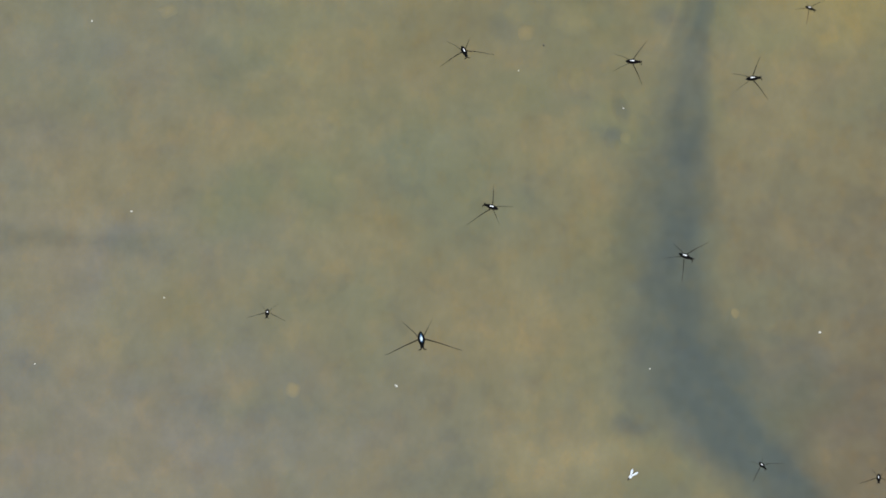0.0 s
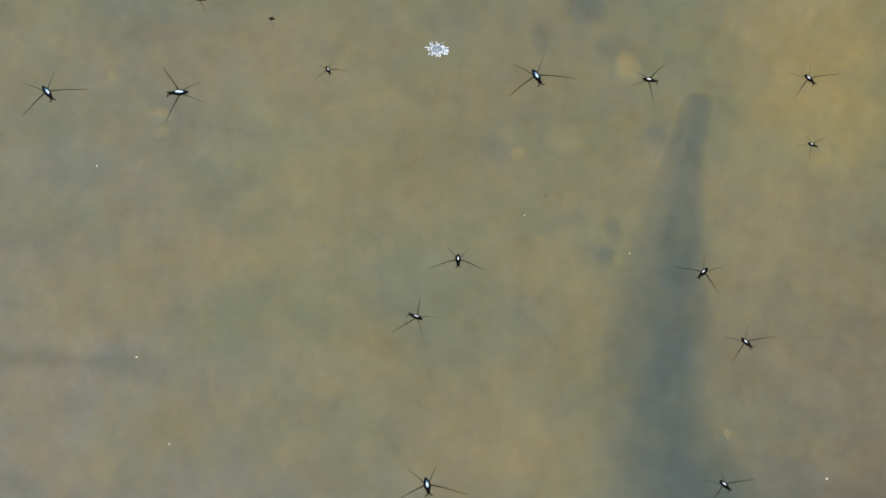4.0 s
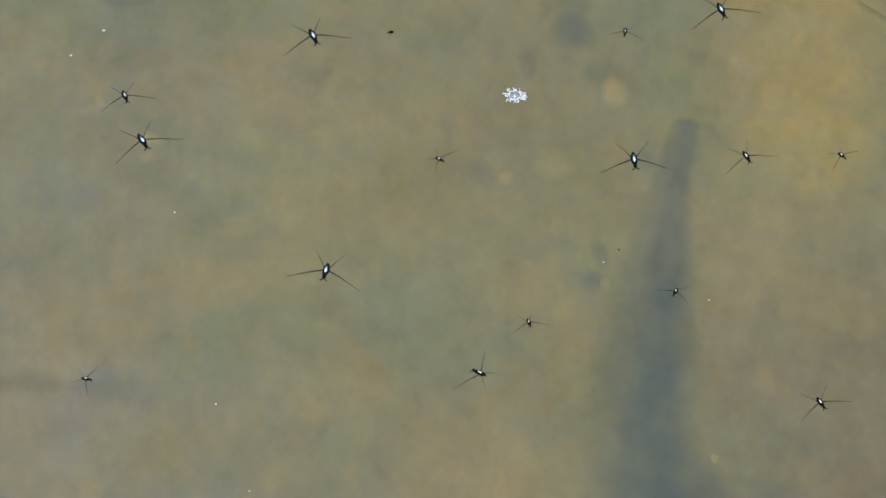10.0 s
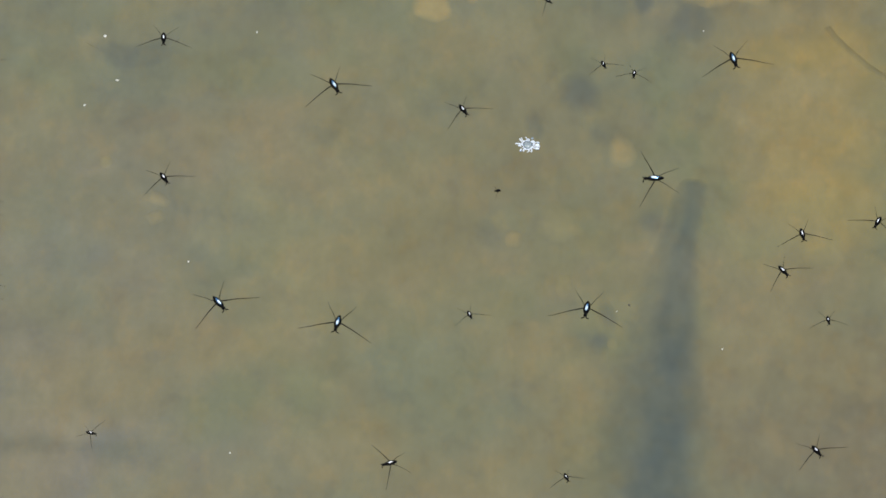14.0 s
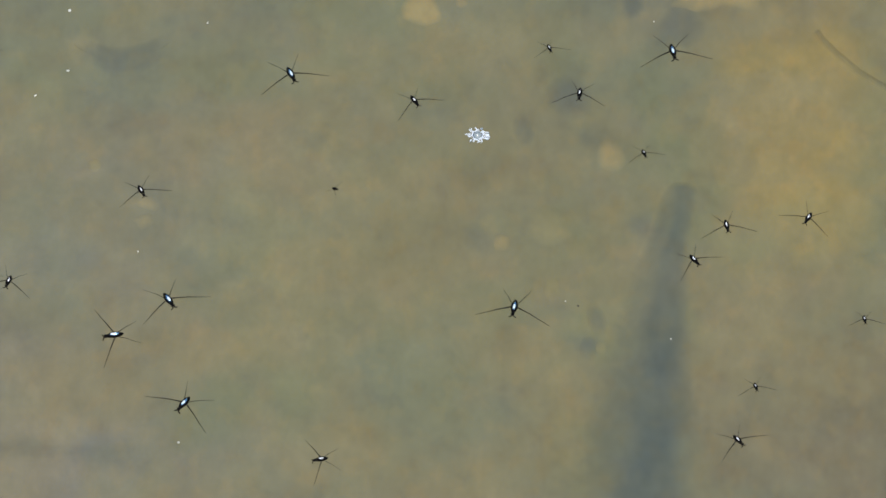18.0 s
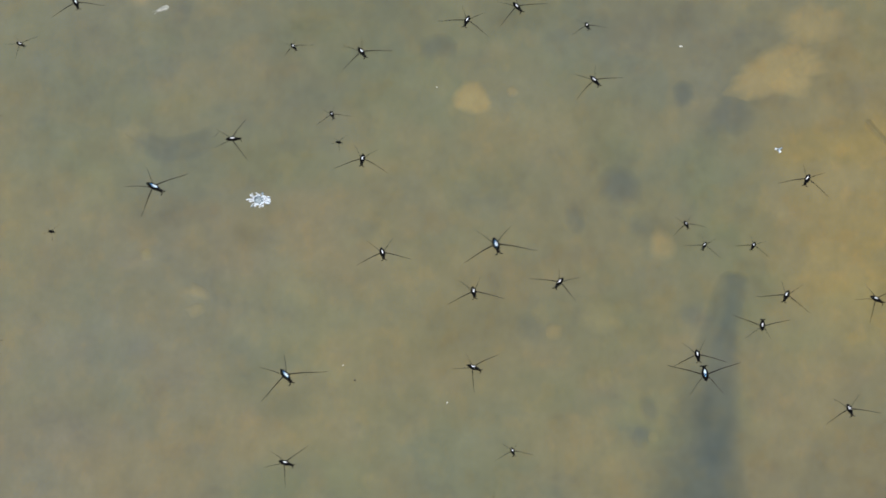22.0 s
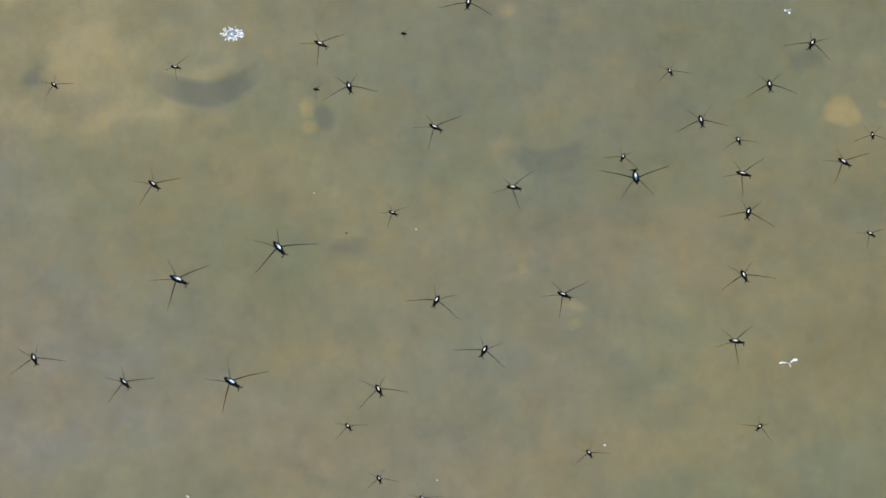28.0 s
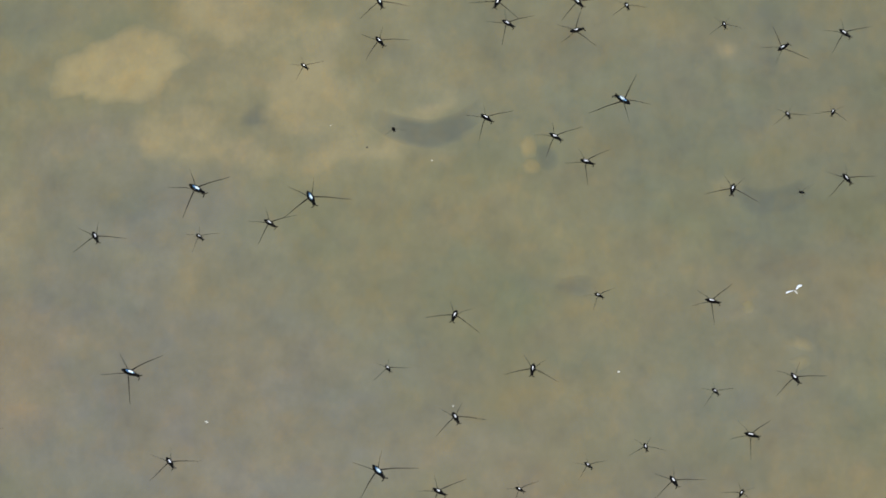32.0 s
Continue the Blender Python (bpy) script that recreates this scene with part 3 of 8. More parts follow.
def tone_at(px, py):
    """The colour of the silt at places on the bed."""
    # edges of the patches wander
    qx = px + 0.010 * (lattice(px, py, 0.05, 5) - 0.5) + 0.014 * (lattice(px, py, 0.018, 6) - 0.5)
    qy = py + 0.010 * (lattice(px, py, 0.05, 7) - 0.5) + 0.014 * (lattice(px, py, 0.018, 8) - 0.5)
    col = np.repeat(np.array((0.186, 0.180, 0.123))[None], len(px), 0)
    for x, y, rx, ry, c, wgt, a in PATCHES:
        dx, dy = qx - x, qy - y
        u, v = (dx * math.cos(a) + dy * math.sin(a)) / rx, (-dx * math.sin(a) + dy * math.cos(a)) / ry
        w = (wgt * np.exp(-(u * u + v * v) * 0.8))[:, None]
        col = col * (1 - w) + np.array(c)[None] * w
    # clouds of finer silt and algae
    f = 0.5 * lattice(qx, qy, 0.060, 21) + 0.3 * lattice(qx, qy, 0.027, 22) + 0.2 * lattice(qx, qy, 0.012, 23)
    g = 0.5 * lattice(qx, qy, 0.045, 31) + 0.3 * lattice(qx, qy, 0.022, 32) + 0.2 * lattice(qx, qy, 0.010, 33)
    for w, c in ((0.34 * smooth(0.48, 0.66, f), TAN), (0.15 * smooth(0.50, 0.68, g), GREY), (0.18 * smooth(0.52, 0.70, 1 - f), OLIVE), (0.10 * smooth(0.56, 0.68, 1 - g), RUST)):
        col = col * (1 - w[:, None]) + np.array(c)[None] * w[:, None]
    # rusty and bluish tints a few centimetres across
    h = 0.5 * lattice(qx, qy, 0.034, 41) + 0.3 * lattice(qx, qy, 0.016, 42) + 0.2 * lattice(px, py, 0.007, 43) - 0.5
    col = col * (1 + h[:, None] * np.array((0.10, 0.03, -0.12))[None])
    ex = qx + 0.012 * (lattice(px, py, 0.026, 51) - 0.5) + 0.010 * (lattice(px, py, 0.010, 52) - 0.5)
    ey = qy + 0.012 * (lattice(px, py, 0.026, 53) - 0.5) + 0.010 * (lattice(px, py, 0.010, 54) - 0.5)
    for x, y, rx, ry, c, wgt, a in SPREADS:
        dx, dy = ex - x, ey - y
        u, v = (dx * math.cos(a) + dy * math.sin(a)) / rx, (-dx * math.sin(a) + dy * math.cos(a)) / ry
        w = (wgt * (1 - smooth(0.45, 1.30, np.hypot(u, v))))[:, None]
        col = col * (1 - w) + np.array(c)[None] * w
    col = col * (0.94 + 0.12 * lattice(px, py, 0.09, 11))[:, None]
    # out of the shallows the silt is one even tone
    far = smooth(0.9, 1.8, np.hypot(px + 0.2, py - 1.1))[:, None]
    return col * (1 - far) + np.array((0.178, 0.172, 0.118))[None] * far


def toned(me, own, weights):
    """Colour a thing on the bed: its own colour inside, silt towards its rim, where the fade paints in the murky
    water's haze.
    """
    co = np.empty(len(me.vertices) * 3, np.float32)
    me.vertices.foreach_get("co", co)
    co = co.reshape(-1, 3).astype(float)
    w = np.asarray(weights)[:, None]
    col = tone_at(co[:, 0], co[:, 1]) * (1 - w) + np.array(own)[None] * w
    at = me.color_attributes.new("tone", "FLOAT_COLOR", "POINT")
    at.data.foreach_set("color", np.concatenate([col, np.ones((len(co), 1))], 1).astype(np.float32).ravel())
    return me


def height_at(px, py):
    """The bed's height; far off it rises into a low bank."""
    z = -0.068 + 0.0026 * lattice(px, py, 0.12, 1) + 0.0010 * lattice(px, py, 0.035, 2)
    return z + 0.40 * smooth(5.0, 8.0, np.hypot(px + 0.2, py - 1.1))


def build_bed():
    xs, ys = spread(-0.95, 0.6, 0.004, 150), spread(0.55, 1.75, 0.004, 150)
    gx, gy = np.meshgrid(xs, ys)
    px, py = gx.ravel(), gy.ravel()
    nx, ny = len(xs), len(ys)
    idx = np.arange(nx * ny).reshape(ny, nx)
    quads = np.stack([idx[:-1, :-1], idx[:-1, 1:], idx[1:, 1:], idx[1:, :-1]], -1).reshape(-1, 4)
    me = bpy.data.meshes.new("ground")
    me.from_pydata(np.stack([px, py, height_at(px, py)], 1).tolist(), [], quads.tolist())
    toned(me, OLIVE, np.zeros(len(px)))
    me.polygons.foreach_set("use_smooth", [True] * len(me.polygons))
    me.materials.append(SILT)
    return tagged(new("ground", me), "muddy olive and tan pond bed of soft silt", "pond bed", kind="structure")


def settled(name, rows, own, high):
    """A thing that lies in the silt: rows of (x, y, rise, bare), all of one length; the rise fades to nothing at the
    rim, where its colour fades to the silt's. A belly closes it below."""
    n, m = len(rows), len(rows[0])
    flat = [q for r in rows for q in r]
    px, py = np.array([q[0] for q in flat]), np.array([q[1] for q in flat])
    rise = np.array([q[2] for q in flat])
    z = height_at(px, py) + high * rise - 0.00005 + 0.00022 * smooth(0.0, 0.5, rise)
    verts = [tuple(v) for v in np.stack([px, py, z], 1).tolist()]
    k = len(verts)
    mx, my = float(px.mean()), float(py.mean())
    verts += [(v[0] + 0.10 * (mx - v[0]), v[1] + 0.10 * (my - v[1]), v[2] - 0.0005 - high * 1.4 * q[2]) for v, q in zip(verts, flat)]
    faces = [(i * m + j, (i + 1) * m + j, (i + 1) * m + j + 1, i * m + j + 1) for i in range(n - 1) for j in range(m - 1)]
    faces += [tuple(q + k for q in f[::-1]) for f in faces]
    rim = [j for j in range(m)] + [i * m + m - 1 for i in range(1, n)] + [(n - 1) * m + j for j in range(m - 2, -1, -1)] + [i * m for i in range(n - 2, 0, -1)]
    base = len(verts)
    verts += [verts[p] for p in rim]
    faces += [(base + i, base + (i + 1) % len(rim), rim[(i + 1) % len(rim)] + k, p + k) for i, p in enumerate(rim)]
    me = bpy.data.meshes.new(name)
    me.from_pydata(verts, [], faces)
    me.polygons.foreach_set("use_smooth", [True] * len(me.polygons))
    me.materials.append(SILT)
    return toned(me, own, [q[3] for q in flat] * 2 + [0.0] * len(rim))


build_bed()

bm = bmesh.new()
bmesh.ops.create_circle(bm, cap_ends=True, segments=48, radius=7.2, matrix=Matrix.Translation((-0.2, 1.1, 0)))
water = tagged(new("water", mesh_of("water", bm, WATER, False)), "still murky greenish-brown pond water with faint sky reflection", "water", kind="structure")
water.visible_shadow = False


# ---------------------------------------------------------------- sunken things
def bed_thing(name, me, label, category, group=""):
    return tagged(new(name, me), label, category, group)


def sunken_log():
    pts = ((0.1486, 1.1120), (0.1472, 1.1030), (0.1440, 1.0790), (0.1385, 1.0560), (0.1342, 1.0273), (0.1300, 0.9926), (0.1262, 0.9497), (0.1236, 0.9072), (0.1224, 0.8736), (0.1232, 0.8400), (0.1290, 0.8100), (0.1440, 0.7850), (0.1600, 0.7620), (0.1760, 0.7400), (0.1880, 0.7200), (0.2060, 0.6830))
    radii = (0.0050, 0.0076, 0.0086, 0.0098, 0.0125, 0.0162, 0.0190, 0.0205, 0.0215, 0.0235, 0.0250, 0.0230, 0.0200, 0.0172, 0.0160, 0.0155)
    rows, m = [], 33
    for i in range(len(pts) * 6 - 5):
        k = min(i // 6, len(pts) - 2)
        f = (i - 6 * k) / 6
        p, q = Vector(pts[k]), Vector(pts[k + 1])
        a, d = Vector(pts[max(k - 1, 0)]), Vector(pts[min(k + 2, len(pts) - 1)])
        way = (q - a).lerp(d - p, f).normalized()
        side = Vector((way.y, -way.x))
        c = p.lerp(q, f)
        r = (radii[k] * (1 - f) + radii[k + 1] * f) * (1 + 0.12 * noise.noise(Vector((c.x * 30, c.y * 30, 0))))
        soft = 1.6 + 0.3 * min(1, i / 40)
        row = []
        for j in range(m):
            g = -1 + 2 * j / (m - 1)
            # the log's own colour fades out wider on one flank
            u = abs(g - 0.06 + 0.10 * noise.noise(Vector((c.x * 60, c.y * 60, g * 1.5))))
            bare = 0.54 * (1 - smooth(0.34, 1.0, u)) + 0.42 * (1 - smooth(0.12, 0.66, abs(g + (0.12 if i < 48 else -0.06))))
            bare *= 0.86 + 0.30 * noise.noise(Vector((c.x * 45 + g, c.y * 45, g * 2.0)))
            e = c + side * (g * r * soft)
            row.append((e.x, e.y, (1 - g * g) ** 2 * min(1.0, 0.2 + i / 10), min(1.0, (0.80 + 0.20 * float(smooth(6, 50, i)) + 0.30 * float(smooth(52, 66, i))) * float(bare) * min(1.0, i / 3))))
        rows.append(row)
    me = settled("sunken_log", rows, LOGWOOD, 0.0028)
    return bed_thing("sunken_log", me, "dark waterlogged log tapering to a blunt tip, half sunk in silt", "log")


sunken_log()


def lying(name, x, y, rx, ry, own, turn, bend, bare, high, power, seed, rough=0.16):
    """An oval thing lying in the silt, its outline uneven."""
    n = 22
    a = radians(turn)
    rows = []
    for i in range(n + 1):
        row = []
        for j in range(n + 1):
            s, q = -1 + 2 * i / n, -1 + 2 * j / n
            # square to disc
            u, v = s * math.sqrt(1 - q * q / 2), q * math.sqrt(1 - s * s / 2)
            rad, ang = math.hypot(u, v), math.atan2(v, u)
            if bend:
                u, v, rad = s, q * (0.3 + 0.7 * math.sqrt(max(0.0, 1 - s ** 6))), min(1.0, (s ** 4 + q ** 4) ** 0.25)
            k = 1 + rough * noise.noise(Vector((math.cos(ang) * 1.3, math.sin(ang) * 1.3, seed))) + 0.45 * rough * noise.noise(Vector((math.cos(ang) * 3.5, math.sin(ang) * 3.5, seed + 5)))
            du, dv = u * rx * k * 1.4, v * ry * k * 1.4 + bend * u * u * rx
            w = float(1 - smooth(power, 1.0, rad))
            w *= 1 + 0.25 * noise.noise(Vector((u * 2.2, v * 2.2, seed + 9)))
            row.append((x + du * math.cos(a) - dv * math.sin(a), y + du * math.sin(a) + dv * math.cos(a), (1 - rad * rad) ** 2, bare * min(1.0, w)))
        rows.append(row)
    return settled(name, rows, own, high)


def stone(x, y, rx, ry, own, label, turn=0.0, high=0.002, bare=0.8, edge=0.45, rough=0.16):
    me = lying("sunken_stone", x, y, rx, ry, own, turn, 0.0, bare, min(0.4 * high, 0.1 * min(rx, ry)), edge, x * 37 + y * 31, rough)
    return bed_thing("sunken_stone", me, label, "stone", "stones on the pond bed")


stone(0.0393, 1.0667, 0.0048, 0.0058, STONE_PALE, "small pale round stone dusted with silt", 0, 0.002, 0.48, 0.25)
stone(0.0663, 1.0790, 0.0120, 0.0130, STONE_TAN, "flat tan stone sunk in the silt", 20, 0.003, 0.5, 0.3)
stone(0.1051, 1.1335, 0.0072, 0.0110, STONE_PALE, "tan upright oval stone on the silt", 8, 0.002, 0.55, 0.35)
stone(0.0692, 1.0295, 0.0045, 0.0080, STONE_TAN, "small tan oval stone on the silt", 0, 0.002, 0.6, 0.3)
stone(-0.0090, 1.2520, 0.0098, 0.0115, STONE_PALE, "round pale yellowish stone lying in the silt", 15, 0.003, 0.80, 0.55)
stone(0.0158, 1.2581, 0.0032, 0.0040, STONE_PALE, "small tan pebble near the round stone", 0, 0.002, 0.5, 0.3)
stone(0.1795, 1.2725, 0.0255, 0.0165, STONE_PALE, "broad pale slab stone lying aslant on the silt", 26, 0.003, 0.78, 0.55, 0.45)
stone(0.2013, 1.3116, 0.0200, 0.0160, STONE_PALE, "broad pale slab stone with rounded rim", 15, 0.003, 0.55, 0.35, 0.45)
stone(-0.5855, 1.3185, 0.0320, 0.0205, SLAB, "large pale sand-coloured slab stone", 24, 0.003, 0.90, 0.62, 0.50)
stone(-0.3358, 1.2537, 0.0048, 0.0080, STONE_PALE, "small pale pebble beside a dark leaf", 0, 0.002, 0.62, 0.3)
stone(-0.3342, 1.2381, 0.0050, 0.0055, STONE_PALE, "small pale pebble beside a dark leaf", 0, 0.002, 0.62, 0.3)
stone(-0.1722, 1.0960, 0.0072, 0.0044, STONE_PALE, "small tan stone on grey silt", -40, 0.002, 0.36, 0.2, 0.5)
stone(-0.1735, 1.0825, 0.0058, 0.0042, STONE_PALE, "small flat tan stone on grey silt", 10, 0.002, 0.30, 0.2, 0.5)
stone(-0.2047, 1.1259, 0.0035, 0.0045, STONE_TAN, "tiny tan pebble on grey silt", 0, 0.002, 0.5, 0.3)
stone(0.0972, 0.9839, 0.0030, 0.0045, STONE_TAN, "tiny tan pebble on the silt", 0, 0.002, 0.5, 0.3)
stone(0.1581, 0.8521, 0.0035, 0.0050, STONE_PALE, "tiny tan pebble beside the log", 0, 0.002, 0.5, 0.3)
stone(-0.0966, 0.7967, 0.0040, 0.0050, STONE_PALE, "tiny pale pebble on the silt", 0, 0.002, 0.5, 0.3)


def leaf(x, y, rx, ry, label, turn=0.0, bend=0.0, bare=0.62, edge=0.3):
    me = lying("sunken_leaf", x, y, rx, ry, LEAF, turn, bend, bare, 0.0004, edge, x * 53 + y * 17)
    return bed_thing("sunken_leaf", me, label, "leaf", "rotten leaves on the pond bed")


leaf(0.0801, 1.1800, 0.0118, 0.0150, "dark rotten leaf lying on the silt", 10, bare=0.66)
leaf(-0.0295, 1.2936, 0.0110, 0.0100, "dark rotten leaf on olive silt", 30, bare=0.45)
leaf(0.1205, 1.2555, 0.0060, 0.0100, "small dark rotten leaf on the silt", 0)
leaf(0.0526, 1.1546, 0.0055, 0.0110, "narrow dark rotten leaf on the silt", 10, bare=0.4)
leaf(0.0950, 1.0054, 0.0050, 0.0110, "dark rotten leaf beside the log", 12, bare=0.38)
leaf(0.0900, 0.9835, 0.0048, 0.0075, "small dark rotten leaf beside the log", 0, bare=0.22)
leaf(0.0258, 1.0687, 0.0080, 0.0120, "dark rotten leaf by the pale pebble", 20, bare=0.3)
leaf(0.1502, 1.2373, 0.0120, 0.0150, "dark rotten leaf at the silt edge", 0, bare=0.45)
leaf(-0.3925, 1.2640, 0.0290, 0.0105, "long dark curved leaf lying on pale silt", 8, 0.95, bare=0.66, edge=0.40)
leaf(-0.1890, 1.2090, 0.0240, 0.0100, "long faint curved leaf sunk in the silt", 4, 0.90, bare=0.42, edge=0.4)
leaf(-0.3245, 1.2455, 0.0060, 0.0100, "small dark rotten leaf beside two pebbles", 15, bare=0.5)
leaf(-0.3066, 1.1430, 0.0110, 0.0070, "small dark rotten leaf sunk in olive silt", 0, bare=0.32)


def twig(points, r, label):
    """A rotten twig half covered by silt."""
    pts = [Vector(p) for p in points]
    rows = []
    for k, p in enumerate(pts):
        d = (pts[min(k + 1, len(pts) - 1)] - pts[max(k - 1, 0)]).normalized()
        side = Vector((d.y, -d.x))
        row = []
        for j in range(11):
            g = -1 + 2 * j / 10
            e = p + side * (g * r * 1.7)
            row.append((e.x, e.y, (1 - g * g) ** 2, 0.35 * float(1 - smooth(0.2, 1.0, abs(g)))))
        rows.append(row)
    return bed_thing("sunken_twig", settled("sunken_twig", rows, TWIG, r * 0.5), label, "twig")


twig([(0.2316, 1.2330), (0.2350, 1.2262), (0.2425, 1.2160), (0.2490, 1.2085), (0.2557, 1.2005), (0.2677, 1.1905), (0.2800, 1.1830), (0.2960, 1.1760)], 0.0016, "thin dark twig lying on ochre silt")

# ---------------------------------------------------------------- the drift of the surface film
DRIFT = [(0, 0.0000, 0.0000), (0.5, 0.0042, -0.0013), (1, 0.0018, -0.0069), (1.5, 0.0039, -0.0063), (2, 0.0059, -0.0094), (2.5, 0.0023, -0.0112), (3, 0.0057, -0.0131), (3.5, 0.0061, -0.0162), (4.5, 0.0096, -0.0202), (5.5, 0.0130, -0.0242), (6, 0.0274, -0.0316), (6.5, 0.0330, -0.0349), (7, 0.0325, -0.0329), (7.5, 0.0447, -0.0376), (8, 0.0443, -0.0356), (8.5, 0.0540, -0.0376), (9, 0.0509, -0.0396), (9.5, 0.0576, -0.0309), (10, 0.0611, -0.0350), (10.5, 0.0576, -0.0343), (11, 0.0612, -0.0316), (11.5, 0.0622, -0.0295), (12, 0.0602, -0.0268), (12.5, 0.0637, -0.0316), (13, 0.0678, -0.0268), (13.5, 0.0648, -0.0262), (14.5, 0.0648, -0.0255), (15.5, 0.0648, -0.0248), (16, 0.0643, -0.0167), (16.5, 0.0608, -0.0154), (17, 0.0593, -0.0147), (17.5, 0.0521, -0.0161), (18, 0.0418, -0.0154), (18.5, 0.0249, -0.0167), (19, 0.0125, -0.0188), (19.5, -0.0013, -0.0160), (20, -0.0301, -0.0073), (20.5, -0.0491, -0.0079), (21, -0.0747, -0.0120), (21.5, -0.0958, -0.0005), (22, -0.1190, 0.0036), (22.5, -0.1361, 0.0145), (23, -0.1615, 0.0220), (23.5, -0.1808, 0.0318), (24, -0.2012, 0.0411), (24.5, -0.2238, 0.0518), (25, -0.2464, 0.0630), (25.5, -0.2620, 0.0679), (26.5, -0.3019, 0.0981), (27.5, -0.3419, 0.1283), (28, -0.3632, 0.1467), (28.5, -0.3757, 0.1527), (29, -0.3942, 0.1665), (29.5, -0.4122, 0.1790), (30, -0.4288, 0.1840), (30.5, -0.4427, 0.2021), (31, -0.4636, 0.2087), (31.5, -0.4741, 0.2256), (32, -0.4892, 0.2323)]


def drift_at(t):
    for (t0, x0, y0), (t1, x1, y1) in zip(DRIFT, DRIFT[1:]):
        if t <= t1:
            f = (t - t0) / (t1 - t0)
            return x0 + f * (x1 - x0), y0 + f * (y1 - y0)
    return DRIFT[-1][1:]


def adrift(ob, turn, *stops, rate=0.6):
    """Carry a floating thing along with the film; stops of (seconds, x, y), as the film lay when the clip starts."""
    stops = [(-1, *stops[0][1:]), *stops, (33, *stops[-1][1:])]
    rows = []
    for t, dx, dy in DRIFT:
        for a, b in zip(stops, stops[1:]):
            if t <= b[0]:
                break
        f = (t - a[0]) / (b[0] - a[0])
        rows.append((t, pose(a[1] + f * (b[1] - a[1]) + dx, a[2] + f * (b[2] - a[2]) + dy, 0.0, 0, 0, turn + rate * t)))
    walk(ob, rows)


# ---------------------------------------------------------------- pond skaters
# model axes: x to the right, the head towards -y, the water at z = 0; full size in metres for the largest
def limb(points, r0, r1, scale):
    b = bmesh.new()
    secs = []
    n = len(points)
    for k, p in enumerate(points):
        a, c = Vector(points[max(k - 1, 0)]), Vector(points[min(k + 1, n - 1)])
        r = (r0 + (r1 - r0) * k / (n - 1)) * scale
        secs.append((Vector(p) * scale, r, r, c - a))
    return rings(b, secs, 5)


def arched(start, angle, length, side, knee=0.42, lift=0.0002, sweep=0.0):
    """Points of a leg that leaves the body at start, rises to its knee and comes down on the water."""
    pts = []
    for k in range(8):
        f = k / 7
        a = radians(angle + sweep * f)
        d = length * f
        z = start[2] + lift * math.sin(math.pi * min(1, f / (2 * knee))) if f < knee else (start[2] + lift) * max(0.0, 1 - (f - knee) / (1 - knee)) ** 1.15
        pts.append((start[0] + side * d * math.sin(a), start[1] - d * math.cos(a), max(z, 0.0002)))
    return pts


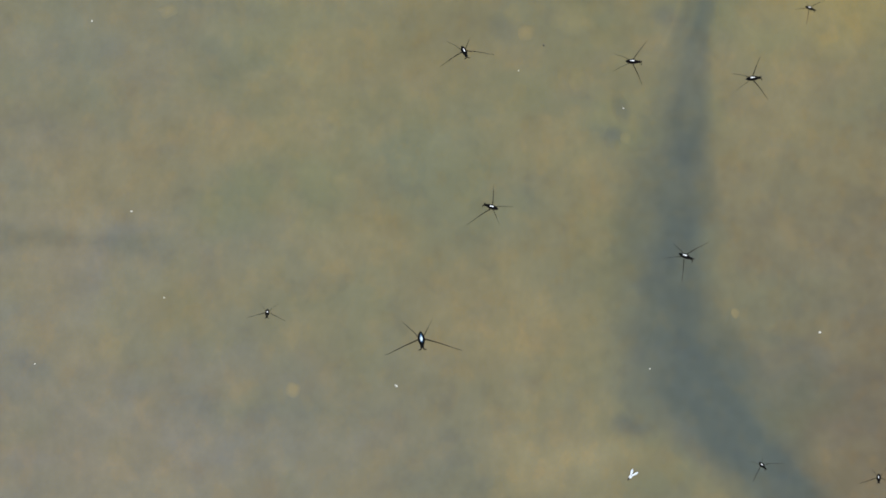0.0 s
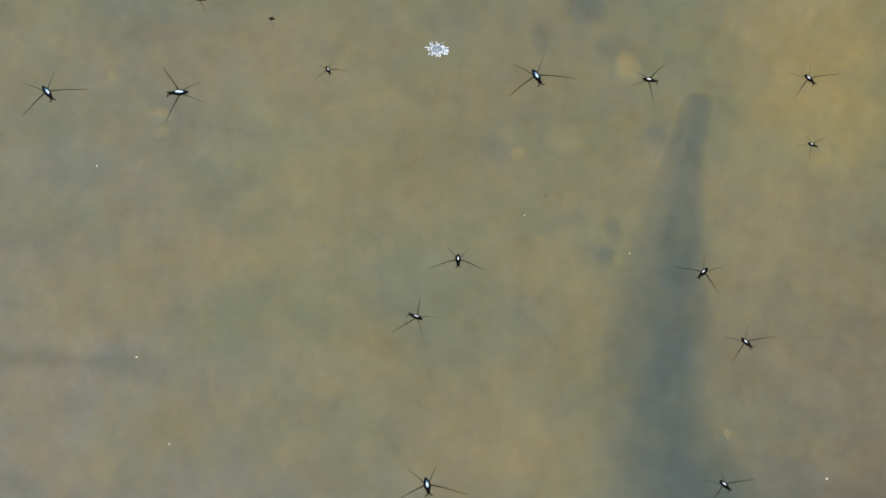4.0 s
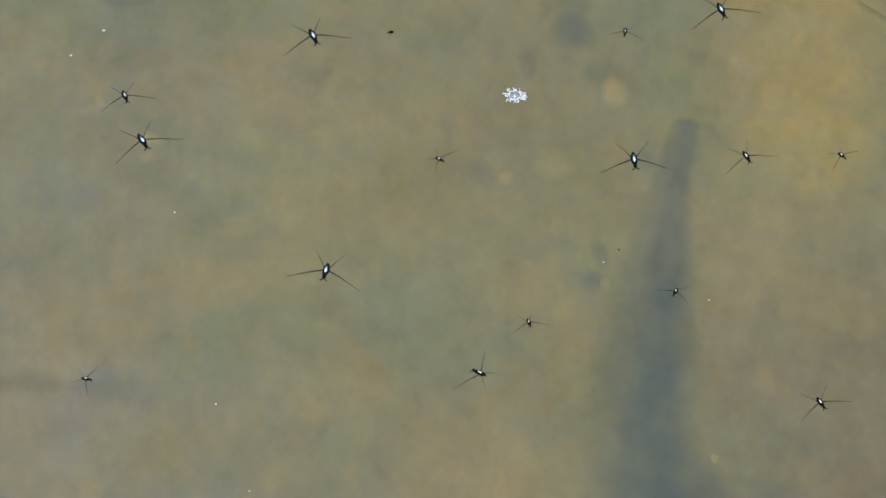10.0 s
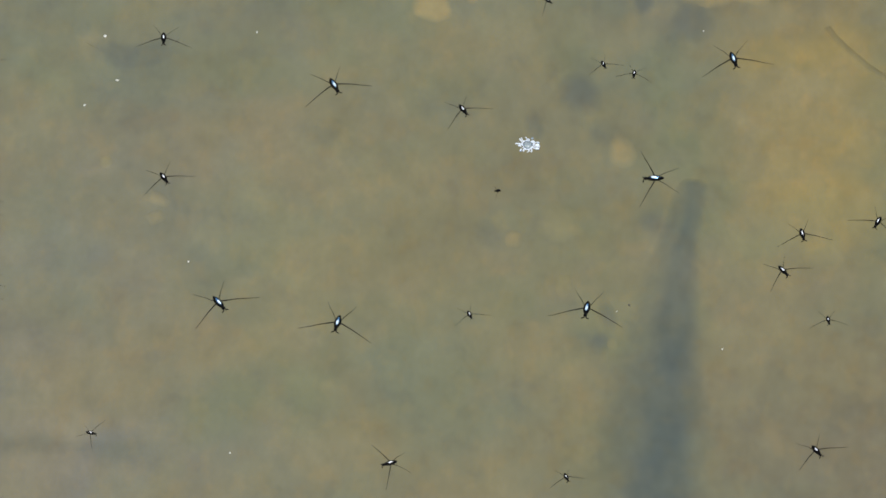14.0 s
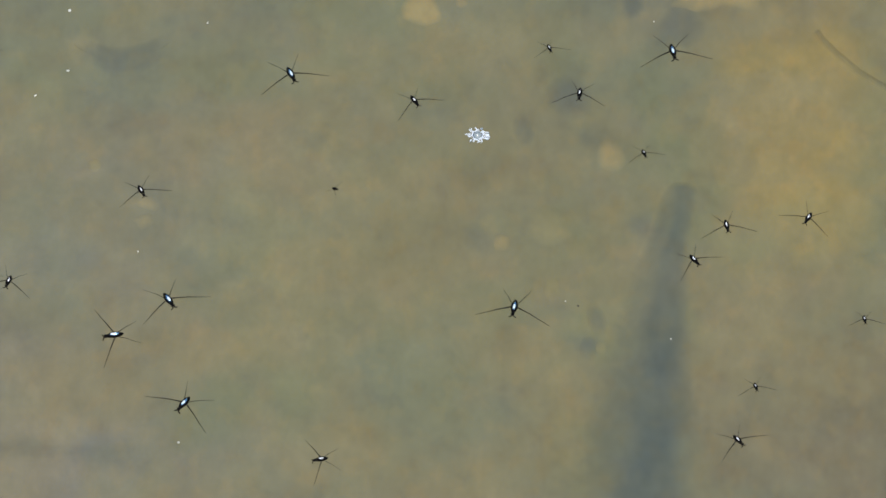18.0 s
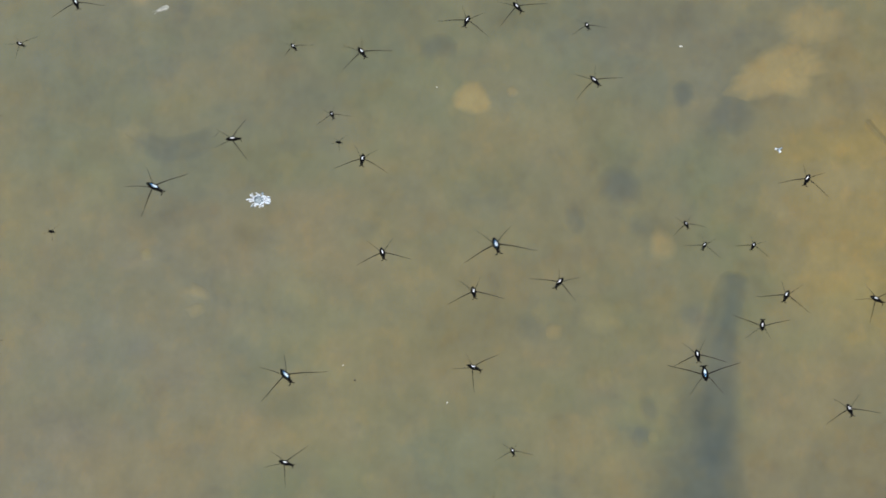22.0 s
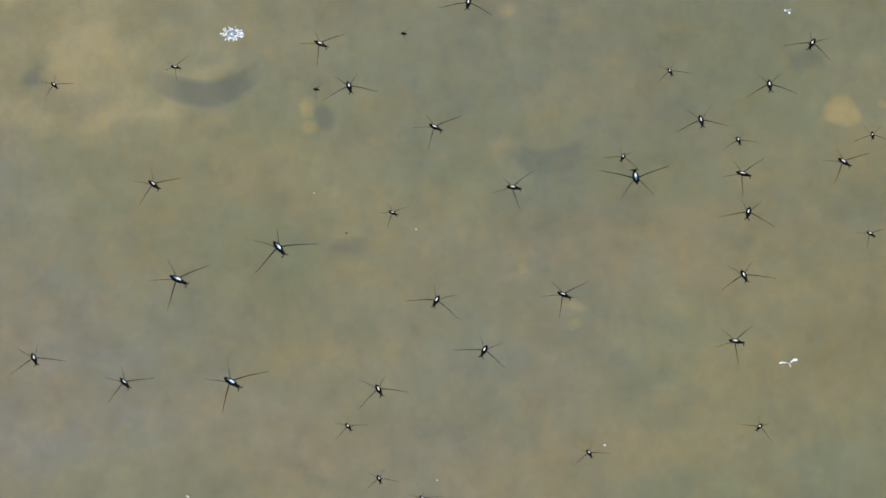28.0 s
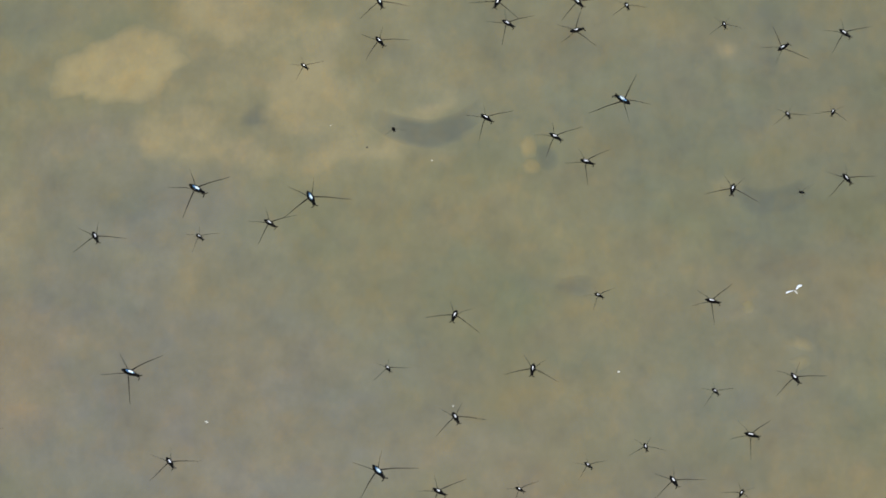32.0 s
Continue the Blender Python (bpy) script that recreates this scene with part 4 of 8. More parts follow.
def skater_meshes(scale, stout, pale, k):
    """The meshes of one size and stance of pond skater."""
    rnd = random.Random(40 + k)
    s = scale
    b = bmesh.new()
    prof = ((-0.0056, 0.00060, 0.0005), (-0.0050, 0.00095, 0.0006), (-0.0038, 0.00150, 0.0009), (-0.0018, 0.00200, 0.0011), (0.0008, 0.00200, 0.0011), (0.0026, 0.00150, 0.0009), (0.0040, 0.0009, 0.0005), (0.0048, 0.0004, 0.0002))
    rings(b, [((0, y * s, 0.0014 * s), w * s * stout, h * s * stout, (0, 1, 0)) for y, w, h in prof], 10)
    body = mesh_of("body", b, CHITIN)
    # on smaller skaters the case is shrunk to the painted glint
    b = bmesh.new()
    wp = ((-0.0034, 0.0003), (-0.0026, 0.00075), (-0.0012, 0.00105), (0.0002, 0.0010), (0.0013, 0.0007), (0.0022, 0.00025))
    rings(b, [((0, (y - 0.0004 * (1 - pale)) * s * pale, 0.0013 * s + 0.0006 * s * stout), w * s * stout * (0.40 + 0.45 * pale if pale < 1 else 1.05), 0.00085 * s * stout, (0, 1, 0)) for y, w in wp], 10)
    wings = mesh_of("wing_case", b, WING_BLUE if pale == 1.0 else WING_GLINT if pale > 0.57 else CHITIN)
    highlight = None
    # a thin pale strip added as the highlight on a large wing case
    if pale == 1.0:
        b = bmesh.new()
        rings(b, [((0, y * s, 0.00255 * s), w * s, 0.00036 * s, (0, 1, 0)) for y, w in ((-0.0031, 0.0002), (-0.0023, 0.00060), (-0.0013, 0.00074), (-0.0004, 0.00058), (0.0004, 0.00016))], 8)
        highlight = mesh_of("highlight", b, SHEEN)
    b = bmesh.new()
    blob(b, (0, -0.0060 * s, 0.0014 * s), 0.00090 * s * stout, (1.0, 1.1, 0.85), sub=2)
    for sd in (-1, 1):
        blob(b, (sd * 0.0008 * s * stout, -0.0061 * s, 0.0017 * s), 0.0004 * s * stout, sub=1)
    head = mesh_of("head", b, CHITIN)
    skew = rnd.uniform(-2.5, 2.5)
    legs = []
    for sd in (-1, 1):
        a = rnd.uniform(-4, 4)
        fore = [(sd * 0.0005, -0.0046, 0.0011), (sd * 0.0007, -0.0060, 0.0011), (sd * 0.0005, -0.0071, 0.0009), (sd * 0.0012, -0.0075, 0.0006), (sd * 0.0022, -0.0075, 0.0002)]
        legs.append(("front_leg", mesh_of("front_leg", limb(fore, 0.00045, 0.00036, s), LEG)))
        legs.append(("middle_leg", mesh_of("middle_leg", limb(arched((sd * 0.0012, -0.0004, 0.0012), 66 + a + sd * skew, 0.0228 * rnd.uniform(0.96, 1.05), sd, sweep=rnd.uniform(-3, 3)), 0.00043, 0.00011, s), LEG)))
        legs.append(("hind_leg", mesh_of("hind_leg", limb(arched((sd * 0.0011, 0.0006, 0.0012), 146 + sd * skew * 0.5 + rnd.uniform(-9, 9), 0.0150 * rnd.uniform(0.90, 1.08), sd, sweep=rnd.uniform(-4, 4)), 0.00026, 0.00007, s), LEG)))
    return body, wings, highlight, head, legs


STANCES = {}
for size, scale, stout, pale in (("L", 1.0, 1.0, 1.0), ("M", 0.76, 1.05, 0.64), ("S", 0.52, 1.15, 0.58), ("T", 0.32, 1.55, 0.55)):
    STANCES[size] = [skater_meshes(scale, stout, pale, k) for k in range(4)]
LABELS = {"L": "large black pond skater with bluish silvery wings on the water", "M": "black pond skater with a pale glint on its back", "S": "small dark young pond skater standing on the water", "T": "tiny dark young pond skater on the water"}
COUNT = [0]


def skate(size, *stops):
    """A pond skater that rests on the film, drifting with it, and leaps between stops of (seconds, x, y, heading);
    places are those that the film had when the clip starts; heading 0 looks to -y, 90 to +x."""
    body, wings, highlight, head, legs = STANCES[size][COUNT[0] % 4]
    COUNT[0] += 1
    ob = tagged(new("pond_skater"), LABELS[size], "insect", "pond skaters on the water")
    part("body", body, ob)
    case = part("wing_case", wings, ob, "" if size == "T" else "silvery folded wing case with a painted glint")
    if highlight:
        part("highlight", highlight, case, "pale painted highlight on the wing case")
    part("head", head, ob)
    for name, me in legs:
        part(name, me, ob)
    stops = list(stops)
    if stops[0][0] > 0:
        stops.insert(0, (0, *stops[0][1:]))
    if stops[-1][0] < 32:
        stops.append((32, *stops[-1][1:]))
    times = sorted({*[d[0] for d in DRIFT], *[s[0] for s in stops]} | {a[0] + f * (b[0] - a[0]) for a, b in zip(stops, stops[1:]) if abs((b[3] - a[3] + 180) % 360 - 180) > 60 for f in (0.25, 0.5, 0.75)})
    rows, last = [], -1
    for t in times:
        if frame(t) <= last:
            continue
        last = frame(t)
        for a, b in zip(stops, stops[1:]):
            if t <= b[0]:
                break
        f = (t - a[0]) / (b[0] - a[0])
        turn = a[3] + f * ((b[3] - a[3] + 180) % 360 - 180)
        dx, dy = drift_at(t)
        rows.append((t, pose(a[1] + f * (b[1] - a[1]) + dx, a[2] + f * (b[2] - a[2]) + dy - 0.0013, 0.0, 0, 0, turn)))
    walk(ob, rows)


# ---------------------------------------------------------------- floating bits
def foam_cluster():
    """A clear bubble in a ring of white froth."""
    top = tagged(new("foam_cluster"), "clear bubble ringed by white froth floating on the water", "foam")
    b = bmesh.new()
    blob(b, (0, 0, 0), 0.0031, (1, 1, 0.75))
    part("bubble", mesh_of("bubble", b, BUBBLE), top, "clear domed bubble")
    rnd = random.Random(5)
    b = bmesh.new()
    n = 30
    ring = []
    for i in range(n + 1):
        a = 2 * math.pi * i / n
        r = 0.0033 + 0.0003 * math.sin(3 * a + 1) + 0.0002 * math.sin(7 * a)
        w = 0.00040 + 0.00016 * math.sin(5 * a)
        ring.append(((r * math.cos(a), r * math.sin(a), 0.0004), w, w, (-math.sin(a), math.cos(a), 0)))
    rings(b, ring, 6, cap=False)
    part("froth_ring", mesh_of("froth_ring", b, FOAM), top)
    for i in range(21):
        a = 2 * math.pi * i / 21 + rnd.uniform(-0.12, 0.12)
        b = bmesh.new()
        r1 = rnd.uniform(0.0044, 0.0070)
        wide = rnd.uniform(0.42, 0.80)
        secs, kink = [], rnd.choice((-1, 1))
        for f, w in ((0, 0.00035), (0.35, 0.0005), (0.75, 0.00085), (1, 0.0003)):
            d = 0.0034 + f * (r1 - 0.0034)
            secs.append(((d * 1.12 * math.cos(a + 0.22 * f * kink), d * math.sin(a + 0.22 * f * kink), 0.0004), w * wide, w * wide, (math.cos(a), math.sin(a), 0)))
        rings(b, secs, 6)
        part("froth_bead", mesh_of("froth_bead", b, FOAM), top)
    for x, y, r in ((0.0052, -0.0030, 0.0014), (0.0034, 0.0050, 0.0010), (-0.0048, -0.0034, 0.0009), (0.0064, 0.0008, 0.0010)):
        b = bmesh.new()
        blob(b, (x, y, 0), r, (1, 1, 0.6), sub=2)
        part("bubble", mesh_of("bubble", b, BUBBLE), top, "small clear bubble")
    return top


def winged_insect():
    """A dead pale insect on the film, both wings spread."""
    top = tagged(new("floating_insect"), "tiny dead insect with two spread white wings floating on water", "insect")
    b = bmesh.new()
    rings(b, [((0, y, 0.0006), w, w, (0, 1, 0)) for y, w in ((-0.0020, 0.0002), (-0.001, 0.00042), (0.0006, 0.0004), (0.0016, 0.00015))], 6)
    part("body", mesh_of("body", b, FLECK), top)
    for sd, reach, wide in ((-1, 0.0052, 0.0007), (1, 0.0046, 0.0011)):
        b = bmesh.new()
        rings(b, [((sd * (0.0008 + reach * f), 0.0008 + 0.0024 * f * (1.3 - f), 0.0012 + 0.0006 * f), wide * w, 0.00022, (sd, 0.25, 0))
                  for f, w in ((0, 0.2), (0.2, 0.45), (0.45, 0.75), (0.7, 1.0), (0.9, 0.8), (1, 0.25))], 8)
        part("wing", mesh_of("wing", b, FOAM), top, "white membranous wing")
    for sd in (-1, 1):
        b = bmesh.new()
        rings(b, [((sd * 0.0004, 0.0012, 0.0007), 0.00012, 0.00012, (0, 1, 0)), ((sd * 0.0008, 0.0030, 0.0005), 0.00006, 0.00006, (0, 1, 0))], 5)
        part("feeler", mesh_of("feeler", b, DARKFLECK), top, "thin dark feeler")
    return top


def drowned_midge():
    """A tiny drowned fly, its two wings held up in a V behind a dark body."""
    top = tagged(new("drowned_midge"), "tiny drowned fly with two white wings in a V", "insect")
    b = bmesh.new()
    rings(b, [((0, y, 0.0005), w, w, (0, 1, 0)) for y, w in ((-0.0030, 0.0002), (-0.0022, 0.0006), (-0.0010, 0.0006), (0.0004, 0.0003))], 6)
    part("body", mesh_of("body", b, DARKFLECK), top)
    b = bmesh.new()
    blob(b, (0, -0.0002, 0.0007), 0.0011, (0.9, 1.2, 0.6), 0.2, 3.0, sub=2)
    part("thorax", mesh_of("thorax", b, FOAM), top, "pale thorax")
    for sd in (-1, 1):
        b = bmesh.new()
        rings(b, [((sd * (0.0002 + 0.0017 * f), 0.0003 + 0.0044 * f, 0.0008 + 0.0004 * f), w, 0.00022, (sd * 0.35, 1, 0)) for f, w in ((0, 0.0002), (0.3, 0.0006), (0.7, 0.0008), (1, 0.0003))], 6)
        part("wing", mesh_of("wing", b, FOAM), top, "white membranous wing")
    return top


def fleck(size, long, mat, label, seed):
    b = bmesh.new()
    blob(b, (0, 0, 0), 0.8, (size, size * long, size * 0.6), 0.5, seed, sub=2)
    return tagged(new("floating_fluff", mesh_of("floating_fluff", b, mat)), label, "fluff", "bits floating on the water")


def shed_skin():
    """An empty skin of a large skater: a pale split tube that narrows to one end."""
    top = tagged(new("shed_skin"), "pale empty insect skin floating on the water", "insect skin")
    b = bmesh.new()
    rings(b, [((0, y, 0.0005), w, w * 0.6, (0, 1, 0)) for y, w in ((-0.0044, 0.0008), (-0.0036, 0.0016), (-0.0018, 0.0019), (0.0004, 0.0016), (0.0022, 0.0012), (0.0034, 0.0008), (0.0040, 0.0003))], 10)
    part("husk", mesh_of("husk", b, HUSK), top)
    for sd in (-1, 1):
        b = bmesh.new()
        rings(b, [((sd * 0.0004, 0.0036, 0.0005), 0.00022, 0.0002, (sd, 1, 0)), ((sd * 0.0010, 0.0052, 0.0003), 0.00020, 0.00016, (sd, 1, 0)), ((sd * 0.0008, 0.0062, 0.0002), 0.00008, 0.00008, (-sd, 1, 0))], 6)
        part("leg", mesh_of("leg", b, HUSK), top)
    return top


def small_bubbles():
    top = tagged(new("bubble_cluster"), "little cluster of clear bubbles on the water", "foam")
    for x, y, r in ((0, 0, 0.0013), (0.0017, 0.0006, 0.0009), (-0.0013, 0.0010, 0.0007), (0.0004, -0.0017, 0.0008)):
        b = bmesh.new()
        blob(b, (x, y, 0), r, (1, 1, 0.7), sub=2)
        part("bubble", mesh_of("bubble", b, FOAM if r < 0.00085 else BUBBLE), top)
    return top


def floating():
    adrift(foam_cluster(), 0, (3, -0.0170, 1.1081), (5.5, -0.0170, 1.1081), (6, -0.0170, 1.1081), (7, -0.0170, 1.1081), (8, -0.0170, 1.1081), (9, -0.0170, 1.1081), (10, -0.0170, 1.1081), (11, -0.0170, 1.1081), (12, -0.0170, 1.1081), (13, -0.0170, 1.1081), (16, -0.0170, 1.1081), (17, -0.0170, 1.1081), (18, -0.0170, 1.1081), (19, -0.0170, 1.1081), (20, -0.0170, 1.1081), (21, -0.0170, 1.1081), (22, -0.0170, 1.1081), (23, -0.0170, 1.1081), (24, -0.0170, 1.1081), (25, -0.0170, 1.1081), (25.5, -0.0170, 1.1081), (27.5, -0.0170, 1.1081), (28, -0.0170, 1.1081), (29, -0.0170, 1.1081), (30, -0.0170, 1.1081))
    adrift(winged_insect(), -125, (24, 0.3228, 0.8600), (25, 0.3220, 0.8574), (25.5, 0.3213, 0.8581), (27.5, 0.3143, 0.8522), (28, 0.3131, 0.8476), (29, 0.3130, 0.8485), (30, 0.3094, 0.8486), (31, 0.3096, 0.8488), (32, 0.3098, 0.8484), rate=5.0)
    adrift(small_bubbles(), 0, (21, 0.2929, 1.1519), (22, 0.2926, 1.1483), (23, 0.2918, 1.1479), (24, 0.2962, 1.1445), (25, 0.3039, 1.1397), (27.5, 0.3178, 1.1322), (28, 0.3195, 1.1272), (29, 0.3280, 1.1212), (30, 0.3333, 1.1173))
    white, dark = "tiny pale plant fluff floating on the water", "tiny dark speck floating on the water"
    for i, (x, y, r, long) in enumerate(((-0.2416, 0.7646, 0.0006, 1.0), (-0.0366, 0.7488, 0.0007, 2.2), (0.1072, 0.7610, 0.0006, 1.0), (-0.1693, 0.8124, 0.0006, 1.0))):
        adrift(fleck(r, long, FLECK, white, i), 40 * i, (0, x, y))
    for i, (x, y, r, long) in enumerate(((-0.2159, 1.0187, 0.0007, 1.2), (-0.1894, 0.8756, 0.0008, 1.0), (-0.2609, 1.1593, 0.0009, 1.4), (-0.2799, 1.1397, 0.0006, 2.0), (-0.1784, 1.1974, 0.0006, 1.6),
                                         (0.0339, 0.9810, 0.0005, 1.0), (0.0947, 0.9526, 0.0006, 1.0), (0.0888, 1.1983, 0.0005, 1.0))):
        adrift(fleck(r, long, FLECK, white, 20 + i), 40 * i, (13, x, y))
    for i, (x, y, r, long) in enumerate(((0.2358, 1.2313, 0.0007, 2.0), (0.2043, 0.7872, 0.0010, 1.0))):
        adrift(fleck(r, long, FLECK, white, 40 + i), 70 + 30 * i, (25, x, y))
    adrift(shed_skin(), 118, (25, -0.0776, 1.2610), rate=0.0)
    adrift(drowned_midge(), -35, (0, 0.0952, 0.6839), (1, 0.0928, 0.6825), (9, 0.0169, 0.5645))
    adrift(fleck(0.0012, 1.0, FLECK, white, 29), 0, (13, -0.2705, 1.1906), (17, -0.2638, 1.2049), (19, -0.2588, 1.2095))
    speck = fleck(0.0007, 1.4, DARKFLECK, dark, 80)
    adrift(speck, 30, (0, 0.0487, 1.0000), (13, 0.0412, 0.9874), (23, 0.0412, 0.9675), (28, 0.0534, 0.9495), (32, 0.0558, 0.9632))


def motions():
    floating()
    skate("L", (0, -0.2505, 1.0831, 31), (1, -0.2505, 1.0831, 31), (2, -0.2502, 1.0750, 31), (6, -0.2437, 1.0773, 32), (7, -0.2433, 1.0800, 31), (8, -0.2407, 1.0757, 29), (9, -0.2398, 1.0765, 28), (10, -0.2364, 1.0745, 28), (10.74, -0.2364, 1.0745, 28), (10.94, -0.1988, 0.9905, 35), (12, -0.1971, 0.9906, 35), (13, -0.1985, 0.9879, 35), (16, -0.1973, 0.9896, 36), (17, -0.1959, 0.9863, 33), (18, -0.1977, 0.9831, 31), (19, -0.1973, 0.9824, 28), (20, -0.1989, 0.9816, 28), (21, -0.2009, 0.9864, 28), (32, -0.2009, 0.9864, 28))
    skate("L", (0, -0.1697, 1.0831, -86), (1, -0.1697, 1.0831, -86), (2, -0.1695, 1.0732, -86), (3, -0.1678, 1.0749, -86), (5.74, -0.1678, 1.0749, -86), (5.94, -0.1201, 1.0495, 82), (8.74, -0.1211, 1.0510, 82), (8.94, -0.1271, 0.9787, -13), (10, -0.1270, 0.9757, -13), (11, -0.1261, 0.9748, -12), (12, -0.1257, 0.9754, -12), (13, -0.1274, 0.9735, -12), (16.74, -0.1296, 0.9733, -16), (16.94, -0.1706, 0.9268, -55), (17.2, -0.1706, 0.9268, -55), (17.4, -0.2274, 0.9559, -80), (18, -0.2274, 0.9559, -80), (18.2, -0.2274, 0.9559, -80), (18.4, -0.2954, 0.9559, -80), (19, -0.2954, 0.9559, -80), (32, -0.2954, 0.9559, -80))
    skate("L", (0, -0.1681, 0.6436, 76), (0.74, -0.1681, 0.6436, 76), (0.94, -0.1685, 0.6619, 76), (1.74, -0.1685, 0.6619, 76), (1.94, -0.1692, 0.6929, 76), (2.74, -0.1692, 0.6929, 76), (2.94, -0.1698, 0.7229, 76), (5.74, -0.1698, 0.7229, 76), (5.94, -0.1708, 0.7702, 76), (9, -0.1710, 0.7810, 76), (10.74, -0.1710, 0.7810, 76), (10.94, -0.1714, 0.8081, 76), (18, -0.1714, 0.8081, 76), (19, -0.1714, 0.8102, 76), (20, -0.1715, 0.8150, 76), (20.74, -0.1715, 0.8150, 76), (20.94, -0.1719, 0.8301, 76), (27.5, -0.1719, 0.8301, 76), (28, -0.1692, 0.8301, 76), (28.74, -0.1692, 0.8301, 76), (28.94, -0.1441, 0.8301, 71), (30, -0.1449, 0.8377, 71), (30.74, -0.1449, 0.8377, 71), (30.94, -0.1287, 0.8235, 56), (31.74, -0.1287, 0.8235, 56), (31.94, -0.0829, 0.7871, 64), (32, -0.0829, 0.7871, 64))
    skate("L", (0, -0.1386, 1.2079, 19), (8.74, -0.1386, 1.2079, 19), (8.94, -0.1380, 1.1552, 21), (11, -0.1357, 1.1568, 23), (12, -0.1331, 1.1564, 24), (13, -0.1329, 1.1554, 25), (16, -0.1306, 1.1586, 25), (19, -0.1273, 1.1572, 22), (20.74, -0.1277, 1.1565, 22), (20.94, -0.0816, 1.1190, 54), (22, -0.0799, 1.1195, 54), (23.74, -0.0806, 1.1205, 54), (23.94, 0.0359, 1.0116, 53), (25.24, 0.0385, 1.0106, 56), (25.44, -0.0631, 0.9065, 56), (27.74, -0.0659, 0.9070, 56), (27.94, -0.0464, 0.9137, 58), (30, -0.0477, 0.9216, 56), (31, -0.0460, 0.9265, 54), (32, -0.0466, 0.9308, 52))
    skate("L", (0, -0.0945, 0.6436, -55), (0.74, -0.0945, 0.6436, -55), (0.94, -0.0947, 0.6619, -55), (1.74, -0.0947, 0.6619, -55), (1.94, -0.0950, 0.6929, -55), (2.74, -0.0950, 0.6929, -55), (2.94, -0.0954, 0.7229, -55), (5.74, -0.0954, 0.7229, -55), (5.94, -0.0959, 0.7702, -55), (9, -0.0960, 0.7810, -55), (10.74, -0.0960, 0.7810, -55), (10.94, -0.0962, 0.8208, -55), (15.74, -0.0962, 0.8208, -55), (15.94, -0.0968, 0.9741, -57), (16.2, -0.0968, 0.9741, -57), (16.4, -0.1834, 0.9071, -35), (17, -0.1834, 0.9071, -35), (18, -0.1863, 0.9056, -35), (19, -0.1856, 0.9054, -35), (20, -0.1867, 0.9033, -35), (21, -0.1910, 0.9093, -35), (32, -0.1910, 0.9093, -35))
    skate("L", (0, -0.0225, 0.7832, 6), (5.74, -0.0226, 0.7832, 10), (5.94, -0.0226, 0.7702, -3), (24.74, -0.0226, 0.7702, -3), (24.94, -0.0220, 0.7421, -3), (25.5, -0.0220, 0.7372, -3), (27.74, -0.0219, 0.7342, -3), (27.94, -0.0217, 0.7204, -3), (29, -0.0216, 0.7185, -3), (30.74, -0.0216, 0.7185, -3), (30.94, -0.0211, 0.6843, -3), (31.74, -0.0211, 0.6843, -3), (31.94, -0.0207, 0.6640, -3), (32, -0.0207, 0.6640, -3))
    skate("L", (0, -0.0118, 0.6436, 56), (0.74, -0.0118, 0.6436, 56), (0.94, -0.0118, 0.6619, 56), (1.74, -0.0118, 0.6619, 56), (1.94, -0.0118, 0.6929, 56), (2.74, -0.0118, 0.6929, 56), (2.94, -0.0118, 0.7229, 56), (5.54, -0.0118, 0.7229, 56), (5.94, -0.0118, 0.7342, 56), (27.74, -0.0118, 0.7342, 56), (27.94, -0.0134, 0.8351, 50), (30, -0.0160, 0.8460, 48), (30.74, -0.0160, 0.8460, 48), (30.94, 0.0280, 0.7846, 56), (31.74, 0.0280, 0.7846, 56), (31.94, 0.0632, 0.7126, 35), (32, 0.0632, 0.7126, 35))
    skate("L", (0, 0.0417, 1.0846, 23), (2, 0.0417, 1.0846, 23), (3, 0.0418, 1.0887, 23), (5.74, 0.0418, 1.0887, 23), (5.94, 0.0594, 1.0826, 81), (8.74, 0.0575, 1.0829, 81), (8.94, 0.0543, 1.0607, 7), (11, 0.0512, 1.0592, 7), (12.74, 0.0503, 1.0592, 7), (12.94, 0.0583, 1.0827, -89), (15.74, 0.0583, 1.0827, -89), (15.94, 0.0608, 1.2503, -80), (19, 0.0608, 1.2503, -80), (20, 0.0608, 1.2542, -80), (20.74, 0.0608, 1.2542, -80), (20.94, 0.0608, 1.2723, -80), (21.74, 0.0608, 1.2723, -80), (21.94, 0.0607, 1.2993, -80), (32, 0.0607, 1.2993, -80))
    skate("L", (0, 0.1082, 1.2052, 19), (7.74, 0.1082, 1.2052, 19), (7.94, 0.1076, 1.1765, 22), (9, 0.1064, 1.1786, 22), (10, 0.1059, 1.1767, 20), (11, 0.1062, 1.1776, 19), (13, 0.1077, 1.1762, 16), (16, 0.1033, 1.1790, 14), (17, 0.1027, 1.1762, 13), (18, 0.0995, 1.1758, 11), (20, 0.0997, 1.1741, 10), (21, 0.1017, 1.1757, 10), (21.74, 0.1017, 1.1757, 10), (21.94, 0.1235, 1.0746, 15), (22.74, 0.1235, 1.0746, 15), (22.94, 0.1232, 1.2902, 19), (32, 0.1232, 1.2902, 19))
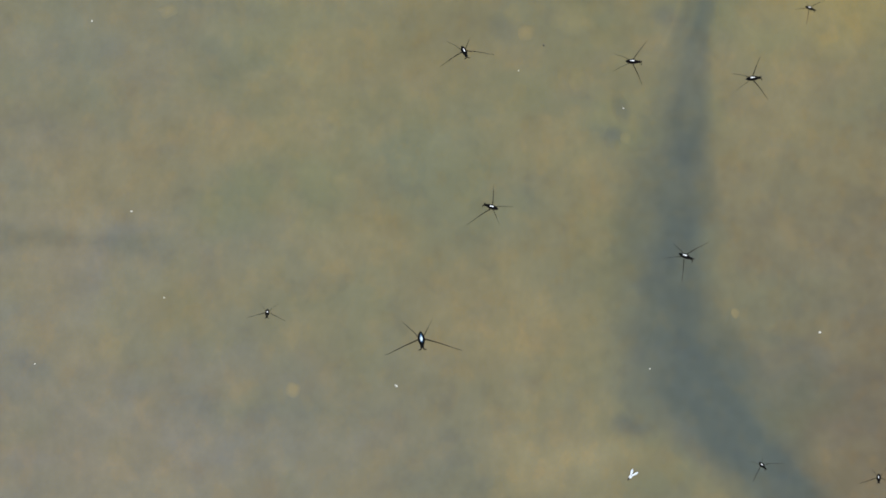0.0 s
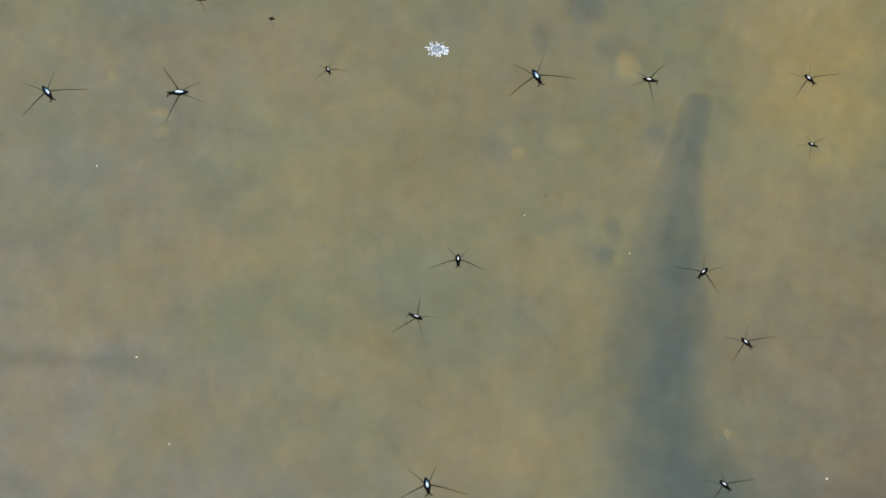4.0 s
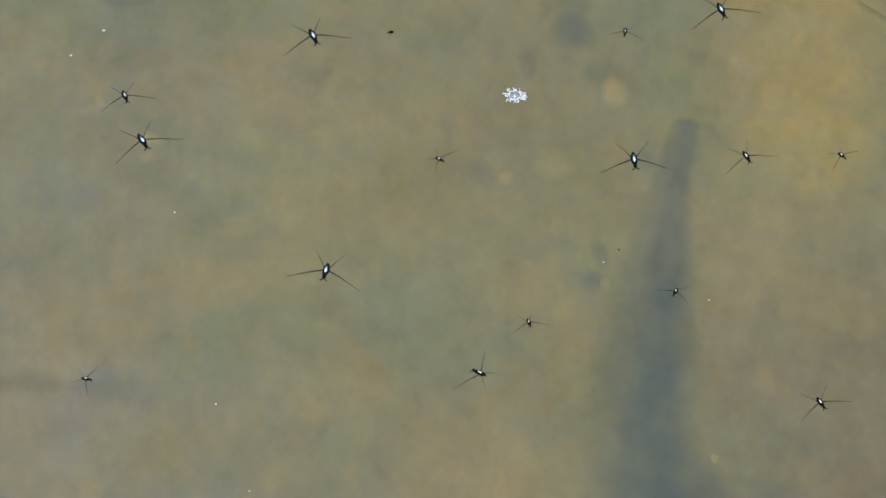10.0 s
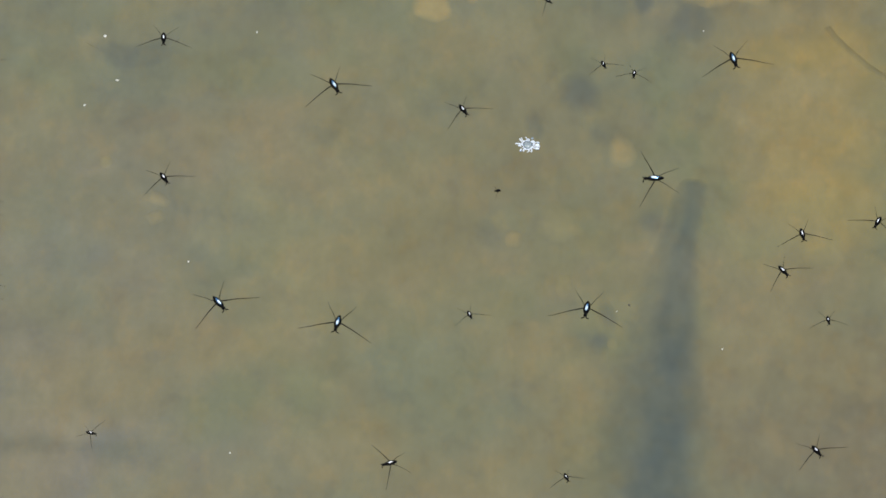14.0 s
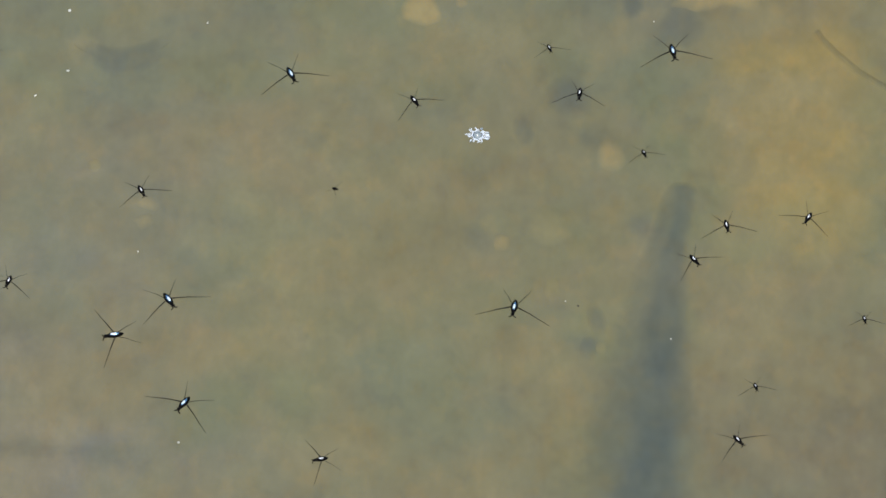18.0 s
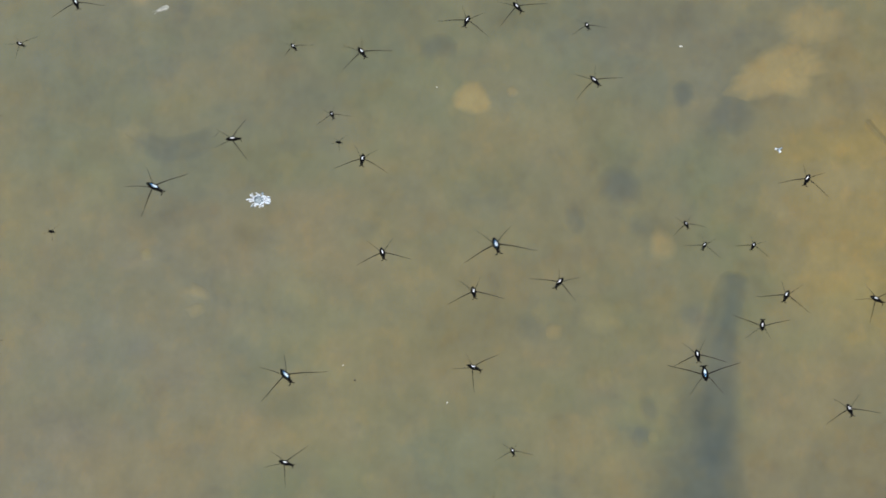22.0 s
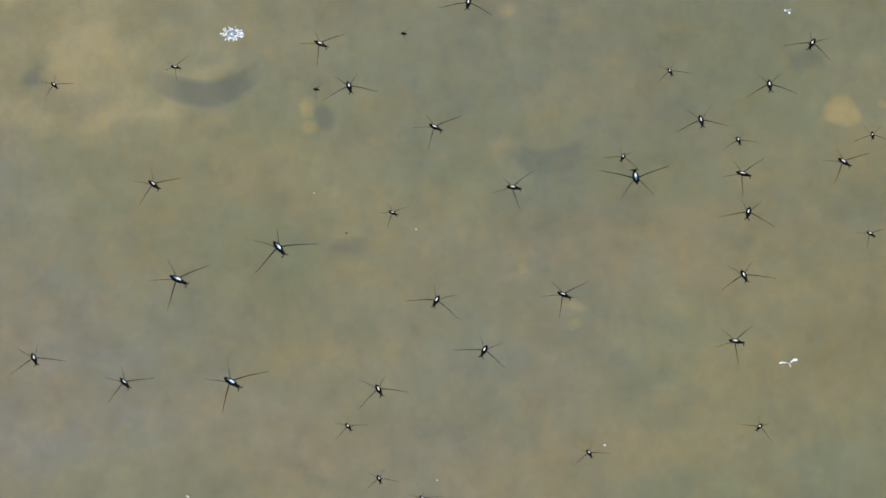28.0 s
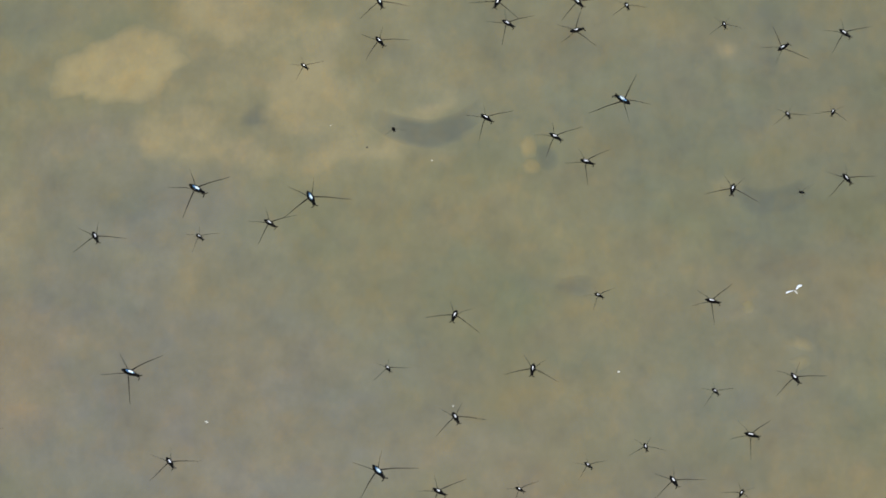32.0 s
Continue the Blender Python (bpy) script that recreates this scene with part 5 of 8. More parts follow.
    skate("L", (0, 0.2738, 1.1174, -55), (2, 0.2738, 1.1174, -55), (3, 0.2736, 1.1121, -55), (5.74, 0.2736, 1.1121, -55), (5.94, 0.2492, 1.1121, -55), (10, 0.2268, 1.1121, -55), (11.74, 0.2268, 1.1121, -55), (11.94, 0.1175, 1.1121, -55), (12.2, 0.1175, 1.1121, -55), (12.4, 0.0191, 0.9853, -8), (13, 0.0191, 0.9853, -8), (16, 0.0132, 0.9816, -12), (18, 0.0041, 0.9775, -10), (19, 0.0021, 0.9759, -9), (20, -0.0002, 0.9721, 5), (21, -0.0046, 0.9738, 18), (22, 0.0003, 0.9741, 32), (23, -0.0011, 0.9713, 32), (25, 0.0033, 0.9669, 30), (27.24, 0.0043, 0.9664, 30), (27.44, 0.0126, 0.9392, 33), (28, 0.0130, 0.9390, 33), (29, 0.0119, 0.9419, 33), (29.74, 0.0119, 0.9419, 33), (29.94, 0.0170, 0.9228, 34), (31, 0.0209, 0.9189, 28), (32, 0.0221, 0.9240, 22))
    skate("L", (0, 0.2987, 0.7808, 60), (25.24, 0.2987, 0.7808, 60), (25.44, 0.2976, 0.7372, 56), (27.74, 0.2976, 0.7342, 56), (27.94, 0.2972, 0.7204, 56), (29, 0.2972, 0.7185, 56), (30.74, 0.2972, 0.7185, 56), (30.94, 0.2963, 0.6843, 56), (31.74, 0.2963, 0.6843, 56), (31.94, 0.2957, 0.6640, 56), (32, 0.2957, 0.6640, 56))
    skate("L", (0, 0.3258, 0.9735, -119), (21.74, 0.3258, 0.9735, -119), (21.94, 0.2456, 0.9735, -174), (23, 0.2397, 0.9807, -174), (24, 0.2354, 0.9896, -174), (25.24, 0.2342, 0.9876, -174), (25.44, 0.2298, 0.9992, -172), (27.5, 0.2271, 0.9950, -172), (28, 0.2255, 0.9929, -172), (29, 0.2245, 0.9942, -176), (30, 0.2189, 0.9970, -181), (31, 0.2101, 0.9989, -156), (32, 0.2103, 1.0013, -130))
    skate("M", (0, -0.3488, 1.1733, 36), (13, -0.3488, 1.1733, 36), (16, -0.3405, 1.1733, 36), (16.54, -0.3405, 1.1733, 36), (16.94, -0.3293, 1.1733, 36), (17.54, -0.3293, 1.1733, 36), (17.94, -0.3191, 1.1733, 36), (18.74, -0.3191, 1.1733, 36), (18.94, -0.2984, 1.1733, 36), (19.74, -0.2984, 1.1733, 36), (19.94, -0.2676, 1.1733, 36), (20.74, -0.2676, 1.1733, 36), (20.94, -0.2351, 1.1733, 36), (21.74, -0.2351, 1.1733, 36), (21.94, -0.1899, 1.1733, 36), (22.74, -0.1899, 1.1733, 36), (22.94, -0.1497, 1.1733, 36), (23.74, -0.1497, 1.1733, 36), (23.94, -0.1330, 1.1733, 36), (27.74, -0.1330, 1.1733, 36), (27.94, -0.1326, 1.1601, 36), (28.74, -0.1326, 1.1601, 36), (28.94, -0.1310, 1.1106, 37), (29.74, -0.1310, 1.1106, 37), (29.94, -0.0937, 1.0576, 28), (30.2, -0.0937, 1.0576, 28), (30.4, -0.0954, 1.1272, 19), (31, -0.0954, 1.1272, 19), (32, -0.0954, 1.1272, 19))
    skate("M", (0, -0.3427, 1.0029, 19), (13, -0.3427, 1.0029, 19), (16, -0.3344, 1.0029, 19), (16.54, -0.3344, 1.0029, 19), (16.94, -0.3232, 1.0029, 19), (17.54, -0.3232, 1.0029, 19), (17.94, -0.3129, 1.0029, 19), (18.74, -0.3129, 1.0029, 19), (18.94, -0.2923, 1.0029, 19), (19.74, -0.2923, 1.0029, 19), (19.94, -0.2615, 1.0029, 19), (20.74, -0.2615, 1.0029, 19), (20.94, -0.2290, 1.0029, 19), (21.74, -0.2290, 1.0029, 19), (21.94, -0.1837, 1.0029, 19), (23, -0.1784, 1.0029, 19), (29.2, -0.1784, 1.0029, 19), (29.4, -0.1414, 1.0029, 28), (30, -0.1414, 1.0029, 28), (30.74, -0.1414, 1.0029, 28), (30.94, -0.1168, 0.9288, 19), (31.74, -0.1168, 0.9288, 19), (31.94, -0.1056, 0.8932, 21), (32, -0.1056, 0.8932, 21))
    skate("M", (0, -0.3423, 0.9925, -22), (15.74, -0.3423, 0.9925, -22), (15.94, -0.2932, 0.9925, -18), (17, -0.2916, 0.9939, -18), (18, -0.2907, 0.9973, -18), (19, -0.2921, 0.9973, -18), (32, -0.2921, 0.9973, -18))
    skate("M", (0, -0.3422, 0.9886, 36), (13, -0.3422, 0.9886, 36), (16, -0.3339, 0.9886, 36), (16.54, -0.3339, 0.9886, 36), (16.94, -0.3227, 0.9886, 36), (17.54, -0.3227, 0.9886, 36), (17.94, -0.3124, 0.9886, 36), (18.74, -0.3124, 0.9886, 36), (18.94, -0.2918, 0.9886, 36), (19.74, -0.2918, 0.9886, 36), (19.94, -0.2609, 0.9886, 36), (20.74, -0.2609, 0.9886, 36), (20.94, -0.2285, 0.9886, 36), (21.74, -0.2285, 0.9886, 36), (21.94, -0.1832, 0.9886, 36), (22.74, -0.1832, 0.9886, 36), (22.94, -0.1655, 0.9886, 36), (27.24, -0.1655, 0.9886, 36), (27.44, -0.0629, 0.9886, 44), (28.2, -0.0619, 0.9886, 44), (28.4, -0.0152, 0.9776, 59), (29, -0.0152, 0.9776, 59), (29.74, -0.0152, 0.9776, 59), (29.94, 0.0753, 0.9405, 56), (30.74, 0.0753, 0.9405, 56), (30.94, -0.0229, 0.9490, 19), (31.74, -0.0229, 0.9490, 19), (31.94, -0.0023, 0.9037, 49), (32, -0.0023, 0.9037, 49))
    skate("M", (0, -0.2835, 1.1657, 36), (6.74, -0.2835, 1.1657, 36), (6.94, -0.2677, 1.1359, 48), (8, -0.2645, 1.1359, 48), (8.54, -0.2645, 1.1359, 48), (8.94, -0.2565, 1.1298, 48), (9.74, -0.2565, 1.1298, 48), (9.94, -0.2473, 1.1092, 19), (10.74, -0.2473, 1.1092, 19), (10.94, -0.2412, 1.0948, 19), (11.74, -0.2412, 1.0948, 19), (11.94, -0.2316, 1.0847, 29), (15.74, -0.2322, 1.0838, 29), (15.94, -0.2160, 1.0678, 30), (18, -0.2154, 1.0667, 25), (19, -0.2136, 1.0678, 23), (20.74, -0.2138, 1.0676, 23), (20.94, -0.2313, 1.0676, 19), (32, -0.2313, 1.0676, 19))
    skate("M", (0, -0.1741, 0.6492, 76), (0.74, -0.1741, 0.6492, 76), (0.94, -0.1745, 0.6676, 76), (1.74, -0.1745, 0.6676, 76), (1.94, -0.1752, 0.6986, 76), (2.74, -0.1752, 0.6986, 76), (2.94, -0.1758, 0.7286, 76), (5.74, -0.1758, 0.7286, 76), (5.94, -0.1769, 0.7760, 76), (9, -0.1771, 0.7868, 76), (10.74, -0.1771, 0.7868, 76), (10.94, -0.1775, 0.8140, 76), (18, -0.1775, 0.8140, 76), (19, -0.1775, 0.8161, 76), (20, -0.1776, 0.8209, 76), (20.74, -0.1776, 0.8209, 76), (20.94, -0.1781, 0.8376, 76), (21.74, -0.1781, 0.8376, 76), (21.94, -0.1798, 0.8947, 76), (22.74, -0.1798, 0.8947, 76), (22.94, -0.1621, 0.8947, 76), (27.24, -0.1621, 0.8947, 76), (27.44, -0.1179, 0.8947, 76), (27.74, -0.1179, 0.8947, 76), (27.94, -0.0756, 0.8353, 36), (28.74, -0.0756, 0.8353, 36), (28.94, -0.0314, 0.7513, 19), (30, -0.0312, 0.7428, 19), (30.2, -0.0312, 0.7428, 19), (30.4, -0.0303, 0.6904, 19), (31, -0.0303, 0.6904, 19), (31.2, -0.0303, 0.6904, 19), (31.4, -0.0299, 0.6700, 19), (32, -0.0299, 0.6700, 19))
    skate("M", (0, -0.1621, 0.6492, 36), (0.74, -0.1621, 0.6492, 36), (0.94, -0.1625, 0.6676, 36), (1.74, -0.1625, 0.6676, 36), (1.94, -0.1632, 0.6986, 36), (2.74, -0.1632, 0.6986, 36), (2.94, -0.1638, 0.7286, 36), (5.74, -0.1638, 0.7286, 36), (5.94, -0.1641, 0.7467, 36), (27.5, -0.1641, 0.7467, 36), (28, -0.1614, 0.7467, 36), (28.74, -0.1614, 0.7467, 36), (28.94, -0.1486, 0.7467, 36), (30, -0.1484, 0.7428, 36), (30.2, -0.1484, 0.7428, 36), (30.4, -0.1732, 0.7428, 36), (31, -0.1732, 0.7428, 36), (32, -0.1732, 0.7428, 36))
    skate("M", (0, -0.1301, 1.2676, 19), (22.74, -0.1301, 1.2676, 19), (22.94, -0.0875, 1.1995, 38), (24, -0.0853, 1.1988, 38), (32, -0.0853, 1.1988, 38))
    skate("M", (0, -0.1026, 1.2377, 19), (11, -0.1026, 1.2377, 19), (12, -0.1014, 1.2402, 19), (12.74, -0.1014, 1.2402, 19), (12.94, -0.2341, 1.1939, 1), (15.74, -0.2341, 1.1939, 1), (15.94, -0.2352, 1.2437, -3), (19, -0.2352, 1.2437, -3), (20, -0.2353, 1.2476, -3), (21, -0.2378, 1.2476, -3), (32, -0.2378, 1.2476, -3))
    skate("M", (0, -0.0666, 0.6492, 56), (0.74, -0.0666, 0.6492, 56), (0.94, -0.0667, 0.6676, 56), (1.74, -0.0667, 0.6676, 56), (1.94, -0.0670, 0.6986, 56), (2.74, -0.0670, 0.6986, 56), (2.94, -0.0672, 0.7286, 56), (5.74, -0.0672, 0.7286, 56), (5.94, -0.0676, 0.7760, 56), (9, -0.0676, 0.7868, 56), (10.74, -0.0676, 0.7868, 56), (10.94, -0.0677, 0.8140, 56), (18, -0.0677, 0.8140, 56), (19, -0.0677, 0.8161, 56), (20, -0.0677, 0.8209, 56), (20.2, -0.0677, 0.8209, 56), (20.4, -0.0690, 0.9423, 56), (21, -0.0690, 0.9423, 56), (21.2, -0.0690, 0.9423, 56), (21.4, 0.0007, 0.9081, 69), (22, 0.0007, 0.9081, 69), (23, -0.0021, 0.9048, 69), (23.74, -0.0021, 0.9048, 69), (23.94, -0.0364, 0.8482, 152), (24.74, -0.0364, 0.8482, 152), (24.94, -0.1211, 0.8641, -80), (25.5, -0.1232, 0.8664, -80), (27.24, -0.1232, 0.8664, -80), (27.44, -0.1308, 0.8497, 19), (28, -0.1287, 0.8538, 19), (28.74, -0.1287, 0.8538, 19), (28.94, -0.1349, 0.8659, 15), (29.74, -0.1349, 0.8659, 15), (29.94, -0.1240, 0.8248, 29), (30.74, -0.1240, 0.8248, 29), (30.94, -0.0877, 0.7768, 19), (31.74, -0.0877, 0.7768, 19), (31.94, -0.0576, 0.7194, 28), (32, -0.0576, 0.7194, 28))
    skate("M", (0, -0.0793, 1.2556, 19), (12.6, -0.0793, 1.2556, 19), (12.8, -0.0761, 1.1833, 24), (12.92, -0.0761, 1.1833, 24), (13.06, -0.0567, 1.1366, 31), (15.5, -0.0531, 1.1376, 31), (16, -0.0531, 1.1376, 31), (18, -0.0548, 1.1368, 30), (20.74, -0.0550, 1.1351, 30), (20.94, -0.0322, 1.1555, 92), (22, -0.0338, 1.1573, 92), (22.74, -0.0338, 1.1573, 92), (22.94, -0.0269, 1.1473, 59), (24.74, -0.0267, 1.1459, 59), (24.94, 0.0046, 1.1252, 57), (25.5, 0.0037, 1.1263, 57), (27.74, 0.0045, 1.1271, 57), (27.94, 0.0359, 1.1012, 58), (29.54, 0.0363, 1.1021, 45), (29.94, 0.0321, 1.0927, 36), (30.62, 0.0321, 1.0927, 36), (30.78, 0.0629, 1.0450, 33), (32, 0.0625, 1.0505, 33))
    skate("M", (0, 0.0021, 0.9966, 19), (1, -0.0003, 0.9982, 19), (2, 0.0019, 0.9963, 19), (2.2, 0.0019, 0.9963, 19), (2.4, -0.0047, 0.9485, 0), (3, -0.0047, 0.9485, 0), (5.74, -0.0047, 0.9485, 0), (5.94, -0.0054, 0.7760, -3), (24.74, -0.0054, 0.7760, -3), (24.94, -0.0049, 0.7480, -3), (25.5, -0.0048, 0.7431, -3), (27.74, -0.0047, 0.7402, -3), (27.94, -0.0045, 0.7264, -3), (29, -0.0045, 0.7245, -3), (30.74, -0.0045, 0.7245, -3), (30.94, -0.0040, 0.6904, -3), (31.2, -0.0040, 0.6904, -3), (31.4, -0.0037, 0.6700, -3), (32, -0.0037, 0.6700, -3))
    skate("M", (0, 0.0183, 0.8791, -115), (1.2, 0.0172, 0.8791, -115), (1.4, -0.0269, 0.9073, -118), (2, -0.0269, 0.9073, -118), (3, -0.0276, 0.9072, -118), (6, -0.0298, 0.9024, -119), (9, -0.0383, 0.9026, -120), (10, -0.0377, 0.8987, -120), (11, -0.0380, 0.8965, -120), (12.74, -0.0391, 0.8965, -120), (12.94, -0.0943, 0.8695, -72), (16, -0.1000, 0.8678, -75), (17, -0.1044, 0.8652, -76), (18, -0.1069, 0.8640, -78), (19, -0.1057, 0.8623, -79), (20, -0.1106, 0.8565, -79), (21, -0.1144, 0.8594, -79), (22, -0.1144, 0.8594, -79), (23, -0.1141, 0.8500, -79), (24.74, -0.1156, 0.8500, -79), (24.94, -0.1392, 0.8500, -80), (25.24, -0.1392, 0.8500, -80), (25.44, -0.1605, 0.8500, -80), (27.5, -0.1679, 0.8500, -80), (28, -0.1679, 0.8500, -80), (29, -0.1728, 0.8500, -80), (30, -0.1728, 0.8500, -80), (31, -0.1771, 0.8500, -80), (32, -0.1771, 0.8500, -80))
    skate("M", (0, 0.0423, 1.2657, 19), (12.74, 0.0423, 1.2657, 19), (12.94, 0.0421, 1.2517, 19), (16, 0.0420, 1.2431, 19), (17, 0.0420, 1.2431, 19), (18, 0.0420, 1.2408, 19), (19.74, 0.0420, 1.2408, 19), (19.94, 0.0418, 1.2234, 29), (21, 0.0425, 1.2281, 29), (22, 0.0431, 1.2276, 29), (23, 0.0414, 1.2302, 29), (32, 0.0414, 1.2302, 29))
    skate("M", (0, 0.0470, 1.2657, -3), (12.74, 0.0470, 1.2657, -3), (12.94, 0.0469, 1.2517, -3), (16, 0.0467, 1.2437, -3), (16.74, 0.0467, 1.2437, -3), (16.94, 0.0454, 1.1421, -6), (18, 0.0438, 1.1426, -6), (20, 0.0465, 1.1395, -6), (21, 0.0467, 1.1400, -6), (23, 0.0422, 1.1438, -7), (24, 0.0430, 1.1424, -8), (25, 0.0455, 1.1428, -9), (25.5, 0.0459, 1.1419, -9), (27.74, 0.0483, 1.1428, -9), (27.94, 0.0482, 1.1601, -3), (28.84, 0.0482, 1.1601, -3), (29, 0.0239, 1.1022, 50), (29.1, 0.0696, 1.0723, 57), (29.4, 0.0696, 1.0723, 57), (30, 0.0696, 1.0723, 57), (30.82, 0.0696, 1.0723, 57), (30.96, 0.0321, 1.1400, 36), (31.74, 0.0321, 1.1400, 36), (31.94, 0.0627, 1.0825, 19), (32, 0.0627, 1.0825, 19))
    skate("M", (0, 0.0855, 1.2657, -80), (12.74, 0.0855, 1.2657, -80), (12.94, 0.0852, 1.2517, -80), (16, 0.0851, 1.2476, -80), (20.74, 0.0851, 1.2476, -80), (20.94, 0.0843, 1.1524, -80), (21.74, 0.0843, 1.1524, -80), (21.94, 0.0566, 1.0683, 11), (24, 0.0551, 1.0660, 12), (25, 0.0550, 1.0673, 15), (28.2, 0.0539, 1.0669, 14), (28.4, 0.0807, 1.1096, 55), (29, 0.0807, 1.1096, 55), (29.1, 0.0807, 1.1096, 55), (29.3, 0.1415, 1.1751, 55), (32, 0.1416, 1.2035, 55))
    skate("M", (0, 0.0977, 0.6492, 56), (0.74, 0.0977, 0.6492, 56), (0.94, 0.0980, 0.6676, 56), (1.74, 0.0980, 0.6676, 56), (1.94, 0.0983, 0.6904, 56), (31, 0.0983, 0.6904, 56), (32, 0.0983, 0.6973, 56))
    skate("M", (0, 0.1001, 0.9883, 86), (0.74, 0.1001, 0.9883, 86), (0.94, 0.1376, 0.9339, -37), (2, 0.1324, 0.9343, -37), (3, 0.1380, 0.9396, -37), (5.74, 0.1380, 0.9396, -37), (5.94, 0.2383, 0.9396, -22), (18.74, 0.2383, 0.9396, -22), (18.94, 0.2561, 0.9396, -22), (19.74, 0.2561, 0.9396, -22), (19.94, 0.2878, 0.9396, -22), (20.74, 0.2878, 0.9396, -22), (20.94, 0.3199, 0.9396, -22), (21.2, 0.3199, 0.9396, -22), (21.4, 0.3662, 0.9396, -22), (22, 0.3662, 0.9396, -22), (22.74, 0.3662, 0.9396, -22), (22.94, 0.4078, 0.9396, -22), (23.2, 0.4078, 0.9396, -22), (23.4, 0.4316, 0.9396, -22), (24, 0.4316, 0.9396, -22), (32, 0.4316, 0.9396, -22))
    skate("M", (0, 0.1057, 0.6492, 56), (0.74, 0.1057, 0.6492, 56), (0.94, 0.1059, 0.6676, 56), (1.74, 0.1059, 0.6676, 56), (1.94, 0.1064, 0.6986, 56), (2.74, 0.1064, 0.6986, 56), (2.94, 0.1068, 0.7286, 56), (5.74, 0.1068, 0.7286, 56), (5.94, 0.1076, 0.7760, 56), (9, 0.1078, 0.7868, 56), (10.54, 0.1078, 0.7868, 56), (10.94, 0.1080, 0.7984, 56), (24.2, 0.1080, 0.7984, 56), (24.4, 0.1078, 0.8329, 57), (25, 0.1078, 0.8329, 57), (25.24, 0.1078, 0.8329, 57), (25.44, 0.1417, 0.8072, 56), (27.24, 0.1417, 0.8072, 56), (27.44, 0.1541, 0.7622, 56), (27.74, 0.1541, 0.7622, 56), (27.94, 0.0728, 0.8299, 23), (29, 0.0727, 0.8324, 23), (29.74, 0.0727, 0.8324, 23), (29.94, 0.0895, 0.7818, 33), (30.74, 0.0895, 0.7818, 33), (30.94, 0.1065, 0.7520, 23), (32, 0.1083, 0.7535, 23))
    skate("M", (0, 0.1072, 1.2657, -22), (21.74, 0.1072, 1.2657, -22), (21.94, 0.1071, 1.2532, -19), (32, 0.1066, 1.2529, -19))
    skate("M", (0, 0.1109, 0.6492, 36), (0.74, 0.1109, 0.6492, 36), (0.94, 0.1112, 0.6676, 36), (1.74, 0.1112, 0.6676, 36), (1.94, 0.1117, 0.6986, 36), (2.74, 0.1117, 0.6986, 36), (2.94, 0.1121, 0.7286, 36), (5.74, 0.1121, 0.7286, 36), (5.94, 0.1129, 0.7760, 36), (9, 0.1131, 0.7868, 36), (10.74, 0.1131, 0.7868, 36), (10.94, 0.1137, 0.8140, 36), (18, 0.1137, 0.8140, 36), (19, 0.1138, 0.8161, 36), (20, 0.1139, 0.8209, 36), (20.74, 0.1139, 0.8209, 36), (20.94, 0.1141, 0.8376, 36), (21.74, 0.1141, 0.8376, 36), (21.94, 0.1143, 0.8600, 36), (22.74, 0.1143, 0.8600, 36), (22.94, 0.1146, 0.9563, 51), (24, 0.1150, 0.9529, 51), (27.24, 0.1165, 0.9525, 51), (27.44, 0.1060, 0.9004, -22), (28, 0.1070, 0.8981, -22), (28.74, 0.1070, 0.8981, -22), (28.94, 0.1091, 0.8407, -4), (30.74, 0.1082, 0.8425, -10), (30.94, 0.1071, 0.8292, -17), (32, 0.1083, 0.8317, -17))
    skate("M", (0, 0.1282, 0.8434, 62), (2, 0.1251, 0.8395, 62), (2.2, 0.1251, 0.8395, 62), (2.4, 0.1462, 0.7838, 38), (3, 0.1462, 0.7838, 38), (5.74, 0.1462, 0.7838, 38), (5.94, 0.2124, 0.8122, 56), (7, 0.2110, 0.8141, 56), (9, 0.1997, 0.8201, 56), (10, 0.2089, 0.8201, 56), (16, 0.2089, 0.8201, 56), (18, 0.2087, 0.8140, 56), (23.74, 0.2087, 0.8140, 56), (23.94, 0.2086, 0.7984, 56), (24.74, 0.2086, 0.7984, 56), (24.94, 0.2081, 0.7480, 56), (25.5, 0.2080, 0.7431, 56), (27.74, 0.2080, 0.7402, 56), (27.94, 0.2078, 0.7264, 56), (29, 0.2078, 0.7245, 56), (30.74, 0.2078, 0.7245, 56), (30.94, 0.2073, 0.6904, 56), (31.2, 0.2073, 0.6904, 56), (31.4, 0.2070, 0.6700, 56), (32, 0.2070, 0.6700, 56))
    skate("M", (0, 0.1338, 1.2926, 56), (22, 0.1338, 1.2926, 56), (23, 0.1337, 1.2835, 56), (23.74, 0.1337, 1.2835, 56), (23.94, 0.1337, 1.2280, 56), (24.74, 0.1337, 1.2280, 56), (24.94, 0.1339, 1.1733, 56), (27.74, 0.1339, 1.1733, 56), (27.94, 0.1338, 1.1601, 56), (28.2, 0.1338, 1.1601, 56), (28.4, 0.1334, 1.0059, 62), (29, 0.1334, 1.0059, 62), (30, 0.1316, 1.0061, 60), (31, 0.1346, 1.0060, 60), (31.74, 0.1346, 1.0060, 60), (31.94, 0.1268, 0.9878, 48), (32, 0.1268, 0.9878, 48))
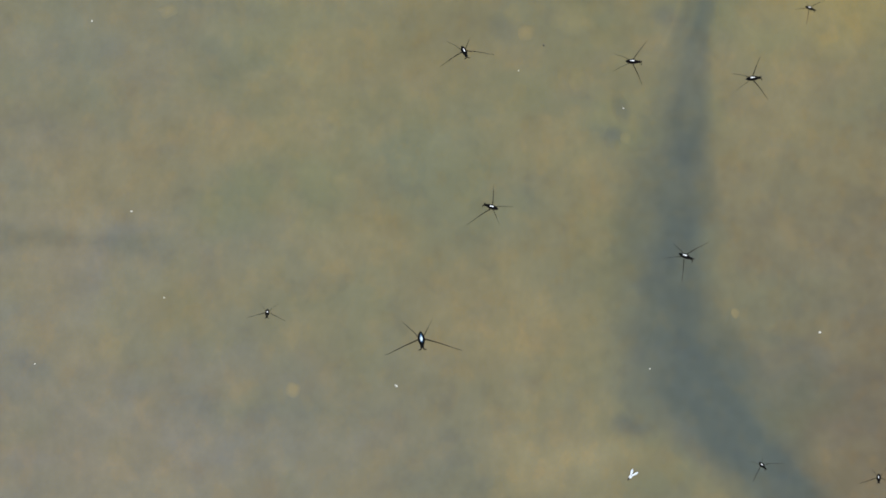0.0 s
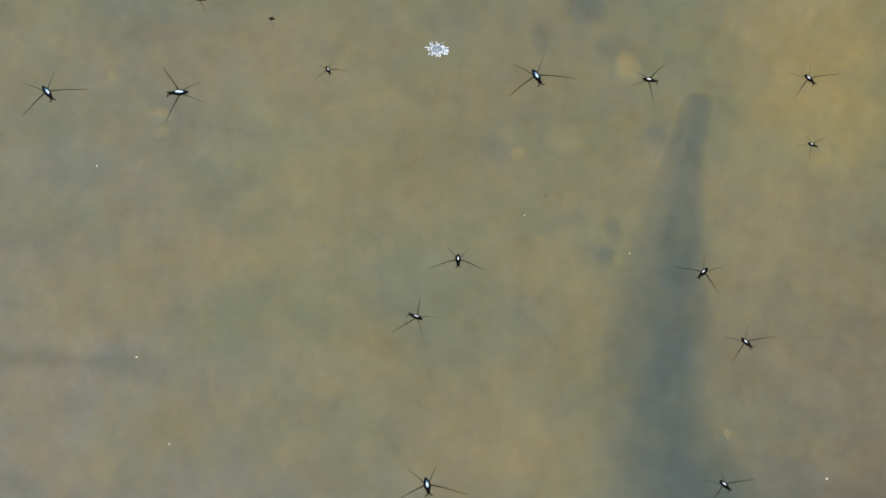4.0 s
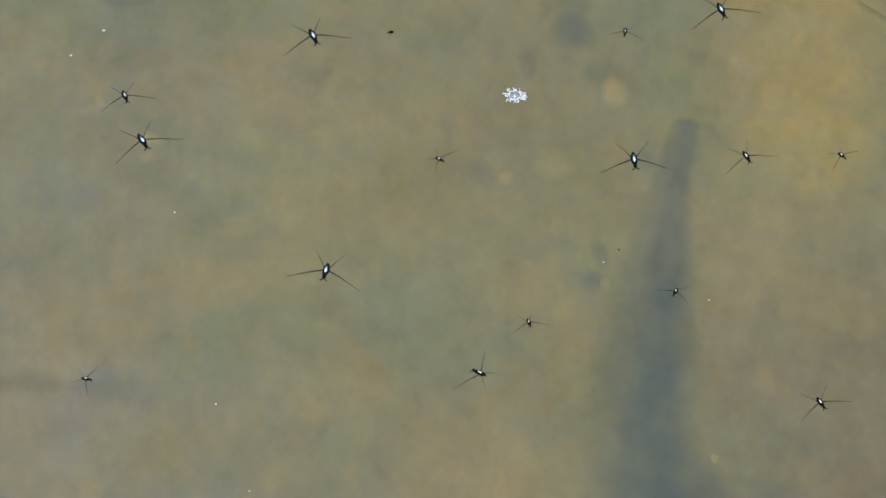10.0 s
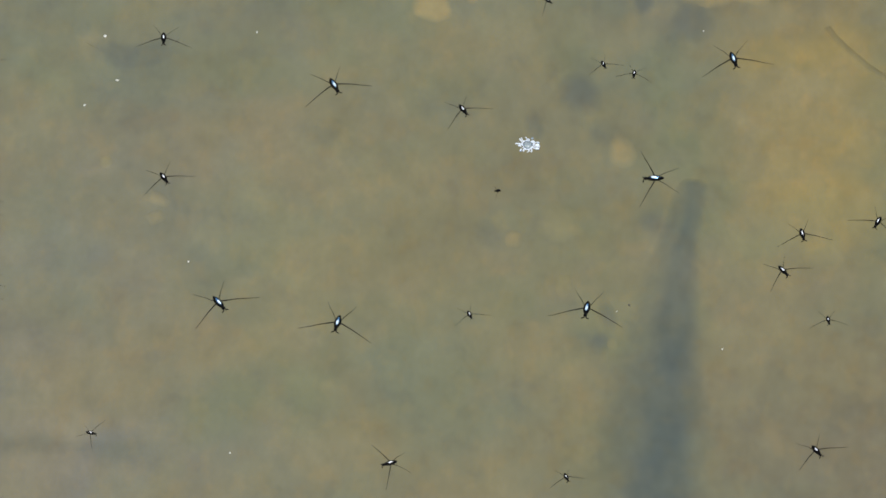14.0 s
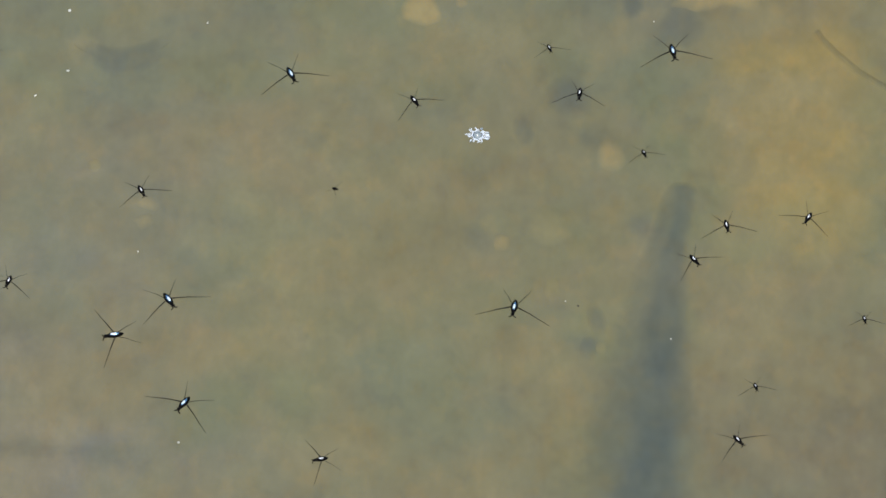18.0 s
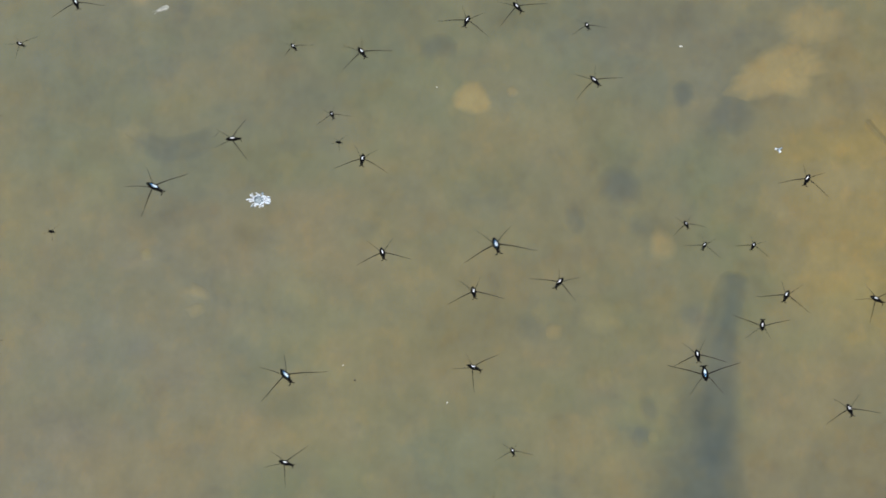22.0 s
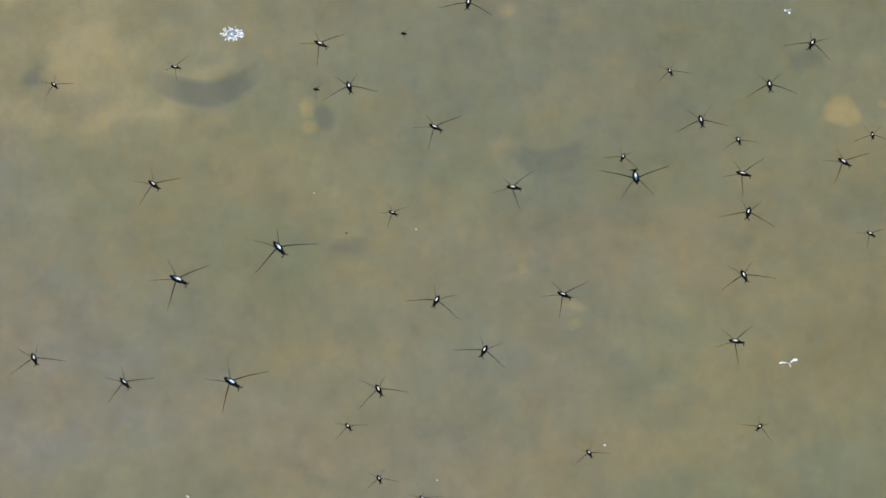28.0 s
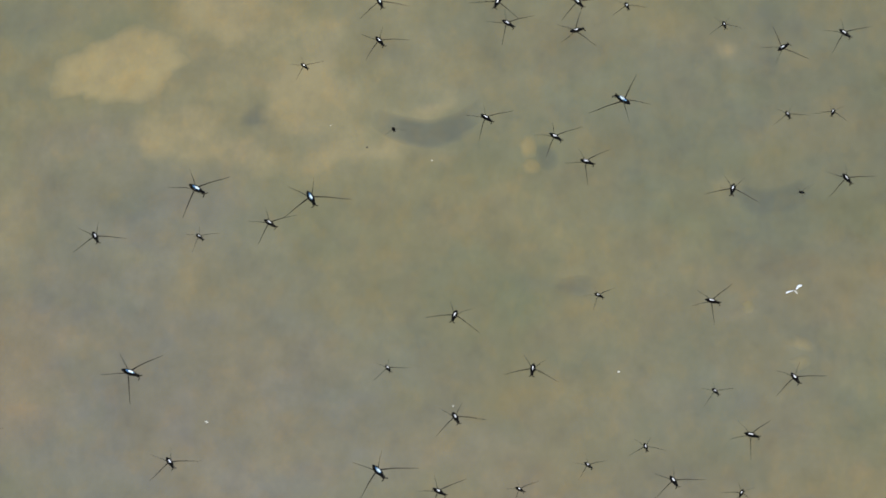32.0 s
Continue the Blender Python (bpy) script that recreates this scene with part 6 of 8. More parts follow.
    skate("M", (0, 0.1341, 0.6492, -22), (0.74, 0.1341, 0.6492, -22), (0.94, 0.1344, 0.6676, -22), (1.74, 0.1344, 0.6676, -22), (1.94, 0.1350, 0.6986, -22), (2.74, 0.1350, 0.6986, -22), (2.94, 0.1356, 0.7286, -22), (5.74, 0.1356, 0.7286, -22), (5.94, 0.1365, 0.7760, -22), (9, 0.1367, 0.7868, -22), (10.74, 0.1367, 0.7868, -22), (10.94, 0.1374, 0.8140, -22), (18, 0.1374, 0.8140, -22), (19, 0.1375, 0.8161, -22), (20, 0.1376, 0.8209, -22), (20.74, 0.1376, 0.8209, -22), (20.94, 0.1379, 0.8376, -22), (21.74, 0.1379, 0.8376, -22), (21.94, 0.1381, 0.8600, -22), (22.74, 0.1381, 0.8600, -22), (22.94, 0.1383, 0.8795, -23), (24, 0.1370, 0.8767, -23), (25.5, 0.1375, 0.8712, -24), (28, 0.1350, 0.8598, -22), (29, 0.1333, 0.8621, -22), (30.74, 0.1322, 0.8626, -23), (30.94, 0.1381, 0.8919, 56), (31.2, 0.1381, 0.8919, 56), (31.4, 0.1391, 1.1072, 56), (32, 0.1391, 1.1072, 56))
    skate("M", (0, 0.1365, 1.2063, 36), (10.74, 0.1365, 1.2063, 36), (10.94, 0.1362, 1.1926, 36), (11.74, 0.1362, 1.1926, 36), (11.94, 0.1380, 1.2657, 36), (21.74, 0.1380, 1.2657, 36), (21.94, 0.1382, 1.2926, 36), (32, 0.1382, 1.2926, 36))
    skate("M", (0, 0.1369, 1.2644, 34), (22.2, 0.1369, 1.2644, 34), (22.4, 0.0935, 1.2189, 19), (23, 0.0935, 1.2189, 19), (24, 0.0934, 1.2280, 19), (32, 0.0934, 1.2280, 19))
    skate("M", (0, 0.1375, 1.2926, 56), (22, 0.1375, 1.2926, 56), (23, 0.1374, 1.2835, 56), (23.74, 0.1374, 1.2835, 56), (23.94, 0.1374, 1.2280, 56), (24.74, 0.1374, 1.2280, 56), (24.94, 0.1375, 1.1733, 56), (27.74, 0.1375, 1.1733, 56), (27.94, 0.1375, 1.1603, 56), (29.2, 0.1375, 1.1603, 56), (29.4, 0.1370, 1.0616, 56), (30, 0.1370, 1.0616, 56), (31, 0.1391, 1.0614, 54), (32, 0.1401, 1.0648, 51))
    skate("M", (0, 0.1493, 0.6492, -3), (0.74, 0.1493, 0.6492, -3), (0.94, 0.1496, 0.6676, -3), (1.74, 0.1496, 0.6676, -3), (1.94, 0.1503, 0.6986, -3), (2.74, 0.1503, 0.6986, -3), (2.94, 0.1508, 0.7245, -3), (29.74, 0.1508, 0.7245, -3), (29.94, 0.1509, 0.7428, -3), (30.2, 0.1509, 0.7428, -3), (30.4, 0.1514, 0.8270, -3), (31, 0.1514, 0.8270, -3), (31.2, 0.1514, 0.8270, -3), (31.4, 0.1540, 0.7903, -7), (32, 0.1540, 0.7903, -7))
    skate("M", (0, 0.1527, 1.2926, 36), (22, 0.1527, 1.2926, 36), (23, 0.1526, 1.2835, 36), (23.74, 0.1526, 1.2835, 36), (23.94, 0.1525, 1.2280, 36), (24.74, 0.1525, 1.2280, 36), (24.94, 0.1525, 1.1733, 36), (27.74, 0.1525, 1.1733, 36), (27.94, 0.1524, 1.1603, 36), (29.2, 0.1524, 1.1603, 36), (29.4, 0.1522, 1.1154, 39), (30, 0.1522, 1.1154, 39), (30.2, 0.1522, 1.1154, 39), (30.4, 0.1598, 1.0155, 56), (31, 0.1598, 1.0155, 56), (31.74, 0.1598, 1.0155, 56), (31.94, 0.1681, 0.9727, 51), (32, 0.1681, 0.9727, 51))
    skate("M", (0, 0.1699, 0.9755, 98), (1.74, 0.1684, 0.9752, 98), (1.94, 0.1071, 1.0842, 77), (3, 0.1078, 1.0861, 77), (7, 0.1073, 1.0836, 77), (8, 0.1043, 1.0844, 77), (8.2, 0.1043, 1.0844, 77), (8.4, 0.1203, 1.0641, 25), (9, 0.1203, 1.0641, 25), (10, 0.1184, 1.0625, 25), (11, 0.1158, 1.0632, 25), (11.2, 0.1158, 1.0632, 25), (11.4, 0.1502, 1.0387, 11), (12, 0.1502, 1.0387, 11), (16, 0.1382, 1.0430, 10), (19, 0.1240, 1.0383, 11), (20, 0.1160, 1.0362, 10), (22, 0.1103, 1.0382, 9), (24, 0.1098, 1.0347, 9), (25.5, 0.1090, 1.0349, 15), (28, 0.1053, 1.0340, 55), (29, 0.0955, 1.0349, 71), (30.74, 0.0949, 1.0356, 67), (30.94, 0.1204, 1.0431, 56), (31.74, 0.1204, 1.0431, 56), (31.94, 0.1347, 1.0825, -22), (32, 0.1347, 1.0825, -22))
    skate("M", (0, 0.1836, 1.2926, 76), (22, 0.1836, 1.2926, 76), (23, 0.1835, 1.2835, 76), (23.74, 0.1835, 1.2835, 76), (23.94, 0.1832, 1.2280, 76), (24.74, 0.1832, 1.2280, 76), (24.94, 0.1830, 1.1830, 76), (30.74, 0.1830, 1.1830, 76), (30.94, 0.1825, 1.1272, 76), (31.74, 0.1825, 1.1272, 76), (31.94, 0.1818, 1.0586, 107), (32, 0.1818, 1.0586, 107))
    skate("M", (0, 0.1842, 1.2657, 36), (21.74, 0.1842, 1.2657, 36), (21.94, 0.1831, 1.2047, 34), (22.2, 0.1831, 1.2047, 34), (22.4, 0.1769, 1.1874, 36), (23, 0.1769, 1.1874, 36), (23.74, 0.1769, 1.1874, 36), (23.94, 0.2138, 1.1269, 30), (25.24, 0.2192, 1.1243, 26), (25.44, 0.2395, 1.0656, 19), (27.24, 0.2395, 1.0656, 19), (27.44, 0.2653, 1.0433, 11), (28, 0.2651, 1.0397, 11), (29.74, 0.2666, 1.0394, 0), (29.94, 0.3399, 1.0604, 74), (30.2, 0.3399, 1.0604, 74), (30.4, 0.3663, 1.0339, 76), (31, 0.3663, 1.0339, 76), (31.74, 0.3663, 1.0339, 76), (31.94, 0.3446, 1.0569, 45), (32, 0.3446, 1.0569, 45))
    skate("M", (0, 0.2032, 1.1110, 36), (2.74, 0.2032, 1.1110, 36), (2.94, 0.2025, 1.0870, 38), (5.74, 0.2025, 1.0870, 38), (5.94, 0.2435, 1.0870, 36), (18.74, 0.2435, 1.0870, 36), (18.94, 0.2614, 1.0870, 36), (19.74, 0.2614, 1.0870, 36), (19.94, 0.2931, 1.0870, 36), (20.74, 0.2931, 1.0870, 36), (20.94, 0.3252, 1.0870, 36), (21.2, 0.3252, 1.0870, 36), (21.4, 0.3716, 1.0870, 36), (22, 0.3716, 1.0870, 36), (22.74, 0.3716, 1.0870, 36), (22.94, 0.4132, 1.0870, 36), (23.2, 0.4132, 1.0870, 36), (23.4, 0.4369, 1.0870, 36), (24, 0.4369, 1.0870, 36), (32, 0.4369, 1.0870, 36))
    skate("M", (0, 0.2290, 0.6492, 56), (0.74, 0.2290, 0.6492, 56), (0.94, 0.2296, 0.6676, 56), (1.74, 0.2296, 0.6676, 56), (1.94, 0.2305, 0.6986, 56), (2.74, 0.2305, 0.6986, 56), (2.94, 0.2312, 0.7193, 56), (31.74, 0.2312, 0.7193, 56), (31.94, 0.2347, 0.7055, 28), (32, 0.2347, 0.7055, 28))
    skate("M", (0, 0.2401, 1.2926, 36), (22.2, 0.2401, 1.2926, 36), (22.4, 0.2373, 1.1471, 40), (23, 0.2373, 1.1471, 40), (24, 0.2428, 1.1451, 40), (25, 0.2495, 1.1415, 36), (27.24, 0.2495, 1.1415, 36), (27.44, 0.2391, 1.1092, 36), (27.74, 0.2391, 1.1092, 36), (27.94, 0.2399, 1.1601, 36), (29.74, 0.2399, 1.1601, 36), (29.94, 0.2403, 1.1830, 36), (32, 0.2403, 1.1830, 36))
    skate("M", (0, 0.2459, 1.1550, -22), (6, 0.2459, 1.1550, -22), (9, 0.2298, 1.1550, -22), (10, 0.2208, 1.1550, -22), (10.74, 0.2208, 1.1550, -22), (10.94, 0.1910, 1.1550, -22), (11.74, 0.1910, 1.1550, -22), (11.94, 0.1933, 1.0500, -25), (16, 0.1846, 1.0502, -25), (17, 0.1808, 1.0471, -26), (19, 0.1738, 1.0443, -28), (20, 0.1672, 1.0423, -29), (22, 0.1612, 1.0453, -31), (22.74, 0.1612, 1.0453, -31), (22.94, 0.1090, 0.9998, 4), (24, 0.1092, 0.9964, 4), (27.24, 0.1100, 0.9952, 4), (27.44, 0.1253, 1.1409, -8), (28, 0.1260, 1.1350, -8), (29, 0.1279, 1.1348, -8), (30, 0.1299, 1.1299, -8), (31.74, 0.1299, 1.1299, -8), (31.94, 0.1832, 1.0825, 36), (32, 0.1832, 1.0825, 36))
    skate("M", (0, 0.2675, 0.8875, 36), (1, 0.2675, 0.8875, 36), (2, 0.2649, 0.8875, 36), (2.74, 0.2649, 0.8875, 36), (2.94, 0.1604, 0.8875, 49), (5.54, 0.1604, 0.8875, 26), (5.94, 0.1651, 0.8776, 23), (7, 0.1640, 0.8779, 24), (8, 0.1597, 0.8804, 26), (9, 0.1571, 0.8810, 27), (10, 0.1567, 0.8778, 28), (12, 0.1532, 0.8791, 30), (13, 0.1508, 0.8780, 31), (16, 0.1412, 0.8796, 38), (17, 0.1350, 0.8783, 38), (19, 0.1281, 0.8787, 37), (20, 0.1257, 0.8760, 37), (21, 0.1234, 0.8762, 37), (23, 0.1164, 0.8720, 37), (23.74, 0.1164, 0.8720, 37), (23.94, 0.0806, 0.8700, 73), (24.74, 0.0806, 0.8700, 73), (24.94, 0.0364, 0.8607, 87), (25.24, 0.0364, 0.8607, 87), (25.44, 0.0642, 0.8724, 62), (27.74, 0.0596, 0.8662, 69), (27.94, 0.0606, 0.7264, 76), (29, 0.0606, 0.7245, 76), (30.74, 0.0606, 0.7245, 76), (30.94, 0.0608, 0.6904, 76), (31.2, 0.0608, 0.6904, 76), (31.4, 0.0609, 0.6700, 76), (32, 0.0609, 0.6700, 76))
    skate("M", (0, 0.2709, 0.9852, 8), (1, 0.2709, 0.9852, 8), (3, 0.2643, 0.9852, 8), (6, 0.2577, 0.9852, 8), (19, 0.2577, 0.9852, 8), (20, 0.2483, 0.9852, 8), (22, 0.2410, 0.9898, 8), (22.2, 0.2410, 0.9898, 8), (22.4, 0.2202, 0.9521, 17), (23, 0.2202, 0.9521, 17), (25, 0.2178, 0.9475, 16), (27.24, 0.2176, 0.9479, 16), (27.44, 0.1827, 0.9034, 60), (28, 0.1810, 0.9023, 60), (28.54, 0.1810, 0.9023, 60), (28.94, 0.1887, 0.8952, 60), (29.74, 0.1887, 0.8952, 60), (29.94, 0.2192, 0.8713, 68), (30.74, 0.2192, 0.8713, 68), (30.94, 0.2344, 0.8561, 56), (31.74, 0.2344, 0.8561, 56), (31.94, 0.2596, 0.8424, 72), (32, 0.2596, 0.8424, 72))
    skate("M", (0, 0.2718, 1.0122, 36), (1, 0.2718, 1.0122, 36), (3, 0.2652, 1.0122, 36), (5.74, 0.2652, 1.0122, 36), (5.94, 0.2408, 1.0122, 36), (10, 0.2184, 1.0122, 36), (11.2, 0.2184, 1.0122, 36), (11.4, 0.1330, 1.0122, 36), (12, 0.1330, 1.0122, 36), (13, 0.1310, 1.0128, 36), (15.54, 0.1310, 1.0128, 35), (15.94, 0.1211, 1.0161, 35), (18, 0.1089, 1.0136, 35), (18.74, 0.1089, 1.0136, 35), (18.94, 0.1185, 0.9824, 59), (20, 0.1141, 0.9803, 60), (21, 0.1111, 0.9808, 62), (22, 0.1097, 0.9800, 63), (22.94, 0.1187, 0.9758, 23), (24, 0.1193, 0.9731, -17), (27.24, 0.1207, 0.9722, -15), (27.44, 0.1523, 0.9859, 76), (30.2, 0.1495, 0.9859, 78), (30.4, 0.1861, 0.9514, 64), (31, 0.1861, 0.9514, 64), (32, 0.1867, 0.9524, 64))
    skate("M", (0, 0.2786, 0.7402, 76), (27.74, 0.2786, 0.7402, 76), (27.94, 0.2815, 0.8663, 76), (28.74, 0.2815, 0.8663, 76), (28.94, 0.2396, 0.7682, 84), (30.2, 0.2396, 0.7682, 84), (30.4, 0.2640, 0.7583, 56), (31, 0.2640, 0.7583, 56), (31.74, 0.2640, 0.7583, 56), (31.94, 0.2803, 0.7397, 70), (32, 0.2803, 0.7397, 70))
    skate("M", (0, 0.2904, 1.0132, 177), (20, 0.2904, 1.0132, 177), (21, 0.2811, 1.0132, 177), (22, 0.2795, 1.0112, 177), (23, 0.2747, 1.0111, 174), (24, 0.2733, 1.0093, 171), (25, 0.2736, 1.0080, 171), (27.24, 0.2736, 1.0080, 171), (27.44, 0.2906, 1.0007, 69), (28, 0.2887, 0.9968, 69), (28.2, 0.2887, 0.9968, 69), (28.4, 0.3124, 1.0254, 125), (29, 0.3124, 1.0254, 125), (29.2, 0.3124, 1.0254, 125), (29.4, 0.2964, 1.0502, 137), (30, 0.2964, 1.0502, 137), (31, 0.3035, 1.0470, 134), (32, 0.3069, 1.0443, 131))
    skate("M", (0, 0.2965, 1.0373, -20), (21, 0.2965, 1.0373, -20), (23, 0.2924, 1.0335, -20), (23.74, 0.2924, 1.0335, -20), (23.94, 0.2995, 0.9755, -15), (25, 0.2973, 0.9748, -16), (25.5, 0.2963, 0.9765, -15), (27.5, 0.2939, 0.9709, -13), (28, 0.2920, 0.9668, -12), (29, 0.2884, 0.9688, -12), (30, 0.2839, 0.9723, -16), (31.74, 0.2837, 0.9728, -16), (31.94, 0.2745, 0.9311, -10), (32, 0.2745, 0.9311, -10))
    skate("M", (0, 0.3081, 1.1293, -20), (21, 0.3081, 1.1293, -20), (22, 0.3092, 1.1260, -20), (23, 0.3076, 1.1251, -20), (24, 0.3120, 1.1209, -21), (25, 0.3194, 1.1163, -22), (25.5, 0.3207, 1.1157, -22), (27.24, 0.3207, 1.1157, -22), (27.44, 0.3321, 1.1066, -24), (28, 0.3338, 1.1018, -24), (28.74, 0.3338, 1.1018, -24), (28.94, 0.3552, 1.0939, 60), (30, 0.3606, 1.0903, 61), (30.2, 0.3606, 1.0903, 61), (30.4, 0.3618, 1.1272, 36), (31, 0.3618, 1.1272, 36), (32, 0.3618, 1.1272, 36))
    skate("M", (0, 0.3223, 0.7264, 36), (28.74, 0.3223, 0.7264, 36), (28.94, 0.3228, 0.7467, 36), (30.2, 0.3228, 0.7467, 36), (30.4, 0.3334, 0.7126, 36), (31, 0.3334, 0.7126, 36), (31.2, 0.3334, 0.7126, 36), (31.4, 0.3321, 0.6700, 36), (32, 0.3321, 0.6700, 36))
    skate("M", (0, 0.3285, 0.9487, 17), (22.2, 0.3285, 0.9487, 17), (22.4, 0.3437, 0.9230, 29), (23, 0.3437, 0.9230, 29), (24.2, 0.3438, 0.9210, 29), (24.4, 0.4089, 0.9210, 19), (25, 0.4089, 0.9210, 19), (32, 0.4089, 0.9210, 19))
    skate("M", (0, 0.3465, 1.0323, 55), (22, 0.3465, 1.0323, 55), (23, 0.3448, 1.0290, 55), (25, 0.3492, 1.0208, 54), (25.5, 0.3479, 1.0213, 53), (27.5, 0.3495, 1.0120, 50), (28, 0.3492, 1.0065, 49), (29, 0.3520, 1.0048, 37), (29.2, 0.3520, 1.0048, 37), (29.4, 0.3338, 0.9607, 36), (30, 0.3338, 0.9607, 36), (31.2, 0.3334, 0.9620, 36), (31.4, 0.3424, 0.9393, 31), (32, 0.3424, 0.9393, 31))
    skate("M", (0, 0.3734, 1.1368, -3), (22.2, 0.3734, 1.1368, -3), (22.4, 0.2719, 1.1368, 3), (23, 0.2719, 1.1368, 3), (24, 0.2764, 1.1339, 3), (25.24, 0.2842, 1.1302, 1), (25.44, 0.2961, 1.0808, -3), (27.24, 0.2961, 1.0808, -3), (27.44, 0.3056, 1.0734, 6), (28, 0.3069, 1.0683, 6), (28.2, 0.3069, 1.0683, 6), (28.4, 0.2756, 1.0774, 47), (29, 0.2756, 1.0774, 47), (29.2, 0.2756, 1.0774, 47), (29.4, 0.2692, 1.1421, 43), (30, 0.2692, 1.1421, 43), (32, 0.2692, 1.1421, 43))
    skate("M", (0, 0.3744, 1.1643, -133), (22, 0.3744, 1.1643, -133), (23, 0.3709, 1.1643, -133), (24, 0.3763, 1.1610, -133), (24.74, 0.3763, 1.1610, -133), (24.94, 0.3767, 1.1743, -80), (29, 0.3767, 1.1743, -80), (30, 0.3770, 1.1830, -80), (32, 0.3770, 1.1830, -80))
    skate("M", (0, 0.4316, 0.9394, 19), (24.74, 0.4316, 0.9394, 19), (24.94, 0.4096, 0.9394, 19), (25.24, 0.4096, 0.9394, 19), (25.44, 0.3886, 0.9394, 19), (27.24, 0.3886, 0.9394, 19), (27.44, 0.2826, 0.9394, 19), (27.74, 0.2826, 0.9394, 19), (27.94, 0.2878, 0.9177, 19), (28.74, 0.2878, 0.9177, 19), (28.94, 0.2929, 0.8973, 20), (29.74, 0.2929, 0.8973, 20), (29.94, 0.3012, 0.8639, 18), (30.74, 0.3012, 0.8639, 18), (30.94, 0.2789, 0.8135, 19), (31.74, 0.2789, 0.8135, 19), (31.94, 0.3072, 0.7837, 30), (32, 0.3072, 0.7837, 30))
    skate("S", (0, -0.3401, 1.0635, 36), (13, -0.3401, 1.0635, 36), (16, -0.3318, 1.0635, 36), (16.54, -0.3318, 1.0635, 36), (16.94, -0.3206, 1.0635, 36), (17.54, -0.3206, 1.0635, 36), (17.94, -0.3103, 1.0635, 36), (18.74, -0.3103, 1.0635, 36), (18.94, -0.2897, 1.0635, 36), (19.74, -0.2897, 1.0635, 36), (19.94, -0.2588, 1.0635, 36), (20.74, -0.2588, 1.0635, 36), (20.94, -0.2264, 1.0635, 36), (21.74, -0.2264, 1.0635, 36), (21.94, -0.1811, 1.0635, 36), (22.74, -0.1811, 1.0635, 36), (22.94, -0.1409, 1.0635, 36), (23.2, -0.1409, 1.0635, 36), (23.4, -0.0785, 1.0635, 48), (24, -0.0785, 1.0635, 48), (24.74, -0.0785, 1.0635, 48), (24.94, -0.0947, 1.0910, 49), (27.24, -0.0937, 1.0906, 49), (27.44, -0.0512, 1.0822, 75), (28.74, -0.0509, 1.0827, 75), (28.94, 0.0001, 1.0636, 68), (30, -0.0024, 1.0654, 62), (30.62, -0.0024, 1.0654, 62), (30.78, 0.0191, 1.0209, 44), (32, 0.0171, 1.0300, 44))
    skate("S", (0, -0.3397, 1.0540, 36), (13, -0.3397, 1.0540, 36), (16, -0.3314, 1.0540, 36), (16.54, -0.3314, 1.0540, 36), (16.94, -0.3203, 1.0540, 36), (17.54, -0.3203, 1.0540, 36), (17.94, -0.3100, 1.0540, 36), (18.74, -0.3100, 1.0540, 36), (18.94, -0.2894, 1.0540, 36), (19.74, -0.2894, 1.0540, 36), (19.94, -0.2585, 1.0540, 36), (20.74, -0.2585, 1.0540, 36), (20.94, -0.2261, 1.0540, 36), (21.74, -0.2261, 1.0540, 36), (21.94, -0.1808, 1.0540, 36), (22.74, -0.1808, 1.0540, 36), (22.94, -0.1417, 1.0540, 36), (25.24, -0.1417, 1.0540, 36), (25.44, -0.1135, 1.0540, 36), (27.74, -0.1135, 1.0540, 36), (27.94, -0.1235, 1.0681, 36), (28.74, -0.1235, 1.0681, 36), (28.94, -0.1173, 0.9888, 19), (29.2, -0.1173, 0.9888, 19), (29.4, -0.1028, 0.9205, 18), (30, -0.1028, 0.9205, 18), (30.74, -0.1028, 0.9205, 18), (30.94, -0.0420, 0.8887, 43), (32, -0.0438, 0.8932, 43))
    skate("S", (0, -0.3381, 1.0076, 36), (13, -0.3381, 1.0076, 36), (16, -0.3298, 1.0076, 36), (16.54, -0.3298, 1.0076, 36), (16.94, -0.3186, 1.0076, 36), (17.54, -0.3186, 1.0076, 36), (17.94, -0.3084, 1.0076, 36), (18.74, -0.3084, 1.0076, 36), (18.94, -0.2877, 1.0076, 36), (19.74, -0.2877, 1.0076, 36), (19.94, -0.2569, 1.0076, 36), (20.74, -0.2569, 1.0076, 36), (20.94, -0.2244, 1.0076, 36), (21.74, -0.2244, 1.0076, 36), (21.94, -0.1791, 1.0076, 36), (22.74, -0.1791, 1.0076, 36), (22.94, -0.1389, 1.0076, 36), (23.74, -0.1389, 1.0076, 36), (23.94, -0.1165, 1.0076, 36), (24.74, -0.1165, 1.0076, 36), (24.94, -0.0215, 1.0076, 49), (25.24, -0.0215, 1.0076, 49), (25.44, 0.0263, 0.9795, 76), (27.24, 0.0263, 0.9795, 76), (27.44, 0.0801, 0.9667, 56), (28.74, 0.0808, 0.9657, 56), (28.94, 0.1193, 0.9071, 23), (29.74, 0.1193, 0.9071, 23), (29.94, 0.1539, 0.8888, 50), (30.74, 0.1539, 0.8888, 50), (30.94, 0.1971, 0.8413, 56), (32, 0.1928, 0.8473, 56))
